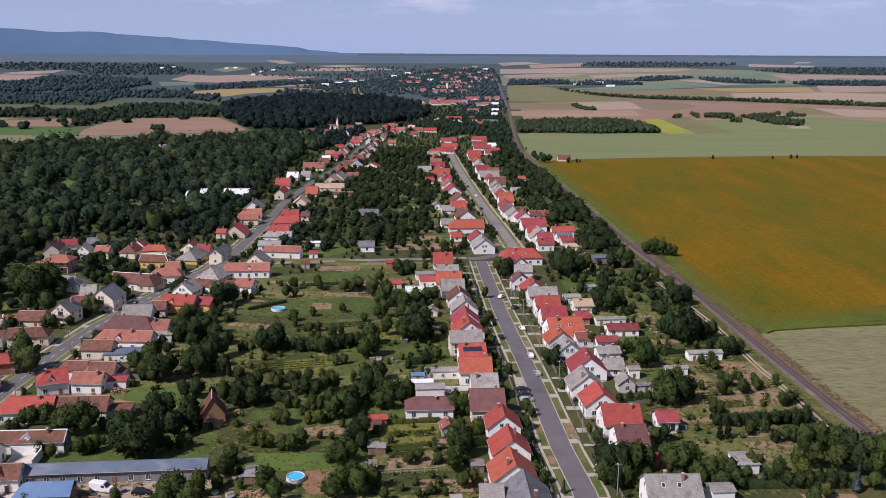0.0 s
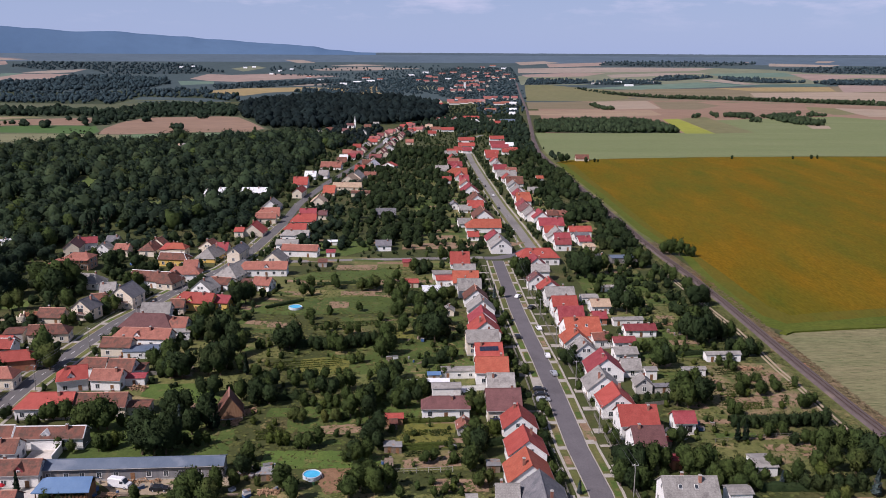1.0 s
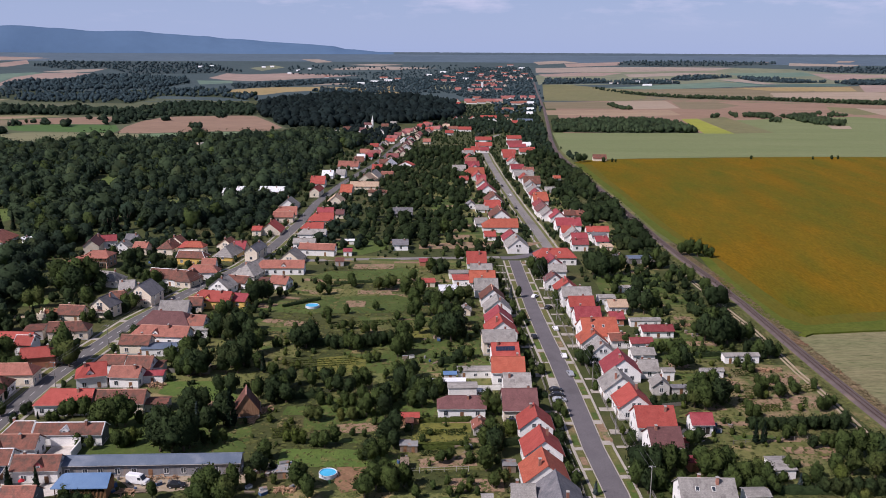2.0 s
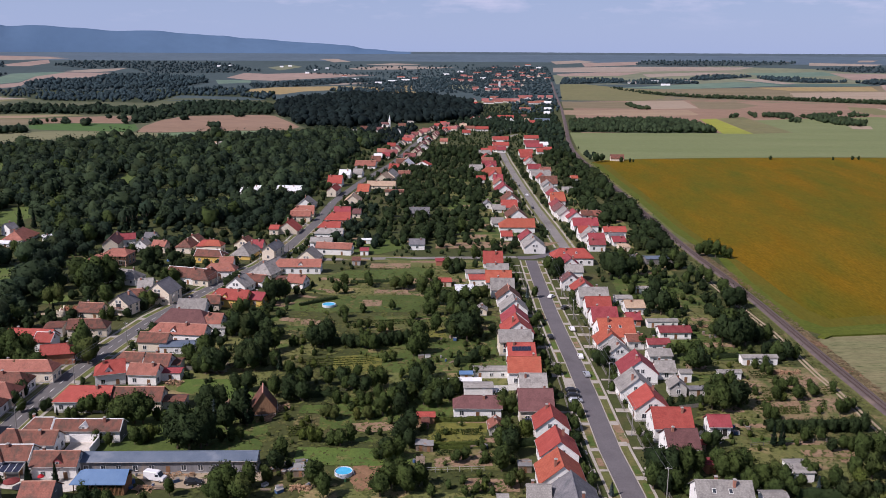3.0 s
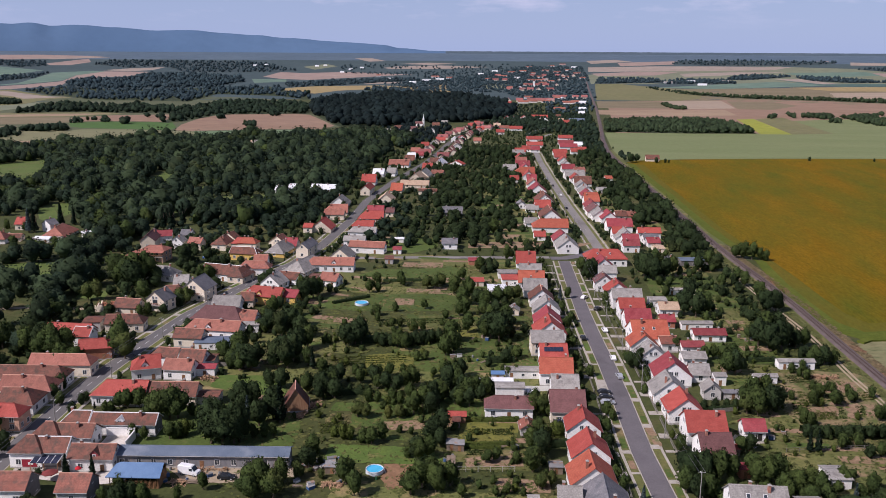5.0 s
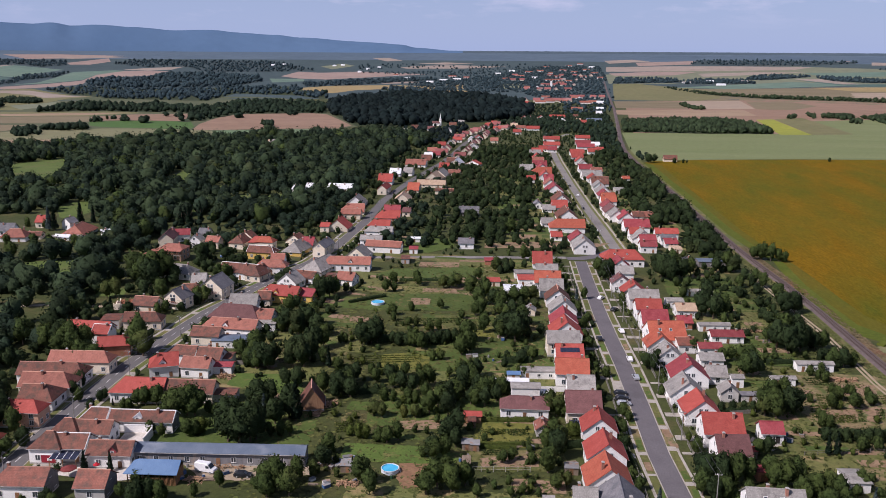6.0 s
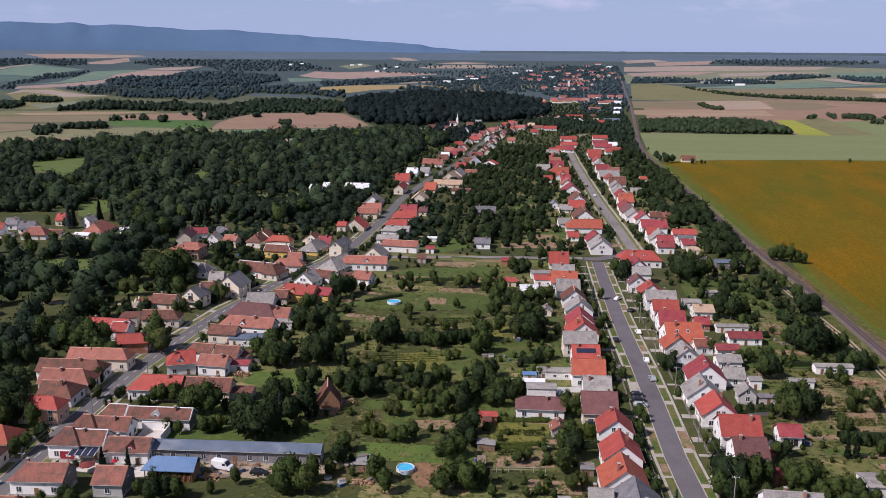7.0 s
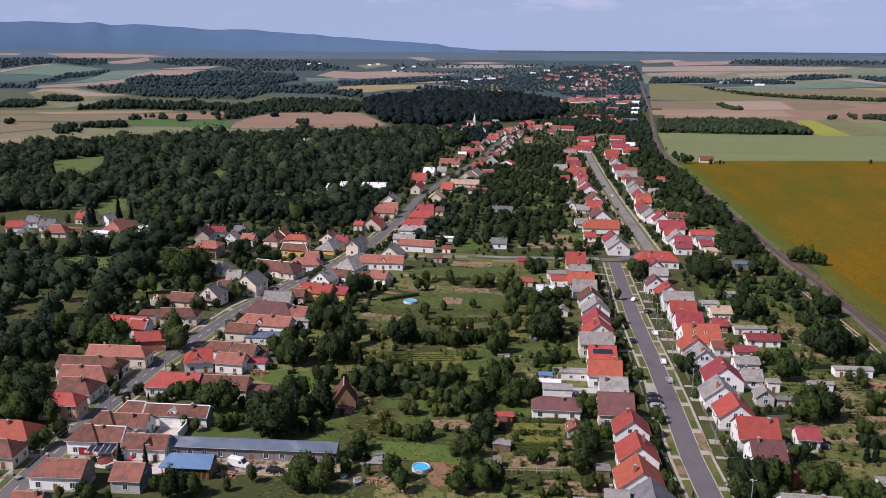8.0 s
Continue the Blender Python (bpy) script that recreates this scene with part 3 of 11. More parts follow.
def ruin(x, y, turn):
    """A roofless old house: broken walls, bare rafters, rubble inside."""
    BLOCKED.append((x, y, 6))
    rng = random.Random(17)
    root = tagged(thing("ruin", x, y, turn), "roofless ruined house with broken walls, bare rafters and rubble", "ruin")
    for x0, y0, x1, y1 in ((-4.5, -3.2, 4.5, -3.2), (4.5, -3.2, 4.5, 3.2), (4.5, 3.2, -4.5, 3.2), (-4.5, 3.2, -4.5, -3.2)):
        bm = bmesh.new()
        n = 7
        d = Vector((x1 - x0, y1 - y0)).normalized()
        side = Vector((-d.y, d.x)) * 0.2
        rows = []
        for k in range(n + 1):
            p = Vector((x0, y0)).lerp(Vector((x1, y1)), k / n)
            h = rng.uniform(1.0, 2.9)
            rows.append([(p.x - side.x, p.y - side.y, -0.1), (p.x + side.x, p.y + side.y, -0.1), (p.x + side.x, p.y + side.y, h), (p.x - side.x, p.y - side.y, h)])
        solid(bm, rows)
        bmesh.ops.recalc_face_normals(bm, faces=bm.faces[:])
        part("wall", bm, WALL["cream"] if x0 < 0 else WALL["brick"], root)
    for k in range(6):
        bm = bmesh.new()
        px = -4.0 + k * 1.6
        tube(bm, (px, -3.2, 2.6), (px + rng.uniform(-0.4, 0.4), 0.2, 4.2), 0.09, 0.08, 5)
        part("rafter", bm, DOOR, root)
    bm = bmesh.new()
    for k in range(70):
        cx, cy, r = rng.gauss(0, 2.3), rng.gauss(-0.4, 1.7), rng.uniform(0.15, 0.5)
        cz = max(0.0, 0.8 - 0.2 * math.hypot(cx, cy)) + rng.uniform(0, 0.3)
        box(bm, cx - r, cx + r, cy - r * 0.7, cy + r * 0.7, cz - 0.3, cz + r * 0.5)
    part("rubble", bm, BRICK, root, "heap of broken brick and tile")


def far_house(x, y, turn, L, w, roof, wall):
    """A house of the far end of the village, some hundred metres and more away."""
    BLOCKED.append((x, y, max(L, w) * 0.6))
    root = tagged(thing("house", x, y, turn, land(x, y)), f"far {roof if roof != 'bluegrey' else 'blue-grey'}-roofed house with {WALLS[wall]}", "house", group="village houses")
    bm = bmesh.new()
    roof_solid(bm, L, w, 2.9, 6.1, 0, 0)
    part("roof", bm, ROOF[roof], root)
    bm = bmesh.new()
    a, b = w / 2, L / 2
    solid(bm, [[(px, -a, -0.2), (px, a, -0.2), (px, a, 2.85), (px, 0, 6.0), (px, -a, 2.85)] for px in (-b, b)])
    part("wall", bm, WALL[wall], root)
    if y < 1300:
        add_window(root, L * 0.2, -a, 1.0, 0)
    return root


# ---- trees and bushes ----
LEAF = [mat("leaves_" + n, a, b, rough=0.8, scale=0.09, fine=1.1, bump=1.0, island=0.38, third=c, third_scale=0.05, third_at=0.58, spec=0.1, glow_through=0.25, grain_by=0.6, world_place=True, bump_by=0.6) for n, a, b, c in (
    ("mid", (0.0380, 0.0590, 0.0174), (0.0558, 0.0779, 0.0211), (0.0736, 0.0874, 0.0253)),
    ("dark", (0.0217, 0.0364, 0.0141), (0.0320, 0.0491, 0.0180), (0.0443, 0.0583, 0.0199)),
    ("light", (0.0609, 0.0840, 0.0183), (0.0843, 0.1050, 0.0227), (0.0995, 0.1050, 0.0276)),
    ("conifer", (0.0114, 0.0230, 0.0125), (0.0191, 0.0344, 0.0183), (0.0230, 0.0382, 0.0268)),
    # far leaves: distance haze is painted in as blue
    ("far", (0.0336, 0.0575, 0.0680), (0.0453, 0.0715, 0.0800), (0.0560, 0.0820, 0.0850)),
    ("blue", (0.07, 0.1, 0.1), (0.1, 0.135, 0.13), (0.06, 0.085, 0.08)),
    # the two wood greens are blued to hold some haze too
    ("wood", (0.0177, 0.0323, 0.0196), (0.0264, 0.0428, 0.0245), (0.0355, 0.0511, 0.0266)),
    ("haze_tinted_bright_wood", (0.0325, 0.0524, 0.0259), (0.0451, 0.0672, 0.0314), (0.0588, 0.0756, 0.0336)),
    # darkened by a painted-in cloud shadow, with blue haze in the colour
    ("cloud_shaded_hazed_wood", (0.01, 0.0185, 0.019), (0.0145, 0.0245, 0.0235), (0.019, 0.03, 0.026)))]
BARK = mat("bark", (0.09, 0.065, 0.045), (0.14, 0.105, 0.075), scale=2.0, fine=9, bump=0.4, stretch=(3, 3, 0.5))


def unit_sphere(cuts):
    bm = bmesh.new()
    bmesh.ops.create_icosphere(bm, subdivisions=cuts, radius=1.0)
    v = np.array([p.co[:] for p in bm.verts])
    f = np.array([[q.index for q in t.verts] for t in bm.faces])
    bm.free()
    return v, f


def crown_form(seed, lumps, leaves, leaf, cuts=2, conifer=False, low=0.1):
    """Points, triangles and soft normals of a crown of height 1 over the ground: a few uneven boughs grown into one another, with small leaf clumps on them."""
    rng = np.random.default_rng(seed)
    fine, coarse = unit_sphere(max(cuts, 1)), unit_sphere(max(cuts - 1, 1))
    V, T, N, base = [], [], [], 0
    boughs = []
    mid, tall = (low + 1.0) / 2, (1.0 - low) / 2
    lean = rng.uniform(-0.05, 0.05, 2)
    turn = rng.uniform(0, 2 * math.pi)
    for i in range(lumps):
        sv, sf = coarse if i else fine
        if conifer:
            k = (i + 0.5) / lumps
            c = np.array([0, 0, 0.1 + 0.88 * k])
            r = np.array([0.22 * (1.04 - k), 0.22 * (1.04 - k), 0.9 / lumps])
        elif i == 0:
            c = np.array([lean[0], lean[1], mid + 0.02])
            r = np.array([rng.uniform(0.27, 0.33), rng.uniform(0.27, 0.33), tall * 0.95])
        else:
            ang = turn + i * 2.2 + rng.uniform(-0.4, 0.4)
            out = rng.uniform(0.13, 0.24)
            up = rng.uniform(-0.5, 0.45)
            c = np.array([math.cos(ang) * out, math.sin(ang) * out, mid + up * tall])
            q = rng.uniform(0.16, 0.25)
            r = np.array([q, q, min(q * rng.uniform(0.85, 1.2), c[2] - low + 0.06)])
        if conifer:
            swell = 1 + rng.uniform(-0.2, 0.2, len(sv))
        else:
            o = rng.uniform(-50, 50, 3)
            swell = np.array([1 + 0.42 * noise.noise(p * 1.5 + o) + 0.3 * noise.noise(p * 3.7 + o) + 0.2 * noise.noise(p * 8.0 + o) for p in sv])
        p = sv * swell[:, None] * r * (0.8 if conifer else 0.9) + c
        fn = np.cross(p[sf[:, 1]] - p[sf[:, 0]], p[sf[:, 2]] - p[sf[:, 0]])
        vn = np.zeros_like(p)
        for k in range(3):
            np.add.at(vn, sf[:, k], fn)
        vn /= np.maximum(np.linalg.norm(vn, axis=1), 1e-9)[:, None]
        heart = np.array([lean[0], lean[1], c[2] if conifer else mid - 0.12])
        V.append(p), T.append(sf + base)
        N.append(vn * 0.55 + sv * 0.25 + (p - heart) * 1.5 + rng.normal(size=p.shape) * 0.2)
        boughs.append((p, vn, heart))
        base += len(sv)
    big = np.array([np.ptp(p[:, 0]) * np.ptp(p[:, 2]) for p, _, _ in boughs])
    big = big / big.sum()
    for i in range(leaves):
        bp, bn, heart = boughs[rng.choice(lumps, p=big)]
        j = rng.integers(len(bp))
        d = bn[j] + rng.normal(size=3) * 0.35
        if d[2] < -0.3:
            continue
        k = rng.uniform(0, 1)
        p = bp[j] * k + bp[(j + rng.integers(1, 4)) % len(bp)] * (1 - k) if lumps and len(bp) < 15 else bp[j] + rng.normal(size=3) * leaf * 1.6
        p = p + d * rng.uniform(-0.2, 0.9) * leaf
        nrm = d + rng.normal(size=3) * 0.7
        nrm /= np.linalg.norm(nrm)
        u = np.cross(nrm, rng.normal(size=3))
        u /= np.linalg.norm(u)
        w = np.cross(nrm, u)
        s = leaf * rng.uniform(0.6, 1.4)
        V.append(np.array([p - u * s * 0.9 - w * s * 0.5, p + u * s * 0.9 - w * s * rng.uniform(0.2, 0.7), p + w * s]))
        N.append(np.tile(d * 0.6 + (p - heart) * 1.4 + rng.normal(size=3) * 0.42, (3, 1)))
        T.append(np.array([[0, 1, 2]]) + base)
        base += 3
    N = np.concatenate(N)
    return np.concatenate(V), np.concatenate(T), N / np.maximum(np.linalg.norm(N, axis=1), 1e-6)[:, None]


def mesh_of(name, V, T, material, N=None):
    me = bpy.data.meshes.new(name)
    me.vertices.add(len(V))
    me.vertices.foreach_set("co", np.asarray(V, dtype=np.float32).ravel())
    me.loops.add(len(T) * 3)
    me.loops.foreach_set("vertex_index", np.asarray(T, dtype=np.int32).ravel())
    me.polygons.add(len(T))
    me.polygons.foreach_set("loop_start", np.arange(0, len(T) * 3, 3, dtype=np.int32))
    me.update()
    me.validate()
    me.shade_smooth()
    if N is not None and len(N) == len(me.vertices):
        me.normals_split_custom_set_from_vertices(np.asarray(N, dtype=np.float32))
    me.materials.append(material)
    return me


NEAR = {"broad": [crown_form(10 + i, 5 + i % 3, 1150, 0.036, 3, low=0.1) for i in range(8)],
        "tall": [crown_form(30 + i, 5, 1150, 0.033, 3, low=0.05) for i in range(3)],
        "conifer": [crown_form(50 + i, 14, 1000, 0.036, 1, True) for i in range(2)],
        "cypress": [crown_form(60, 12, 800, 0.034, 1, True)],
        "bush": [crown_form(70 + i, 4, 700, 0.05, 3, low=-0.05) for i in range(5)]}
TREE_MESH = {}
TRUNK_MESH = []


def trunk_mesh():
    if not TRUNK_MESH:
        bm = bmesh.new()
        tube(bm, (0, 0, -0.02), (0, 0, 0.34), 0.035, 0.024, 7)
        rng = random.Random(5)
        for i in range(5):
            a = i * 1.26
            tube(bm, (0, 0, 0.26 + 0.02 * i), (0.2 * math.cos(a), 0.2 * math.sin(a), 0.5 + 0.05 * i), 0.016, 0.007, 5)
        me = bpy.data.meshes.new("trunk")
        bm.to_mesh(me), bm.free()
        me.materials.append(BARK)
        TRUNK_MESH.append(me)
    return TRUNK_MESH[0]


TREE_WORDS = {0: "mid-green leafy", 1: "dark green leafy", 2: "light green leafy", 3: "dark green", 4: "dark", 5: "blue-grey"}


def tree(x, y, h, kind="broad", leaf=0, wide=1.0):
    rng = random.Random(int(x * 31 + y * 17))
    forms = NEAR[kind]
    i = rng.randrange(len(forms))
    key = (kind, i, leaf)
    if key not in TREE_MESH:
        TREE_MESH[key] = mesh_of("crown", forms[i][0], forms[i][1], LEAF[leaf], forms[i][2])
    bush = kind == "bush"
    name = "bush" if bush else "conifer" if kind == "conifer" else "tree"
    label = f"{TREE_WORDS[leaf]} {'garden bush on the grass' if bush else 'pointed conifer among the gardens' if kind == 'conifer' else 'tree with a rounded uneven crown'}"
    root = tagged(new(name), label, name, group="bushes" if bush else "trees")
    s = h * (1.1 if bush else 0.95)
    if kind == "cypress":
        wide = 1.15
    wide *= rng.uniform(0.76, 1.0)
    root.matrix_basis = pose(x, y, 0, 0, 0, rng.uniform(0, 360)) @ Matrix.Diagonal((s * wide, s * wide, s, 1))
    shared("crown", TREE_MESH[key], root)
    shared("trunk", trunk_mesh(), root, Matrix.Diagonal((0.6, 0.6, 0.5, 1)) if bush else None)
    return root


MID = [crown_form(200 + i, 3, 150, 0.062, 2, low=0.06) for i in range(12)]
MASS = [crown_form(250 + i, 3, 108, 0.064, 2, low=0.04) for i in range(12)]
FAR = [crown_form(300 + i, 3, 22, 0.08, 1, low=0.0) for i in range(8)]
THICK = [crown_form(220 + i, 4, 260, 0.05, 2, low=0.05) for i in range(10)]
PINE = [crown_form(350 + i, 9, 60, 0.05, 1, True) for i in range(3)]
SPECK = [crown_form(330 + i, 2, 4, 0.08, 1, low=0.0) for i in range(6)]
LOW = [crown_form(400 + i, 3, 120, 0.085, 2, low=0.0) for i in range(8)]


def inside(px, py, poly):
    hit = np.zeros(len(px), dtype=bool)
    n = len(poly)
    for i in range(n):
        (x0, y0), (x1, y1) = poly[i], poly[(i + 1) % n]
        if y0 == y1:
            continue
        hit ^= ((y0 > py) != (y1 > py)) & (px < (x1 - x0) * (py - y0) / (y1 - y0) + x0)
    return hit


CLEAR = []            # polygons in which nothing is sown
LINES = []            # (line, half width) kept free


def wood(name, poly, step, lo, hi, forms, leaf, label, category="trees", seed=1, thin=0.0, size=60.0, wide=1.0, cap=6000, spare=()):
    """Sown trees, uneven, joined into one mass; thin: how much of the area is left in gaps."""
    rng = np.random.default_rng(seed)
    P = np.array(poly)
    (x0, y0), (x1, y1) = P.min(0), P.max(0)
    nx, ny = int((x1 - x0) / step) + 1, int((y1 - y0) / step) + 1
    gx, gy = np.meshgrid(np.arange(nx), np.arange(ny))
    px = x0 + (gx.ravel() + rng.uniform(-0.45, 0.45, nx * ny)) * step
    py = y0 + (gy.ravel() + rng.uniform(-0.45, 0.45, nx * ny)) * step
    keep = inside(px, py, poly)
    for q in list(CLEAR) + list(spare):
        keep &= ~inside(px, py, q)
    px, py = px[keep], py[keep]
    if len(BLOCKED):
        B = np.array(BLOCKED)
        for bx, by, br in B[(B[:, 0] > x0 - 30) & (B[:, 0] < x1 + 30) & (B[:, 1] > y0 - 30) & (B[:, 1] < y1 + 30)]:
            k = (px - bx) ** 2 + (py - by) ** 2 > (br + lo * 0.22) ** 2
            px, py = px[k], py[k]
    for line, half in LINES:
        for (ax, ay), (bx, by) in zip(line, line[1:]):
            dx, dy = bx - ax, by - ay
            s = np.clip(((px - ax) * dx + (py - ay) * dy) / (dx * dx + dy * dy), 0, 1)
            k = (px - ax - s * dx) ** 2 + (py - ay - s * dy) ** 2 > half ** 2
            px, py = px[k], py[k]
    if thin and len(px):
        g = np.array([noise.noise((a / size, b / size, seed)) for a, b in zip(px, py)]) + rng.uniform(-0.35, 0.35, len(px))
        k = g > np.quantile(g, thin)
        px, py = px[k], py[k]
    px, py = px[:cap], py[:cap]
    V, T, N, base = [], [], [], 0
    for x, y in zip(px, py):
        near = (forms is MASS or forms is MID) and x * x + y * y < 500 ** 2
        fv, ft, fn = THICK[rng.integers(len(THICK))] if near else forms[rng.integers(len(forms))]
        h = rng.uniform(lo, hi) * (0.95 + 0.45 * noise.noise((x / 40, y / 40, 3))) * (0.8 if name == "garden_trees" else 1.0)
        a = rng.uniform(0, 2 * math.pi)
        c, s = math.cos(a), math.sin(a)
        sx = h * wide * rng.uniform(0.85, 1.25)
        q = np.empty_like(fv)
        q[:, 0] = (fv[:, 0] * c - fv[:, 1] * s) * sx + x
        q[:, 1] = (fv[:, 0] * s + fv[:, 1] * c) * sx + y
        q[:, 2] = fv[:, 2] * h * 1.02 - 0.1 * h + land(x, y)
        qn = np.stack([fn[:, 0] * c - fn[:, 1] * s, fn[:, 0] * s + fn[:, 1] * c, fn[:, 2]], 1)
        V.append(q), T.append(ft + base), N.append(qn)
        base += len(fv)
    if not V:
        return
    ob = new(name, mesh_of(name, np.concatenate(V), np.concatenate(T), LEAF[leaf], np.concatenate(N)))
    tagged(ob, label, category, kind="stuff")
    return ob


def hedge(x0, y0, x1, y1, h=1.4, w=1.1, leaf=1):
    """A clipped hedge: an uneven core and leaf clumps over it."""
    rng = np.random.default_rng(int(abs(x0 * 7 + y0)))
    a, b = np.array([x0, y0]), np.array([x1, y1])
    L = np.linalg.norm(b - a)
    d = (b - a) / L
    side = np.array([-d[1], d[0]])
    V, T, base = [], [], 0
    n = max(3, int(L / 0.8))
    ring = []
    for i in range(n + 1):
        p = a + d * L * i / n
        k = rng.uniform(0.8, 1.05)
        ring.append([(*(p + side * s * w / 2 * k), z) for s, z in ((-1, -0.1), (-0.95, h * k * 0.8), (-0.5, h * k * 0.93), (0.5, h * k * 0.93), (0.95, h * k * 0.8), (1, -0.1))])
    for i in range(n):
        for j in range(5):
            q = i * 6 + j
            T += [[q, q + 6, q + 7], [q, q + 7, q + 1]]
    V = [v for r in ring for v in r]
    base = len(V)
    for _ in range(int(L * 14)):
        p = a + d * rng.uniform(0, L) + side * rng.uniform(-0.55, 0.55) * w
        z = h * rng.uniform(0.3, 1.05)
        u, v = rng.normal(size=3), rng.normal(size=3)
        u, v = u / np.linalg.norm(u) * 0.22, v / np.linalg.norm(v) * 0.2
        c = np.array([*p, z])
        V += [tuple(c - u), tuple(c + v), tuple(c + u), tuple(c - v)]
        T += [[base, base + 1, base + 2], [base, base + 2, base + 3]]
        base += 4
    tagged(new("hedge", mesh_of("hedge", np.array(V), np.array(T), LEAF[leaf])), f"{'yellow-green' if leaf == 2 else 'dark green'} clipped garden hedge", "hedge", group="hedges")


# ---- houses and outbuildings, street by street ----
house(-119.2, 219.9, 5, 15.4, 8.0, 3.6, 6.5, "red", "white", hips=(1, 0))
house(-104.0, 221.7, 5, 13.7, 7.2, 3.4, 6.0, "brown", "cream", dormer=1)
shed(-94.1, 223.1, 6, 6.0, 5.2, 2.8, "brown", "grey")
house(-108.3, 200.3, 5, 17.2, 5.2, 3.6, 5.5, "brown", "white", trim=1, dormer=1, boards=1)
house(-121.7, 200.1, 5, 7.0, 5.5, 3.5, 5.5, "brown", "white", hips=(1, 0), trim=1)
house(-117.7, 191.4, 5, 10.7, 6.2, 3.8, 6.0, "brown", "white")
house(-123.9, 190.3, 5, 7.5, 7.0, 4.1, 6.6, "brown", "white", hips=(1, 1), chim=0)
house(-118.0, 182.3, 6, 8.4, 6.5, 4.2, 6.5, "brown", "white", trim=1)
house(-123.4, 181.4, 6, 7.8, 7.5, 4.4, 7.1, "brown", "white", hips=(1, 1), chim=0)
house(-106.6, 180.9, 6, 10.7, 6.2, 3.8, 6.0, "brown", "white", dormer=2)
house(-119.3, 164.0, 7, 12.3, 7.0, 4.0, 6.5, "terracotta", "white", hips=(1, 0), boards=1)
house(-103.0, 166.2, 6, 6.9, 7.0, 3.5, 6.0, "terracotta", "grey", boards=1, chim=0)
house(-117.5, 149.7, 7, 6.5, 6.2, 3.8, 6.0, "terracotta", "white", boards=1)
house(-143.1, 181.2, 7, 8.9, 8.2, 3.3, 6.3, "orange", "cream", hips=(0, 1))
house(-140.8, 170.8, 7, 10.3, 7.2, 3.7, 6.3, "brown", "cream", hips=(0, 1))
house(-142.3, 198.7, 5, 11.2, 6.2, 4.8, 7.0, "red", "terracotta_wall", hips=(0, 1))
house(-144.7, 210.8, 6, 9.9, 8.8, 3.4, 6.5, "brown", "white", hips=(0, 1))
house(-147.8, 219.8, 6, 15.2, 8.0, 3.6, 6.5, "salmon", "cream", hips=(0, 1))
house(-151.5, 228.1, 6, 20.3, 7.0, 3.8, 6.3, "brown", "white", hips=(0, 1))
house(-148.2, 238.3, 6, 19.4, 6.2, 4.2, 6.5, "salmon", "cream", hips=(0, 1))
house(-163.4, 269.1, 0, 15.8, 7.2, 3.4, 6.0, "red", "white")
house(-155.6, 264.6, 1, 5.8, 6.0, 4.3, 6.5, "red", "white", trim=1)
house(-145.4, 253.4, 20, 10.1, 6.0, 4.3, 6.5, "red", "brick", hips=(0, 1))
house(-149.2, 281.8, 11, 13.5, 6.5, 3.7, 6.0, "brown", "cream", hips=(0, 1))
house(-158.5, 303.0, -2, 9.7, 7.0, 3.0, 5.5, "brown", "cream")
shed(-161.4, 281.7, 11, 6.2, 7.6, 4.0, "brown", "grey")
house(-148.2, 308.7, -102, 7.4, 8.3, 4.7, 8.0, "slate", "cream", balcony=1)
house(-139.5, 326.0, -97, 10.1, 10.3, 4.9, 9.0, "slate", "cream", balcony=1)
house(-148.8, 323.9, 17, 7.5, 6.5, 3.2, 5.5, "brown", "cream", hips=(0, 1))
house(-168.1, 352.6, -10, 15.5, 8.2, 3.0, 6.0, "grey", "white", hips=(1, 1))
house(-153.9, 342.2, 16, 5.9, 11.5, 2.4, 5.0, "grey", "white")
house(-140.7, 356.5, -10, 17.7, 8.5, 3.4, 6.5, "brown", "white", trim=1)
house(-131.8, 354.4, -102, 10.0, 7.7, 3.1, 6.2, "brown", "cream", hips=(0, 1))
house(-120.1, 307.2, 7, 10.5, 8.5, 3.9, 7.0, "grey", "white")
house(-117.6, 293.3, -3, 19.6, 10.0, 3.4, 7.0, "purple", "cream", hips=(1, 1))
house(-114.5, 278.9, -2, 20.1, 7.0, 3.8, 6.3, "salmon", "white", hips=(1, 0), dormer=1)
house(-119.4, 269.3, 0, 9.9, 6.2, 3.8, 6.0, "brown", "cream")
shed(-110.9, 268.5, 7, 11.2, 6.8, 3.0, "bluegrey", "white")
house(-119.4, 250.1, -0, 9.0, 5.2, 3.9, 5.8, "brown", "white", hips=(1, 0))
house(-109.5, 249.0, -0, 7.8, 7.2, 3.4, 6.0, "brown", "white")
shed(-105.2, 251.5, 6, 3.7, 6.5, 3.0, "brown", "white")
house(-121.2, 239.3, 23, 8.6, 7.8, 4.2, 7.0, "red", "white", hips=(1, 0), dormer=1)
house(-110.3, 240.1, 0, 8.9, 6.2, 3.8, 6.0, "salmon", "white")
shed(-103.5, 243.8, 6, 6.3, 4.7, 3.0, "crimson", "white")
house(-96.6, 378.0, 5, 22.2, 7.2, 3.6, 6.2, "salmon", "white", hips=(1, 0), dormer=1)
house(-108.7, 373.6, -103, 18.7, 11.3, 2.2, 6.2, "grey", "cream", hips=(0, 1))
house(-109.7, 355.3, -10, 9.9, 8.5, 2.6, 4.5, "brown", "white")
house(-90.2, 352.8, -12, 7.8, 7.0, 3.0, 5.5, "salmon", "white")
shed(-97.4, 352.0, 7, 3.8, 10.4, 4.0, "brown", "white")
house(-130.3, 378.7, 7, 6.1, 6.2, 4.0, 6.2, "salmon", "white")
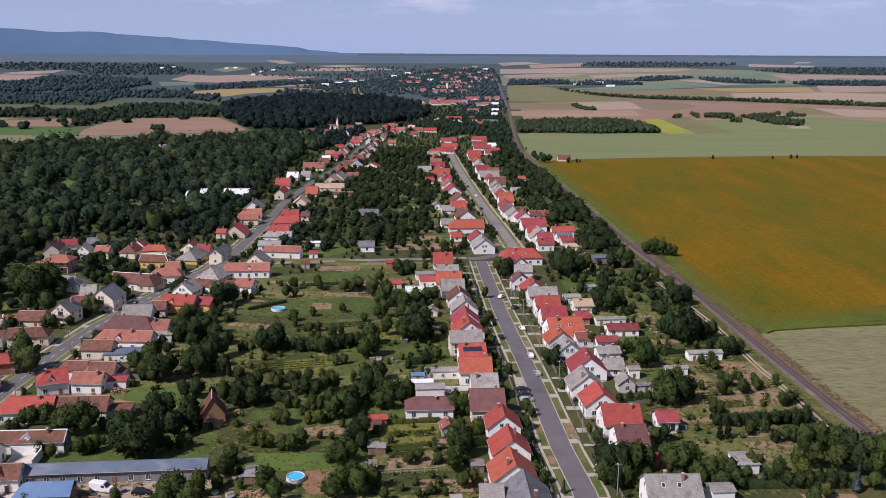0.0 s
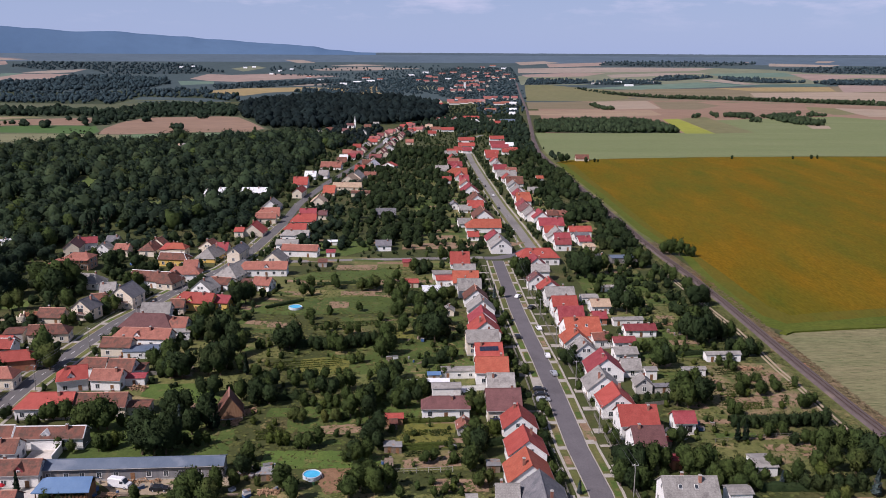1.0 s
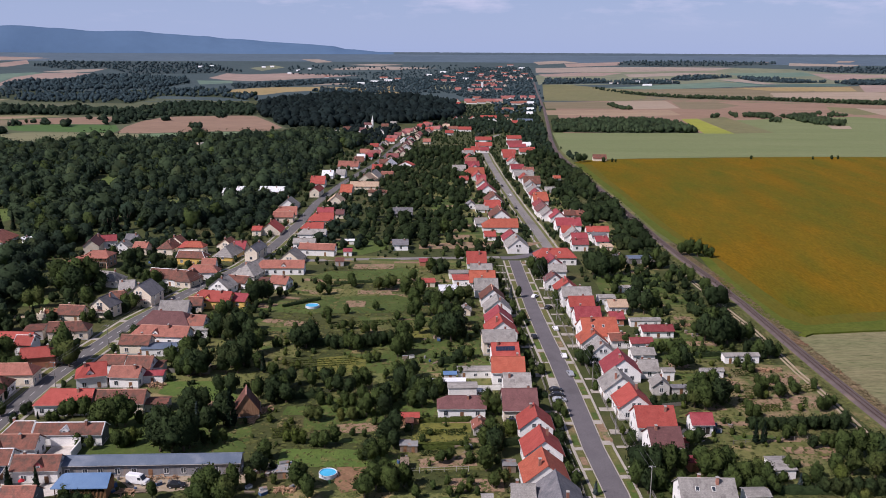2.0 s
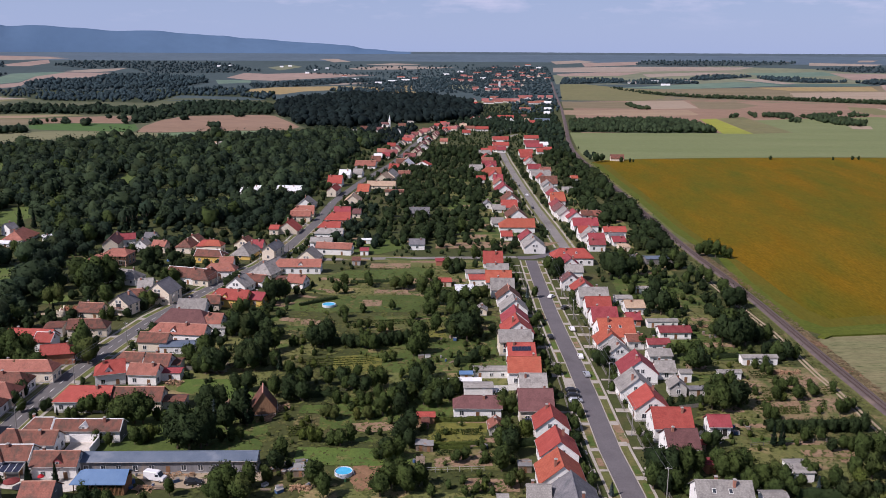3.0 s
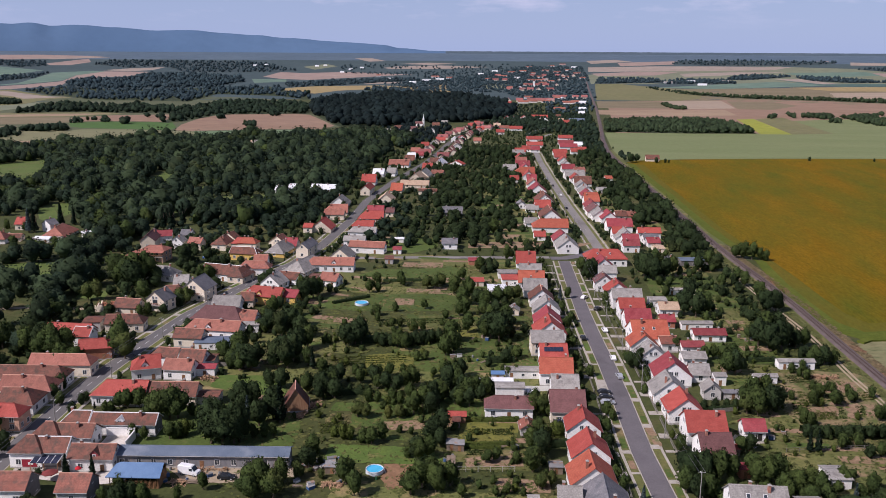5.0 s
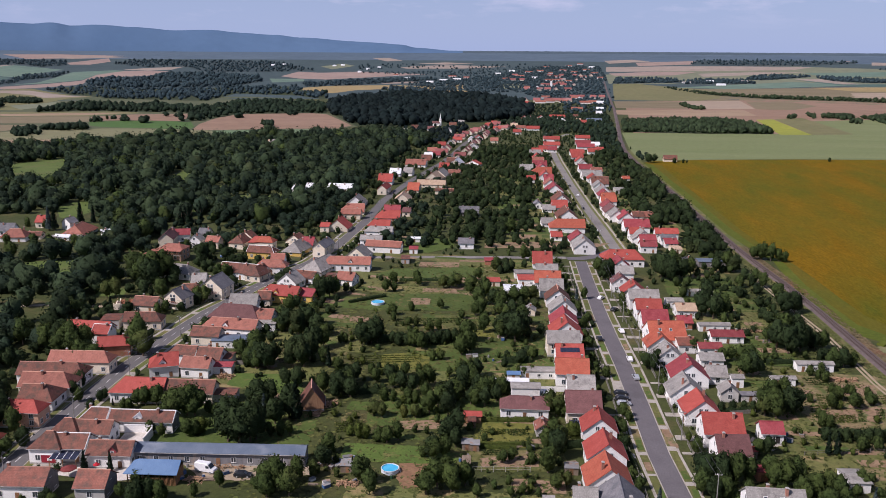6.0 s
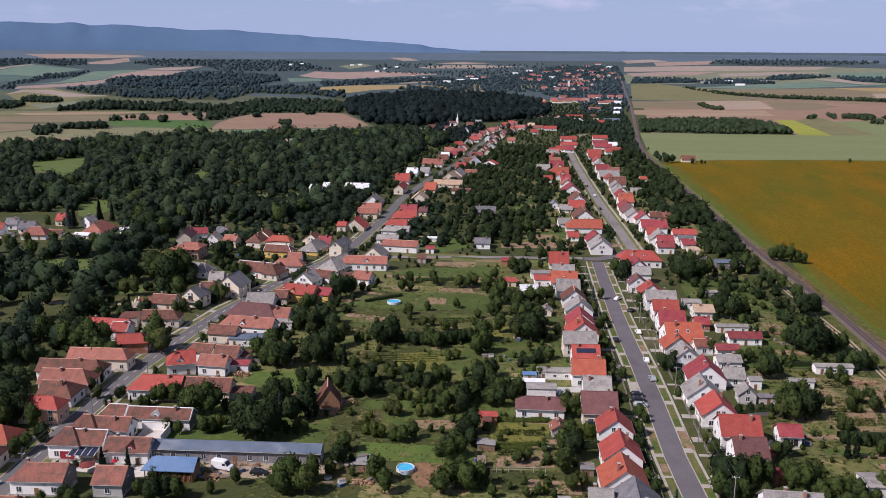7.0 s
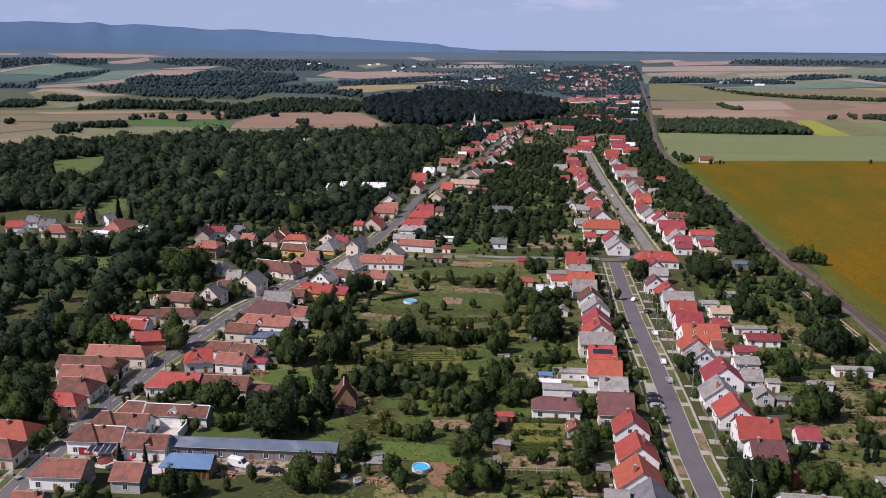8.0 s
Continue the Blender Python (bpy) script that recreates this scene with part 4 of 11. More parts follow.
house(-129.3, 366.5, 7, 14.3, 7.0, 3.7, 6.2, "salmon", "white", hips=(1, 1))
house(-113.4, 344.9, -102, 8.3, 9.2, 2.8, 6.5, "grey", "white")
house(-110.7, 323.6, -7, 16.2, 8.0, 3.6, 6.5, "red", "yellow", hips=(1, 0), dormer=1)
house(-99.6, 325.7, -8, 6.0, 8.5, 3.1, 5.0, "crimson", "yellow")
house(-115.6, 317.8, 7, 5.0, 6.5, 3.2, 5.5, "brown", "cream")
house(-107.2, 292.2, -2, 8.4, 7.5, 3.5, 6.2, "terracotta", "white", hips=(1, 0))
shed(-103.9, 286.3, 7, 7.0, 4.4, 3.5, "grey", "white")
house(-130.1, 407.7, -94, 17.3, 10.2, 2.2, 6.2, "grey", "yellow", hips=(1, 1))
house(-116.0, 406.2, -94, 14.4, 6.3, 5.0, 7.5, "slate", "cream")
house(-127.4, 418.7, 1, 6.3, 8.8, 2.6, 5.8, "crimson", "cream")
house(-135.6, 424.4, 79, 6.7, 9.8, 2.5, 6.0, "brown", "cream")
house(-148.6, 412.8, -3, 9.8, 5.8, 4.4, 6.5, "orange", "cream", hips=(1, 1))
house(-143.3, 393.9, -4, 14.1, 6.8, 3.6, 6.0, "brown", "yellow", hips=(0, 1), trim=1)
house(-123.2, 466.2, -90, 11.9, 12.0, 2.2, 7.0, "red", "cream")
house(-130.0, 461.3, 1, 5.0, 7.0, 3.4, 5.0, "red", "cream")
house(-127.9, 517.1, 8, 14.8, 11.2, 2.2, 6.3, "salmon", "cream", hips=(1, 0))
house(-124.9, 501.2, 4, 12.0, 7.0, 3.5, 6.0, "salmon", "cream")
house(-132.1, 546.3, -87, 13.8, 11.8, 2.2, 6.8, "grey", "white")
house(-131.8, 641.7, 3, 10.7, 13.8, 3.0, 8.0, "red", "white")
house(-124.6, 599.3, -90, 18.0, 6.8, 4.3, 7.0, "red", "cream")
house(-101.9, 515.3, 4, 9.9, 7.2, 3.9, 6.5, "crimson", "cream")
house(-101.1, 496.9, 4, 15.0, 10.2, 2.8, 6.5, "red", "white", hips=(1, 0))
house(-100.4, 469.2, 1, 12.8, 7.8, 3.4, 6.2, "red", "cream", hips=(1, 0))
house(-96.8, 451.1, 1, 15.2, 6.2, 3.8, 6.0, "grey", "white", hips=(1, 0))
house(-96.7, 430.9, 1, 11.3, 5.2, 3.3, 5.2, "grey", "white")
house(-86.8, 416.3, -4, 18.3, 6.0, 3.6, 5.8, "salmon", "white")
house(-96.1, 399.5, -95, 9.8, 10.8, 2.2, 6.5, "grey", "cream")
shed(-72.2, 397.2, 7, 3.9, 8.1, 2.8, "brown", "grey")
shed(-75.5, 442.5, 7, 6.1, 4.4, 2.5, "white", "white")
shed(-71.7, 417.7, 7, 4.1, 7.7, 2.8, "crimson", "white")
house(-46.5, 433.2, 6, 7.9, 8.5, 3.1, 5.0, "slate", "white")
house(-54.6, 524.1, 3, 12.2, 8.5, 2.4, 5.5, "slate", "slate")
house(-93.1, 516.8, 4, 5.0, 9.0, 3.0, 5.0, "purple", "cream")
house(-158.2, 605.6, 1, 18.0, 13.0, 2.1, 5.0, "white", "white")
house(-181.0, 603.8, -0, 5.0, 11.0, 2.5, 5.0, "white", "white")
house(-187.6, 592.1, -0, 5.0, 9.5, 2.9, 5.0, "white", "white")
house(-261.3, 428.7, -81, 21.2, 12.5, 2.2, 6.5, "salmon", "white", hips=(1, 1))
house(-274.5, 441.7, 70, 5.5, 6.8, 4.6, 7.0, "slate", "white")
house(-245.9, 430.4, 36, 6.3, 4.0, 2.6, 3.5, "white", "white")
house(-262.1, 414.5, -2, 8.7, 4.0, 2.3, 3.2, "white", "white")
house(-293.3, 445.1, 7, 5.0, 8.5, 3.9, 7.0, "red", "cream")
house(-314.0, 414.8, 12, 9.3, 7.5, 3.8, 6.5, "red", "white")
house(-314.1, 430.1, 12, 6.4, 8.0, 3.6, 6.5, "slate", "white")
house(-299.8, 422.9, 12, 8.1, 8.5, 3.4, 6.5, "slate", "white")
house(-286.2, 409.5, 12, 13.0, 9.5, 3.1, 6.5, "salmon", "white", hips=(1, 1))
house(-280.3, 415.4, 12, 10.1, 6.8, 2.5, 4.0, "brown", "cream")
shed(-261.5, 415.4, 12, 17.2, 6.1, 2.6, "grey", "white")
shed(-303.6, 407.7, 12, 6.7, 7.6, 2.8, "slate", "white")
house(-202.7, 415.9, -77, 18.0, 7.5, 4.5, 7.5, "purple", "cream")
house(-198.8, 424.2, 19, 7.4, 6.2, 4.2, 6.5, "crimson", "white")
house(-186.0, 412.5, -92, 6.1, 6.8, 3.8, 6.5, "grey", "white")
house(-188.6, 430.1, 1, 6.0, 6.0, 3.8, 6.0, "slate", "cream")
house(-176.0, 411.7, -3, 6.9, 6.2, 3.8, 6.0, "salmon", "cream")
house(-163.3, 414.3, -92, 10.2, 7.9, 3.4, 6.5, "brown", "cream", hips=(0, 1))
house(-163.4, 427.4, 78, 5.3, 8.5, 2.9, 6.0, "brown", "cream")
house(-151.5, 413.4, 1, 10.8, 6.2, 4.0, 6.3, "red", "cream", hips=(1, 1))
villa(-188.5, 385.0, -2)
ruin(-167.5, 304.5, 4)
house(16.4, 171.8, -87, 13.9, 10.8, 3.2, 7.5, "slate", "white")
house(8.6, 174.7, 3, 5.0, 5.0, 4.2, 6.0, "grey", "white")
house(14.0, 185.0, -84, 9.3, 10.3, 3.7, 7.8, "orange", "white")
house(14.1, 197.6, -84, 8.8, 9.3, 4.1, 7.8, "red", "white")
house(13.1, 211.9, -86, 8.2, 8.7, 4.3, 7.8, "red", "white")
house(9.2, 225.7, 5, 9.5, 11.0, 4.0, 8.0, "purple", "cream", chim=1)
house(8.9, 238.9, 4, 7.7, 8.5, 4.4, 7.5, "grey", "white")
shed(-7.2, 236.9, 6, 8.3, 4.6, 4.5, "grey", "white")
house(-7.0, 225.0, 4, 13.3, 6.0, 3.4, 5.6, "purple", "white", hips=(1, 0))
shed(-16.5, 244.3, 6, 6.4, 2.9, 2.6, "white", "white")
shed(-10.0, 245.7, 6, 6.5, 2.5, 2.6, "white", "white")
house(-1.4, 214.0, -84, 5.0, 4.0, 2.2, 3.6, "terracotta", "grey")
shed(-21.0, 218.7, 6, 4.6, 3.5, 2.6, "red", "wood")
shed(0.6, 175.5, 6, 2.2, 2.5, 2.6, "grey", "grey")
house(6.5, 252.0, 3, 9.9, 9.2, 4.5, 7.8, "orange", "white")
house(5.7, 265.2, 7, 8.6, 8.0, 4.9, 7.8, "red", "white", solar=1)
house(3.7, 278.4, 7, 10.8, 7.8, 5.0, 7.8, "grey", "cream")
house(4.7, 292.9, -83, 9.8, 10.9, 3.5, 7.8, "red", "white")
house(4.0, 304.8, -85, 8.8, 9.7, 3.7, 7.6, "crimson", "white")
house(3.6, 320.4, -85, 9.2, 10.2, 3.3, 7.4, "grey", "white")
house(1.5, 335.8, -85, 8.4, 9.4, 3.4, 7.2, "brown", "white")
house(-1.1, 349.0, 4, 9.6, 10.0, 3.6, 7.2, "grey", "white")
house(-2.9, 363.0, 4, 11.0, 10.5, 3.2, 7.0, "orange", "white")
house(-3.5, 378.6, 4, 9.6, 6.0, 4.0, 6.2, "grey", "white")
house(-6.1, 400.0, 4, 9.0, 12.2, 2.6, 7.0, "red", "white")
shed(-12.2, 366.7, 7, 7.4, 9.7, 3.2, "red", "white")
shed(-13.8, 376.7, 7, 8.6, 6.1, 3.2, "grey", "white")
shed(-17.1, 349.4, 7, 7.6, 9.7, 3.0, "white", "white")
shed(-26.5, 362.4, 7, 5.3, 7.5, 2.6, "red", "cream")
house(-9.1, 320.4, -89, 5.0, 4.5, 2.2, 3.5, "grey", "cream")
shed(-30.6, 400.2, 7, 6.1, 6.9, 2.6, "crimson", "brick")
shed(-11.5, 251.3, 6, 3.7, 2.5, 2.6, "blue", "grey")
shed(-3.8, 254.8, 6, 10.8, 4.2, 3.0, "grey", "white")
house(49.3, 176.3, 2, 12.0, 8.5, 4.9, 8.0, "grey", "white", chim=2, sky=1)
shed(61.3, 178.6, 6, 5.2, 4.2, 4.2, "grey", "white")
house(45.3, 203.8, 6, 7.9, 9.0, 4.3, 7.5, "purple", "white")
house(45.1, 216.5, 4, 10.1, 10.0, 4.2, 7.8, "red", "white", chim=1)
house(41.6, 229.0, -85, 9.1, 9.5, 3.8, 7.6, "red", "white")
house(39.4, 242.0, -85, 8.9, 9.9, 3.6, 7.6, "grey", "white")
house(58.2, 218.4, 4, 5.6, 5.5, 3.4, 5.4, "crimson", "white", bay=1, chim=0)
house(52.5, 245.6, -87, 5.0, 4.9, 3.0, 5.0, "grey", "grey")
shed(58.6, 245.4, 6, 5.5, 2.8, 2.6, "slate", "grey")
shed(71.4, 259.6, 6, 7.2, 2.6, 2.8, "grey", "white")
shed(84.5, 274.1, 6, 11.7, 3.5, 3.0, "grey", "white")
shed(72.3, 195.7, 6, 4.9, 7.1, 3.0, "grey", "white")
shed(51.2, 196.4, 6, 2.4, 3.5, 3.0, "crimson", "brick")
house(42.3, 257.3, -87, 10.0, 11.1, 3.4, 7.8, "crimson", "white")
house(37.8, 272.4, -82, 7.4, 8.2, 3.7, 7.0, "grey", "white")
house(39.4, 293.9, 8, 12.4, 12.8, 3.6, 8.2, "orange", "white", sky=1)
house(36.6, 285.5, -82, 8.3, 9.2, 2.9, 6.6, "orange", "white")
house(37.1, 308.6, 5, 9.3, 10.2, 4.1, 7.8, "crimson", "white", chim=1)
house(36.2, 322.5, 6, 9.5, 7.8, 5.0, 7.8, "red", "white", chim=1)
house(35.8, 337.3, 5, 11.6, 7.8, 4.7, 7.5, "grey", "white")
house(33.0, 349.9, -86, 8.8, 9.8, 3.5, 7.4, "red", "white")
house(28.4, 361.7, -86, 7.0, 7.8, 4.1, 7.2, "purple", "white")
house(31.0, 377.4, 4, 7.7, 7.0, 4.5, 7.0, "grey", "white")
house(29.9, 392.4, -83, 9.4, 10.4, 3.2, 7.4, "crimson", "white")
house(51.1, 328.7, 5, 7.4, 8.0, 3.2, 5.0, "tan", "white")
shed(48.5, 340.8, 7, 6.6, 5.6, 3.2, "grey", "white")
house(48.7, 313.5, 5, 5.0, 7.0, 2.9, 4.5, "crimson", "brick")
house(45.4, 287.0, 9, 5.8, 6.8, 3.3, 4.8, "terracotta", "white")
house(61.4, 299.2, 6, 11.3, 5.8, 2.9, 4.2, "maroon", "white")
house(53.1, 283.9, 8, 7.6, 4.8, 3.3, 4.4, "maroon", "white")
house(51.6, 272.6, 7, 7.5, 5.8, 3.3, 4.6, "grey", "white")
house(51.1, 259.5, 4, 5.9, 6.2, 3.0, 5.2, "grey", "white")
shed(56.9, 256.4, 6, 3.6, 3.6, 3.6, "grey", "white")
shed(59.3, 311.8, 7, 11.4, 3.9, 2.8, "grey", "white")
shed(76.3, 413.2, 7, 16.3, 7.0, 3.2, "bluegrey", "slate")
shed(60.6, 358.7, 7, 11.5, 3.4, 2.6, "grey", "white")
house(32.2, 408.5, 5, 20.0, 9.8, 3.9, 7.4, "red", "white", hips=(1, 1), sky=1)
house(48.0, 449.5, 7, 8.3, 6.2, 4.5, 6.8, "crimson", "white")
house(47.3, 438.2, 6, 8.3, 6.2, 3.8, 6.0, "maroon", "white")
house(46.3, 459.6, -86, 9.9, 11.0, 3.0, 7.4, "grey", "white")
house(43.4, 467.0, 6, 7.2, 7.5, 4.3, 7.0, "red", "white")
house(60.4, 472.5, 6, 12.4, 6.2, 3.8, 6.0, "red", "white")
house(45.4, 489.3, 7, 14.3, 9.8, 3.9, 7.4, "crimson", "white")
house(41.3, 514.4, -85, 13.4, 9.6, 3.6, 7.4, "crimson", "white")
house(36.3, 523.7, -85, 15.8, 9.1, 3.6, 7.2, "grey", "white")
house(34.1, 536.5, -84, 14.5, 9.3, 3.5, 7.2, "purple", "white")
house(34.1, 575.4, 7, 10.0, 10.0, 3.4, 7.0, "orange", "white")
house(59.7, 459.6, 7, 7.9, 9.8, 2.8, 5.0, "slate", "white")
house(60.2, 453.2, 8, 6.6, 8.8, 2.5, 4.5, "crimson", "white")
shed(61.7, 441.1, 7, 4.8, 9.4, 2.6, "tan", "cream")
house(49.4, 527.5, 6, 6.4, 10.0, 2.8, 5.0, "brown", "white")
house(53.1, 529.8, 5, 11.8, 9.5, 2.4, 4.5, "terracotta", "cream")
house(62.1, 408.8, 20, 5.4, 6.2, 3.4, 4.8, "slate", "white")
house(52.4, 407.4, 4, 8.8, 8.0, 3.2, 5.0, "red", "white")
house(14.4, 434.5, -85, 15.3, 10.8, 3.3, 7.6, "grey", "white")
house(11.9, 448.8, -84, 11.9, 9.5, 3.6, 7.4, "crimson", "white")
house(6.0, 483.6, 5, 20.1, 10.5, 3.4, 7.2, "orange", "white", hips=(1, 0))
house(5.9, 520.8, -84, 18.0, 12.2, 2.3, 7.2, "brown", "white")
house(1.5, 549.3, 6, 10.0, 10.8, 3.1, 7.0, "red", "white")
house(2.3, 579.0, -85, 18.0, 12.2, 2.2, 7.0, "brown", "white")
house(-2.5, 621.5, -85, 18.0, 12.5, 2.2, 7.0, "crimson", "white")
house(-7.4, 669.5, 5, 7.2, 12.5, 2.3, 6.8, "crimson", "white")
house(-14.3, 711.8, 5, 17.4, 13.8, 2.0, 7.0, "orange", "white", hips=(1, 0))
house(-16.7, 755.9, 8, 12.3, 10.0, 3.4, 7.0, "crimson", "white")
house(-27.2, 730.5, 8, 10.9, 11.0, 2.5, 6.5, "grey", "white")
house(-21.1, 673.9, 5, 6.8, 10.8, 2.6, 5.0, "red", "white")
house(-5.2, 545.6, 6, 8.1, 10.5, 2.1, 4.5, "grey", "white")
house(0.2, 460.8, 6, 5.9, 8.8, 2.6, 4.6, "red", "white")
house(-5.2, 499.1, 8, 7.2, 10.0, 2.3, 4.6, "grey", "white")
house(-12.8, 557.0, -84, 8.8, 6.2, 2.5, 5.0, "slate", "white")
house(32.0, 664.0, 5, 12.9, 13.2, 2.2, 7.0, "brown", "white")
house(26.9, 699.7, 9, 15.9, 13.0, 2.3, 7.0, "grey", "white")
house(22.9, 739.3, 8, 11.2, 9.8, 3.3, 6.8, "crimson", "white")
house(32.8, 617.4, -85, 16.3, 10.7, 2.7, 7.0, "grey", "white")
house(34.4, 585.1, 8, 9.0, 6.8, 4.6, 7.0, "orange", "white")
house(32.2, 733.7, 5, 9.3, 11.8, 2.4, 5.0, "salmon", "white")
shed(45.3, 632.6, 8, 6.8, 14.0, 3.0, "grey", "grey")
house(53.6, 688.0, 5, 5.5, 7.8, 2.8, 4.5, "orange", "white")
house(-125.9, 748.0, -1, 18.0, 11.2, 2.5, 6.5, "salmon", "white")
house(-132.7, 685.9, 1, 8.9, 10.2, 2.8, 6.5, "white", "white")
house(-123.1, 692.6, -3, 7.5, 10.0, 2.9, 6.5, "grey", "white")
house(-122.2, 783.2, 5, 9.0, 12.0, 2.2, 6.5, "brown", "white")
house(-98.0, 667.4, -94, 18.0, 12.5, 2.2, 7.0, "tan", "cream")
house(-95.0, 684.3, -94, 18.0, 11.1, 2.6, 7.0, "grey", "cream")
house(-94.7, 632.4, -0, 21.4, 8.0, 2.6, 5.5, "tan", "cream")
house(-104.4, 610.0, -0, 8.3, 12.5, 2.0, 6.5, "orange", "cream")
house(-104.6, 565.9, -86, 14.4, 10.7, 2.2, 6.5, "tan", "cream")
house(-80.8, 602.4, -0, 13.1, 5.5, 2.8, 4.0, "brown", "cream")
house(-97.8, 728.0, 1, 8.3, 11.0, 2.5, 6.5, "red", "cream")
house(-96.1, 765.1, 2, 8.9, 12.5, 2.0, 6.5, "brown", "cream")
house(-90.9, 760.0, -94, 18.0, 10.4, 2.3, 6.5, "white", "cream")
house(-85.0, 695.2, -3, 9.8, 9.5, 2.9, 5.0, "terracotta", "cream")
house(-75.8, 763.5, 78, 8.0, 13.2, 2.0, 5.0, "red", "white")
house(-80.8, 185.7, 6, 42.8, 5.0, 3.5, 4.6, "bluegrey", "tin", chim=0)
house(-67.8, 221.6, -74, 6.4, 6.6, 2.2, 7.0, "brown", "wood", chim=0, glazed=0)
for x, y, turn, L, w, roof in ((33.2, 555.0, -85, 13.0, 9.0, "maroon"), (32.6, 600.0, -85, 12.0, 8.5, "crimson"), (30.5, 640.0, -85, 12.0, 9.0, "grey"), (27.5, 681.0, -85, 11.0, 8.5, "red"),
                               (22.0, 766.0, -85, 11.0, 8.5, "grey"), (19.5, 792.0, -85, 11.0, 8.5, "red"), (17.5, 822.0, 5, 11.0, 8.0, "red"), (-6.0, 645.0, -85, 13.0, 9.0, "salmon"),
                               (-10.5, 690.0, -85, 12.0, 9.0, "red"), (-14.0, 735.0, -85, 12.0, 9.0, "crimson"), (-18.5, 782.0, 5, 10.0, 8.5, "salmon"), (-20.5, 812.0, -85, 11.0, 8.5, "red"), (-23.0, 842.0, 5, 11.0, 8.5, "grey")):
    house(x, y, turn, L, w, 3.3, 6.9, roof, "white")
far_house(-96, 1169, 5, 10.9, 9.0, "red", "white")
far_house(-81, 1116, 5, 10.4, 9.0, "red", "white")
far_house(-92, 1209, 5, 8.1, 8.1, "red", "white")
far_house(-62, 1175, 5, 9.4, 9.0, "tan", "white")
far_house(-51, 1139, 5, 12.1, 9.0, "terracotta", "white")
far_house(-53, 1079, 5, 10.1, 9.0, "red", "white")
far_house(-35, 1133, 5, 16.6, 9.0, "red", "white")
far_house(-54, 1316, -85, 11.0, 7.9, "red", "white")
far_house(-45, 1317, -85, 11.0, 7.9, "red", "white")
far_house(-37, 1319, -85, 11.0, 7.9, "red", "white")
far_house(-29, 1332, -85, 11.0, 8.0, "red", "white")
far_house(-5, 1349, 5, 25.1, 9.0, "red", "white")
far_house(4, 1280, -85, 11.0, 8.5, "white", "white")
far_house(-9, 996, 5, 18.6, 9.0, "red", "white")
far_house(-8, 932, 5, 17.4, 9.0, "red", "white")
far_house(-16, 890, 5, 9.5, 9.0, "red", "white")
far_house(-22, 868, 5, 10.4, 9.0, "red", "white")
far_house(-7, 886, 5, 9.4, 9.0, "crimson", "white")
far_house(27, 1016, 5, 16.9, 9.0, "red", "white")
far_house(26, 956, 5, 16.5, 9.0, "maroon", "white")
far_house(28, 920, 5, 18.4, 9.0, "crimson", "white")
far_house(35, 877, 5, 11.7, 9.0, "red", "white")
far_house(18, 863, 5, 13.8, 9.0, "red", "white")
far_house(41, 888, 5, 8.3, 8.3, "red", "white")
far_house(39, 939, 5, 8.8, 8.8, "white", "white")
far_house(50, 1288, 5, 22.3, 9.0, "bluegrey", "white")
far_house(34, 1252, 5, 8.3, 8.3, "red", "white")
far_house(27, 1284, 5, 7.0, 7.0, "tan", "white")
far_house(24, 1367, 5, 7.3, 7.3, "brown", "cream")
far_house(-69, 1718, 5, 13.7, 9.0, "red", "white")
far_house(-55, 1662, -85, 11.0, 10.0, "white", "white")
far_house(-41, 1765, 5, 21.2, 9.0, "salmon", "white")
far_house(-21, 1791, 5, 16.7, 9.0, "salmon", "white")
far_house(6, 1797, 5, 19.1, 9.0, "salmon", "white")
far_house(-34, 1955, 5, 18.2, 9.0, "salmon", "white")
far_house(30, 1944, 5, 15.5, 9.0, "salmon", "white")
far_house(42, 1921, -85, 11.0, 11.0, "white", "white")
far_house(50, 1763, 5, 23.5, 9.0, "salmon", "white")
far_house(65, 1788, 5, 16.7, 9.0, "salmon", "white")
far_house(29, 1556, 5, 20.7, 9.0, "salmon", "white")
far_house(79, 1769, 5, 14.1, 9.0, "white", "white")
far_house(70, 1564, 5, 12.5, 9.0, "white", "white")
far_house(64, 1455, 5, 9.7, 9.0, "white", "white")
far_house(-40, 2790, 5, 26.0, 9.0, "salmon", "white")
far_house(-66, 2420, -85, 11.0, 11.0, "white", "white")
far_house(-94, 2414, 5, 16.1, 9.0, "salmon", "white")
far_house(-4, 2652, 5, 24.7, 9.0, "salmon", "white")
far_house(-15, 2794, 5, 22.3, 9.0, "salmon", "white")
far_house(23, 2741, 5, 18.2, 9.0, "salmon", "white")
far_house(-53, 2560, 5, 13.6, 9.0, "salmon", "white")
far_house(-125, 908, 5, 8.5, 8.5, "red", "white")
far_house(-118, 927, -85, 11.0, 7.5, "grey", "white")
far_house(-115, 966, 5, 10.4, 9.0, "red", "white")
far_house(-127, 852, 5, 9.2, 9.0, "salmon", "white")
far_house(-124, 807, 5, 7.6, 7.6, "white", "white")
far_house(-118, 818, 5, 7.7, 7.7, "crimson", "white")
far_house(-93, 772, -85, 11.0, 7.0, "white", "white")
far_house(-87, 842, -85, 11.0, 9.0, "brown", "cream")
far_house(-89, 896, -85, 11.0, 9.6, "grey", "white")
far_house(-93, 990, -85, 11.0, 9.3, "red", "white")
far_house(-73, 966, 5, 8.5, 7.5, "salmon", "cream")
far_house(-100, 975, -85, 11.0, 7.8, "white", "white")
far_house(-195, 1063, 5, 10.1, 9.0, "grey", "white")
far_house(-189, 1116, 5, 10.5, 7.0, "brown", "cream")
far_house(-168, 1102, 5, 11.9, 9.0, "purple", "white")
far_house(-166, 1021, 5, 9.6, 9.0, "brown", "cream")
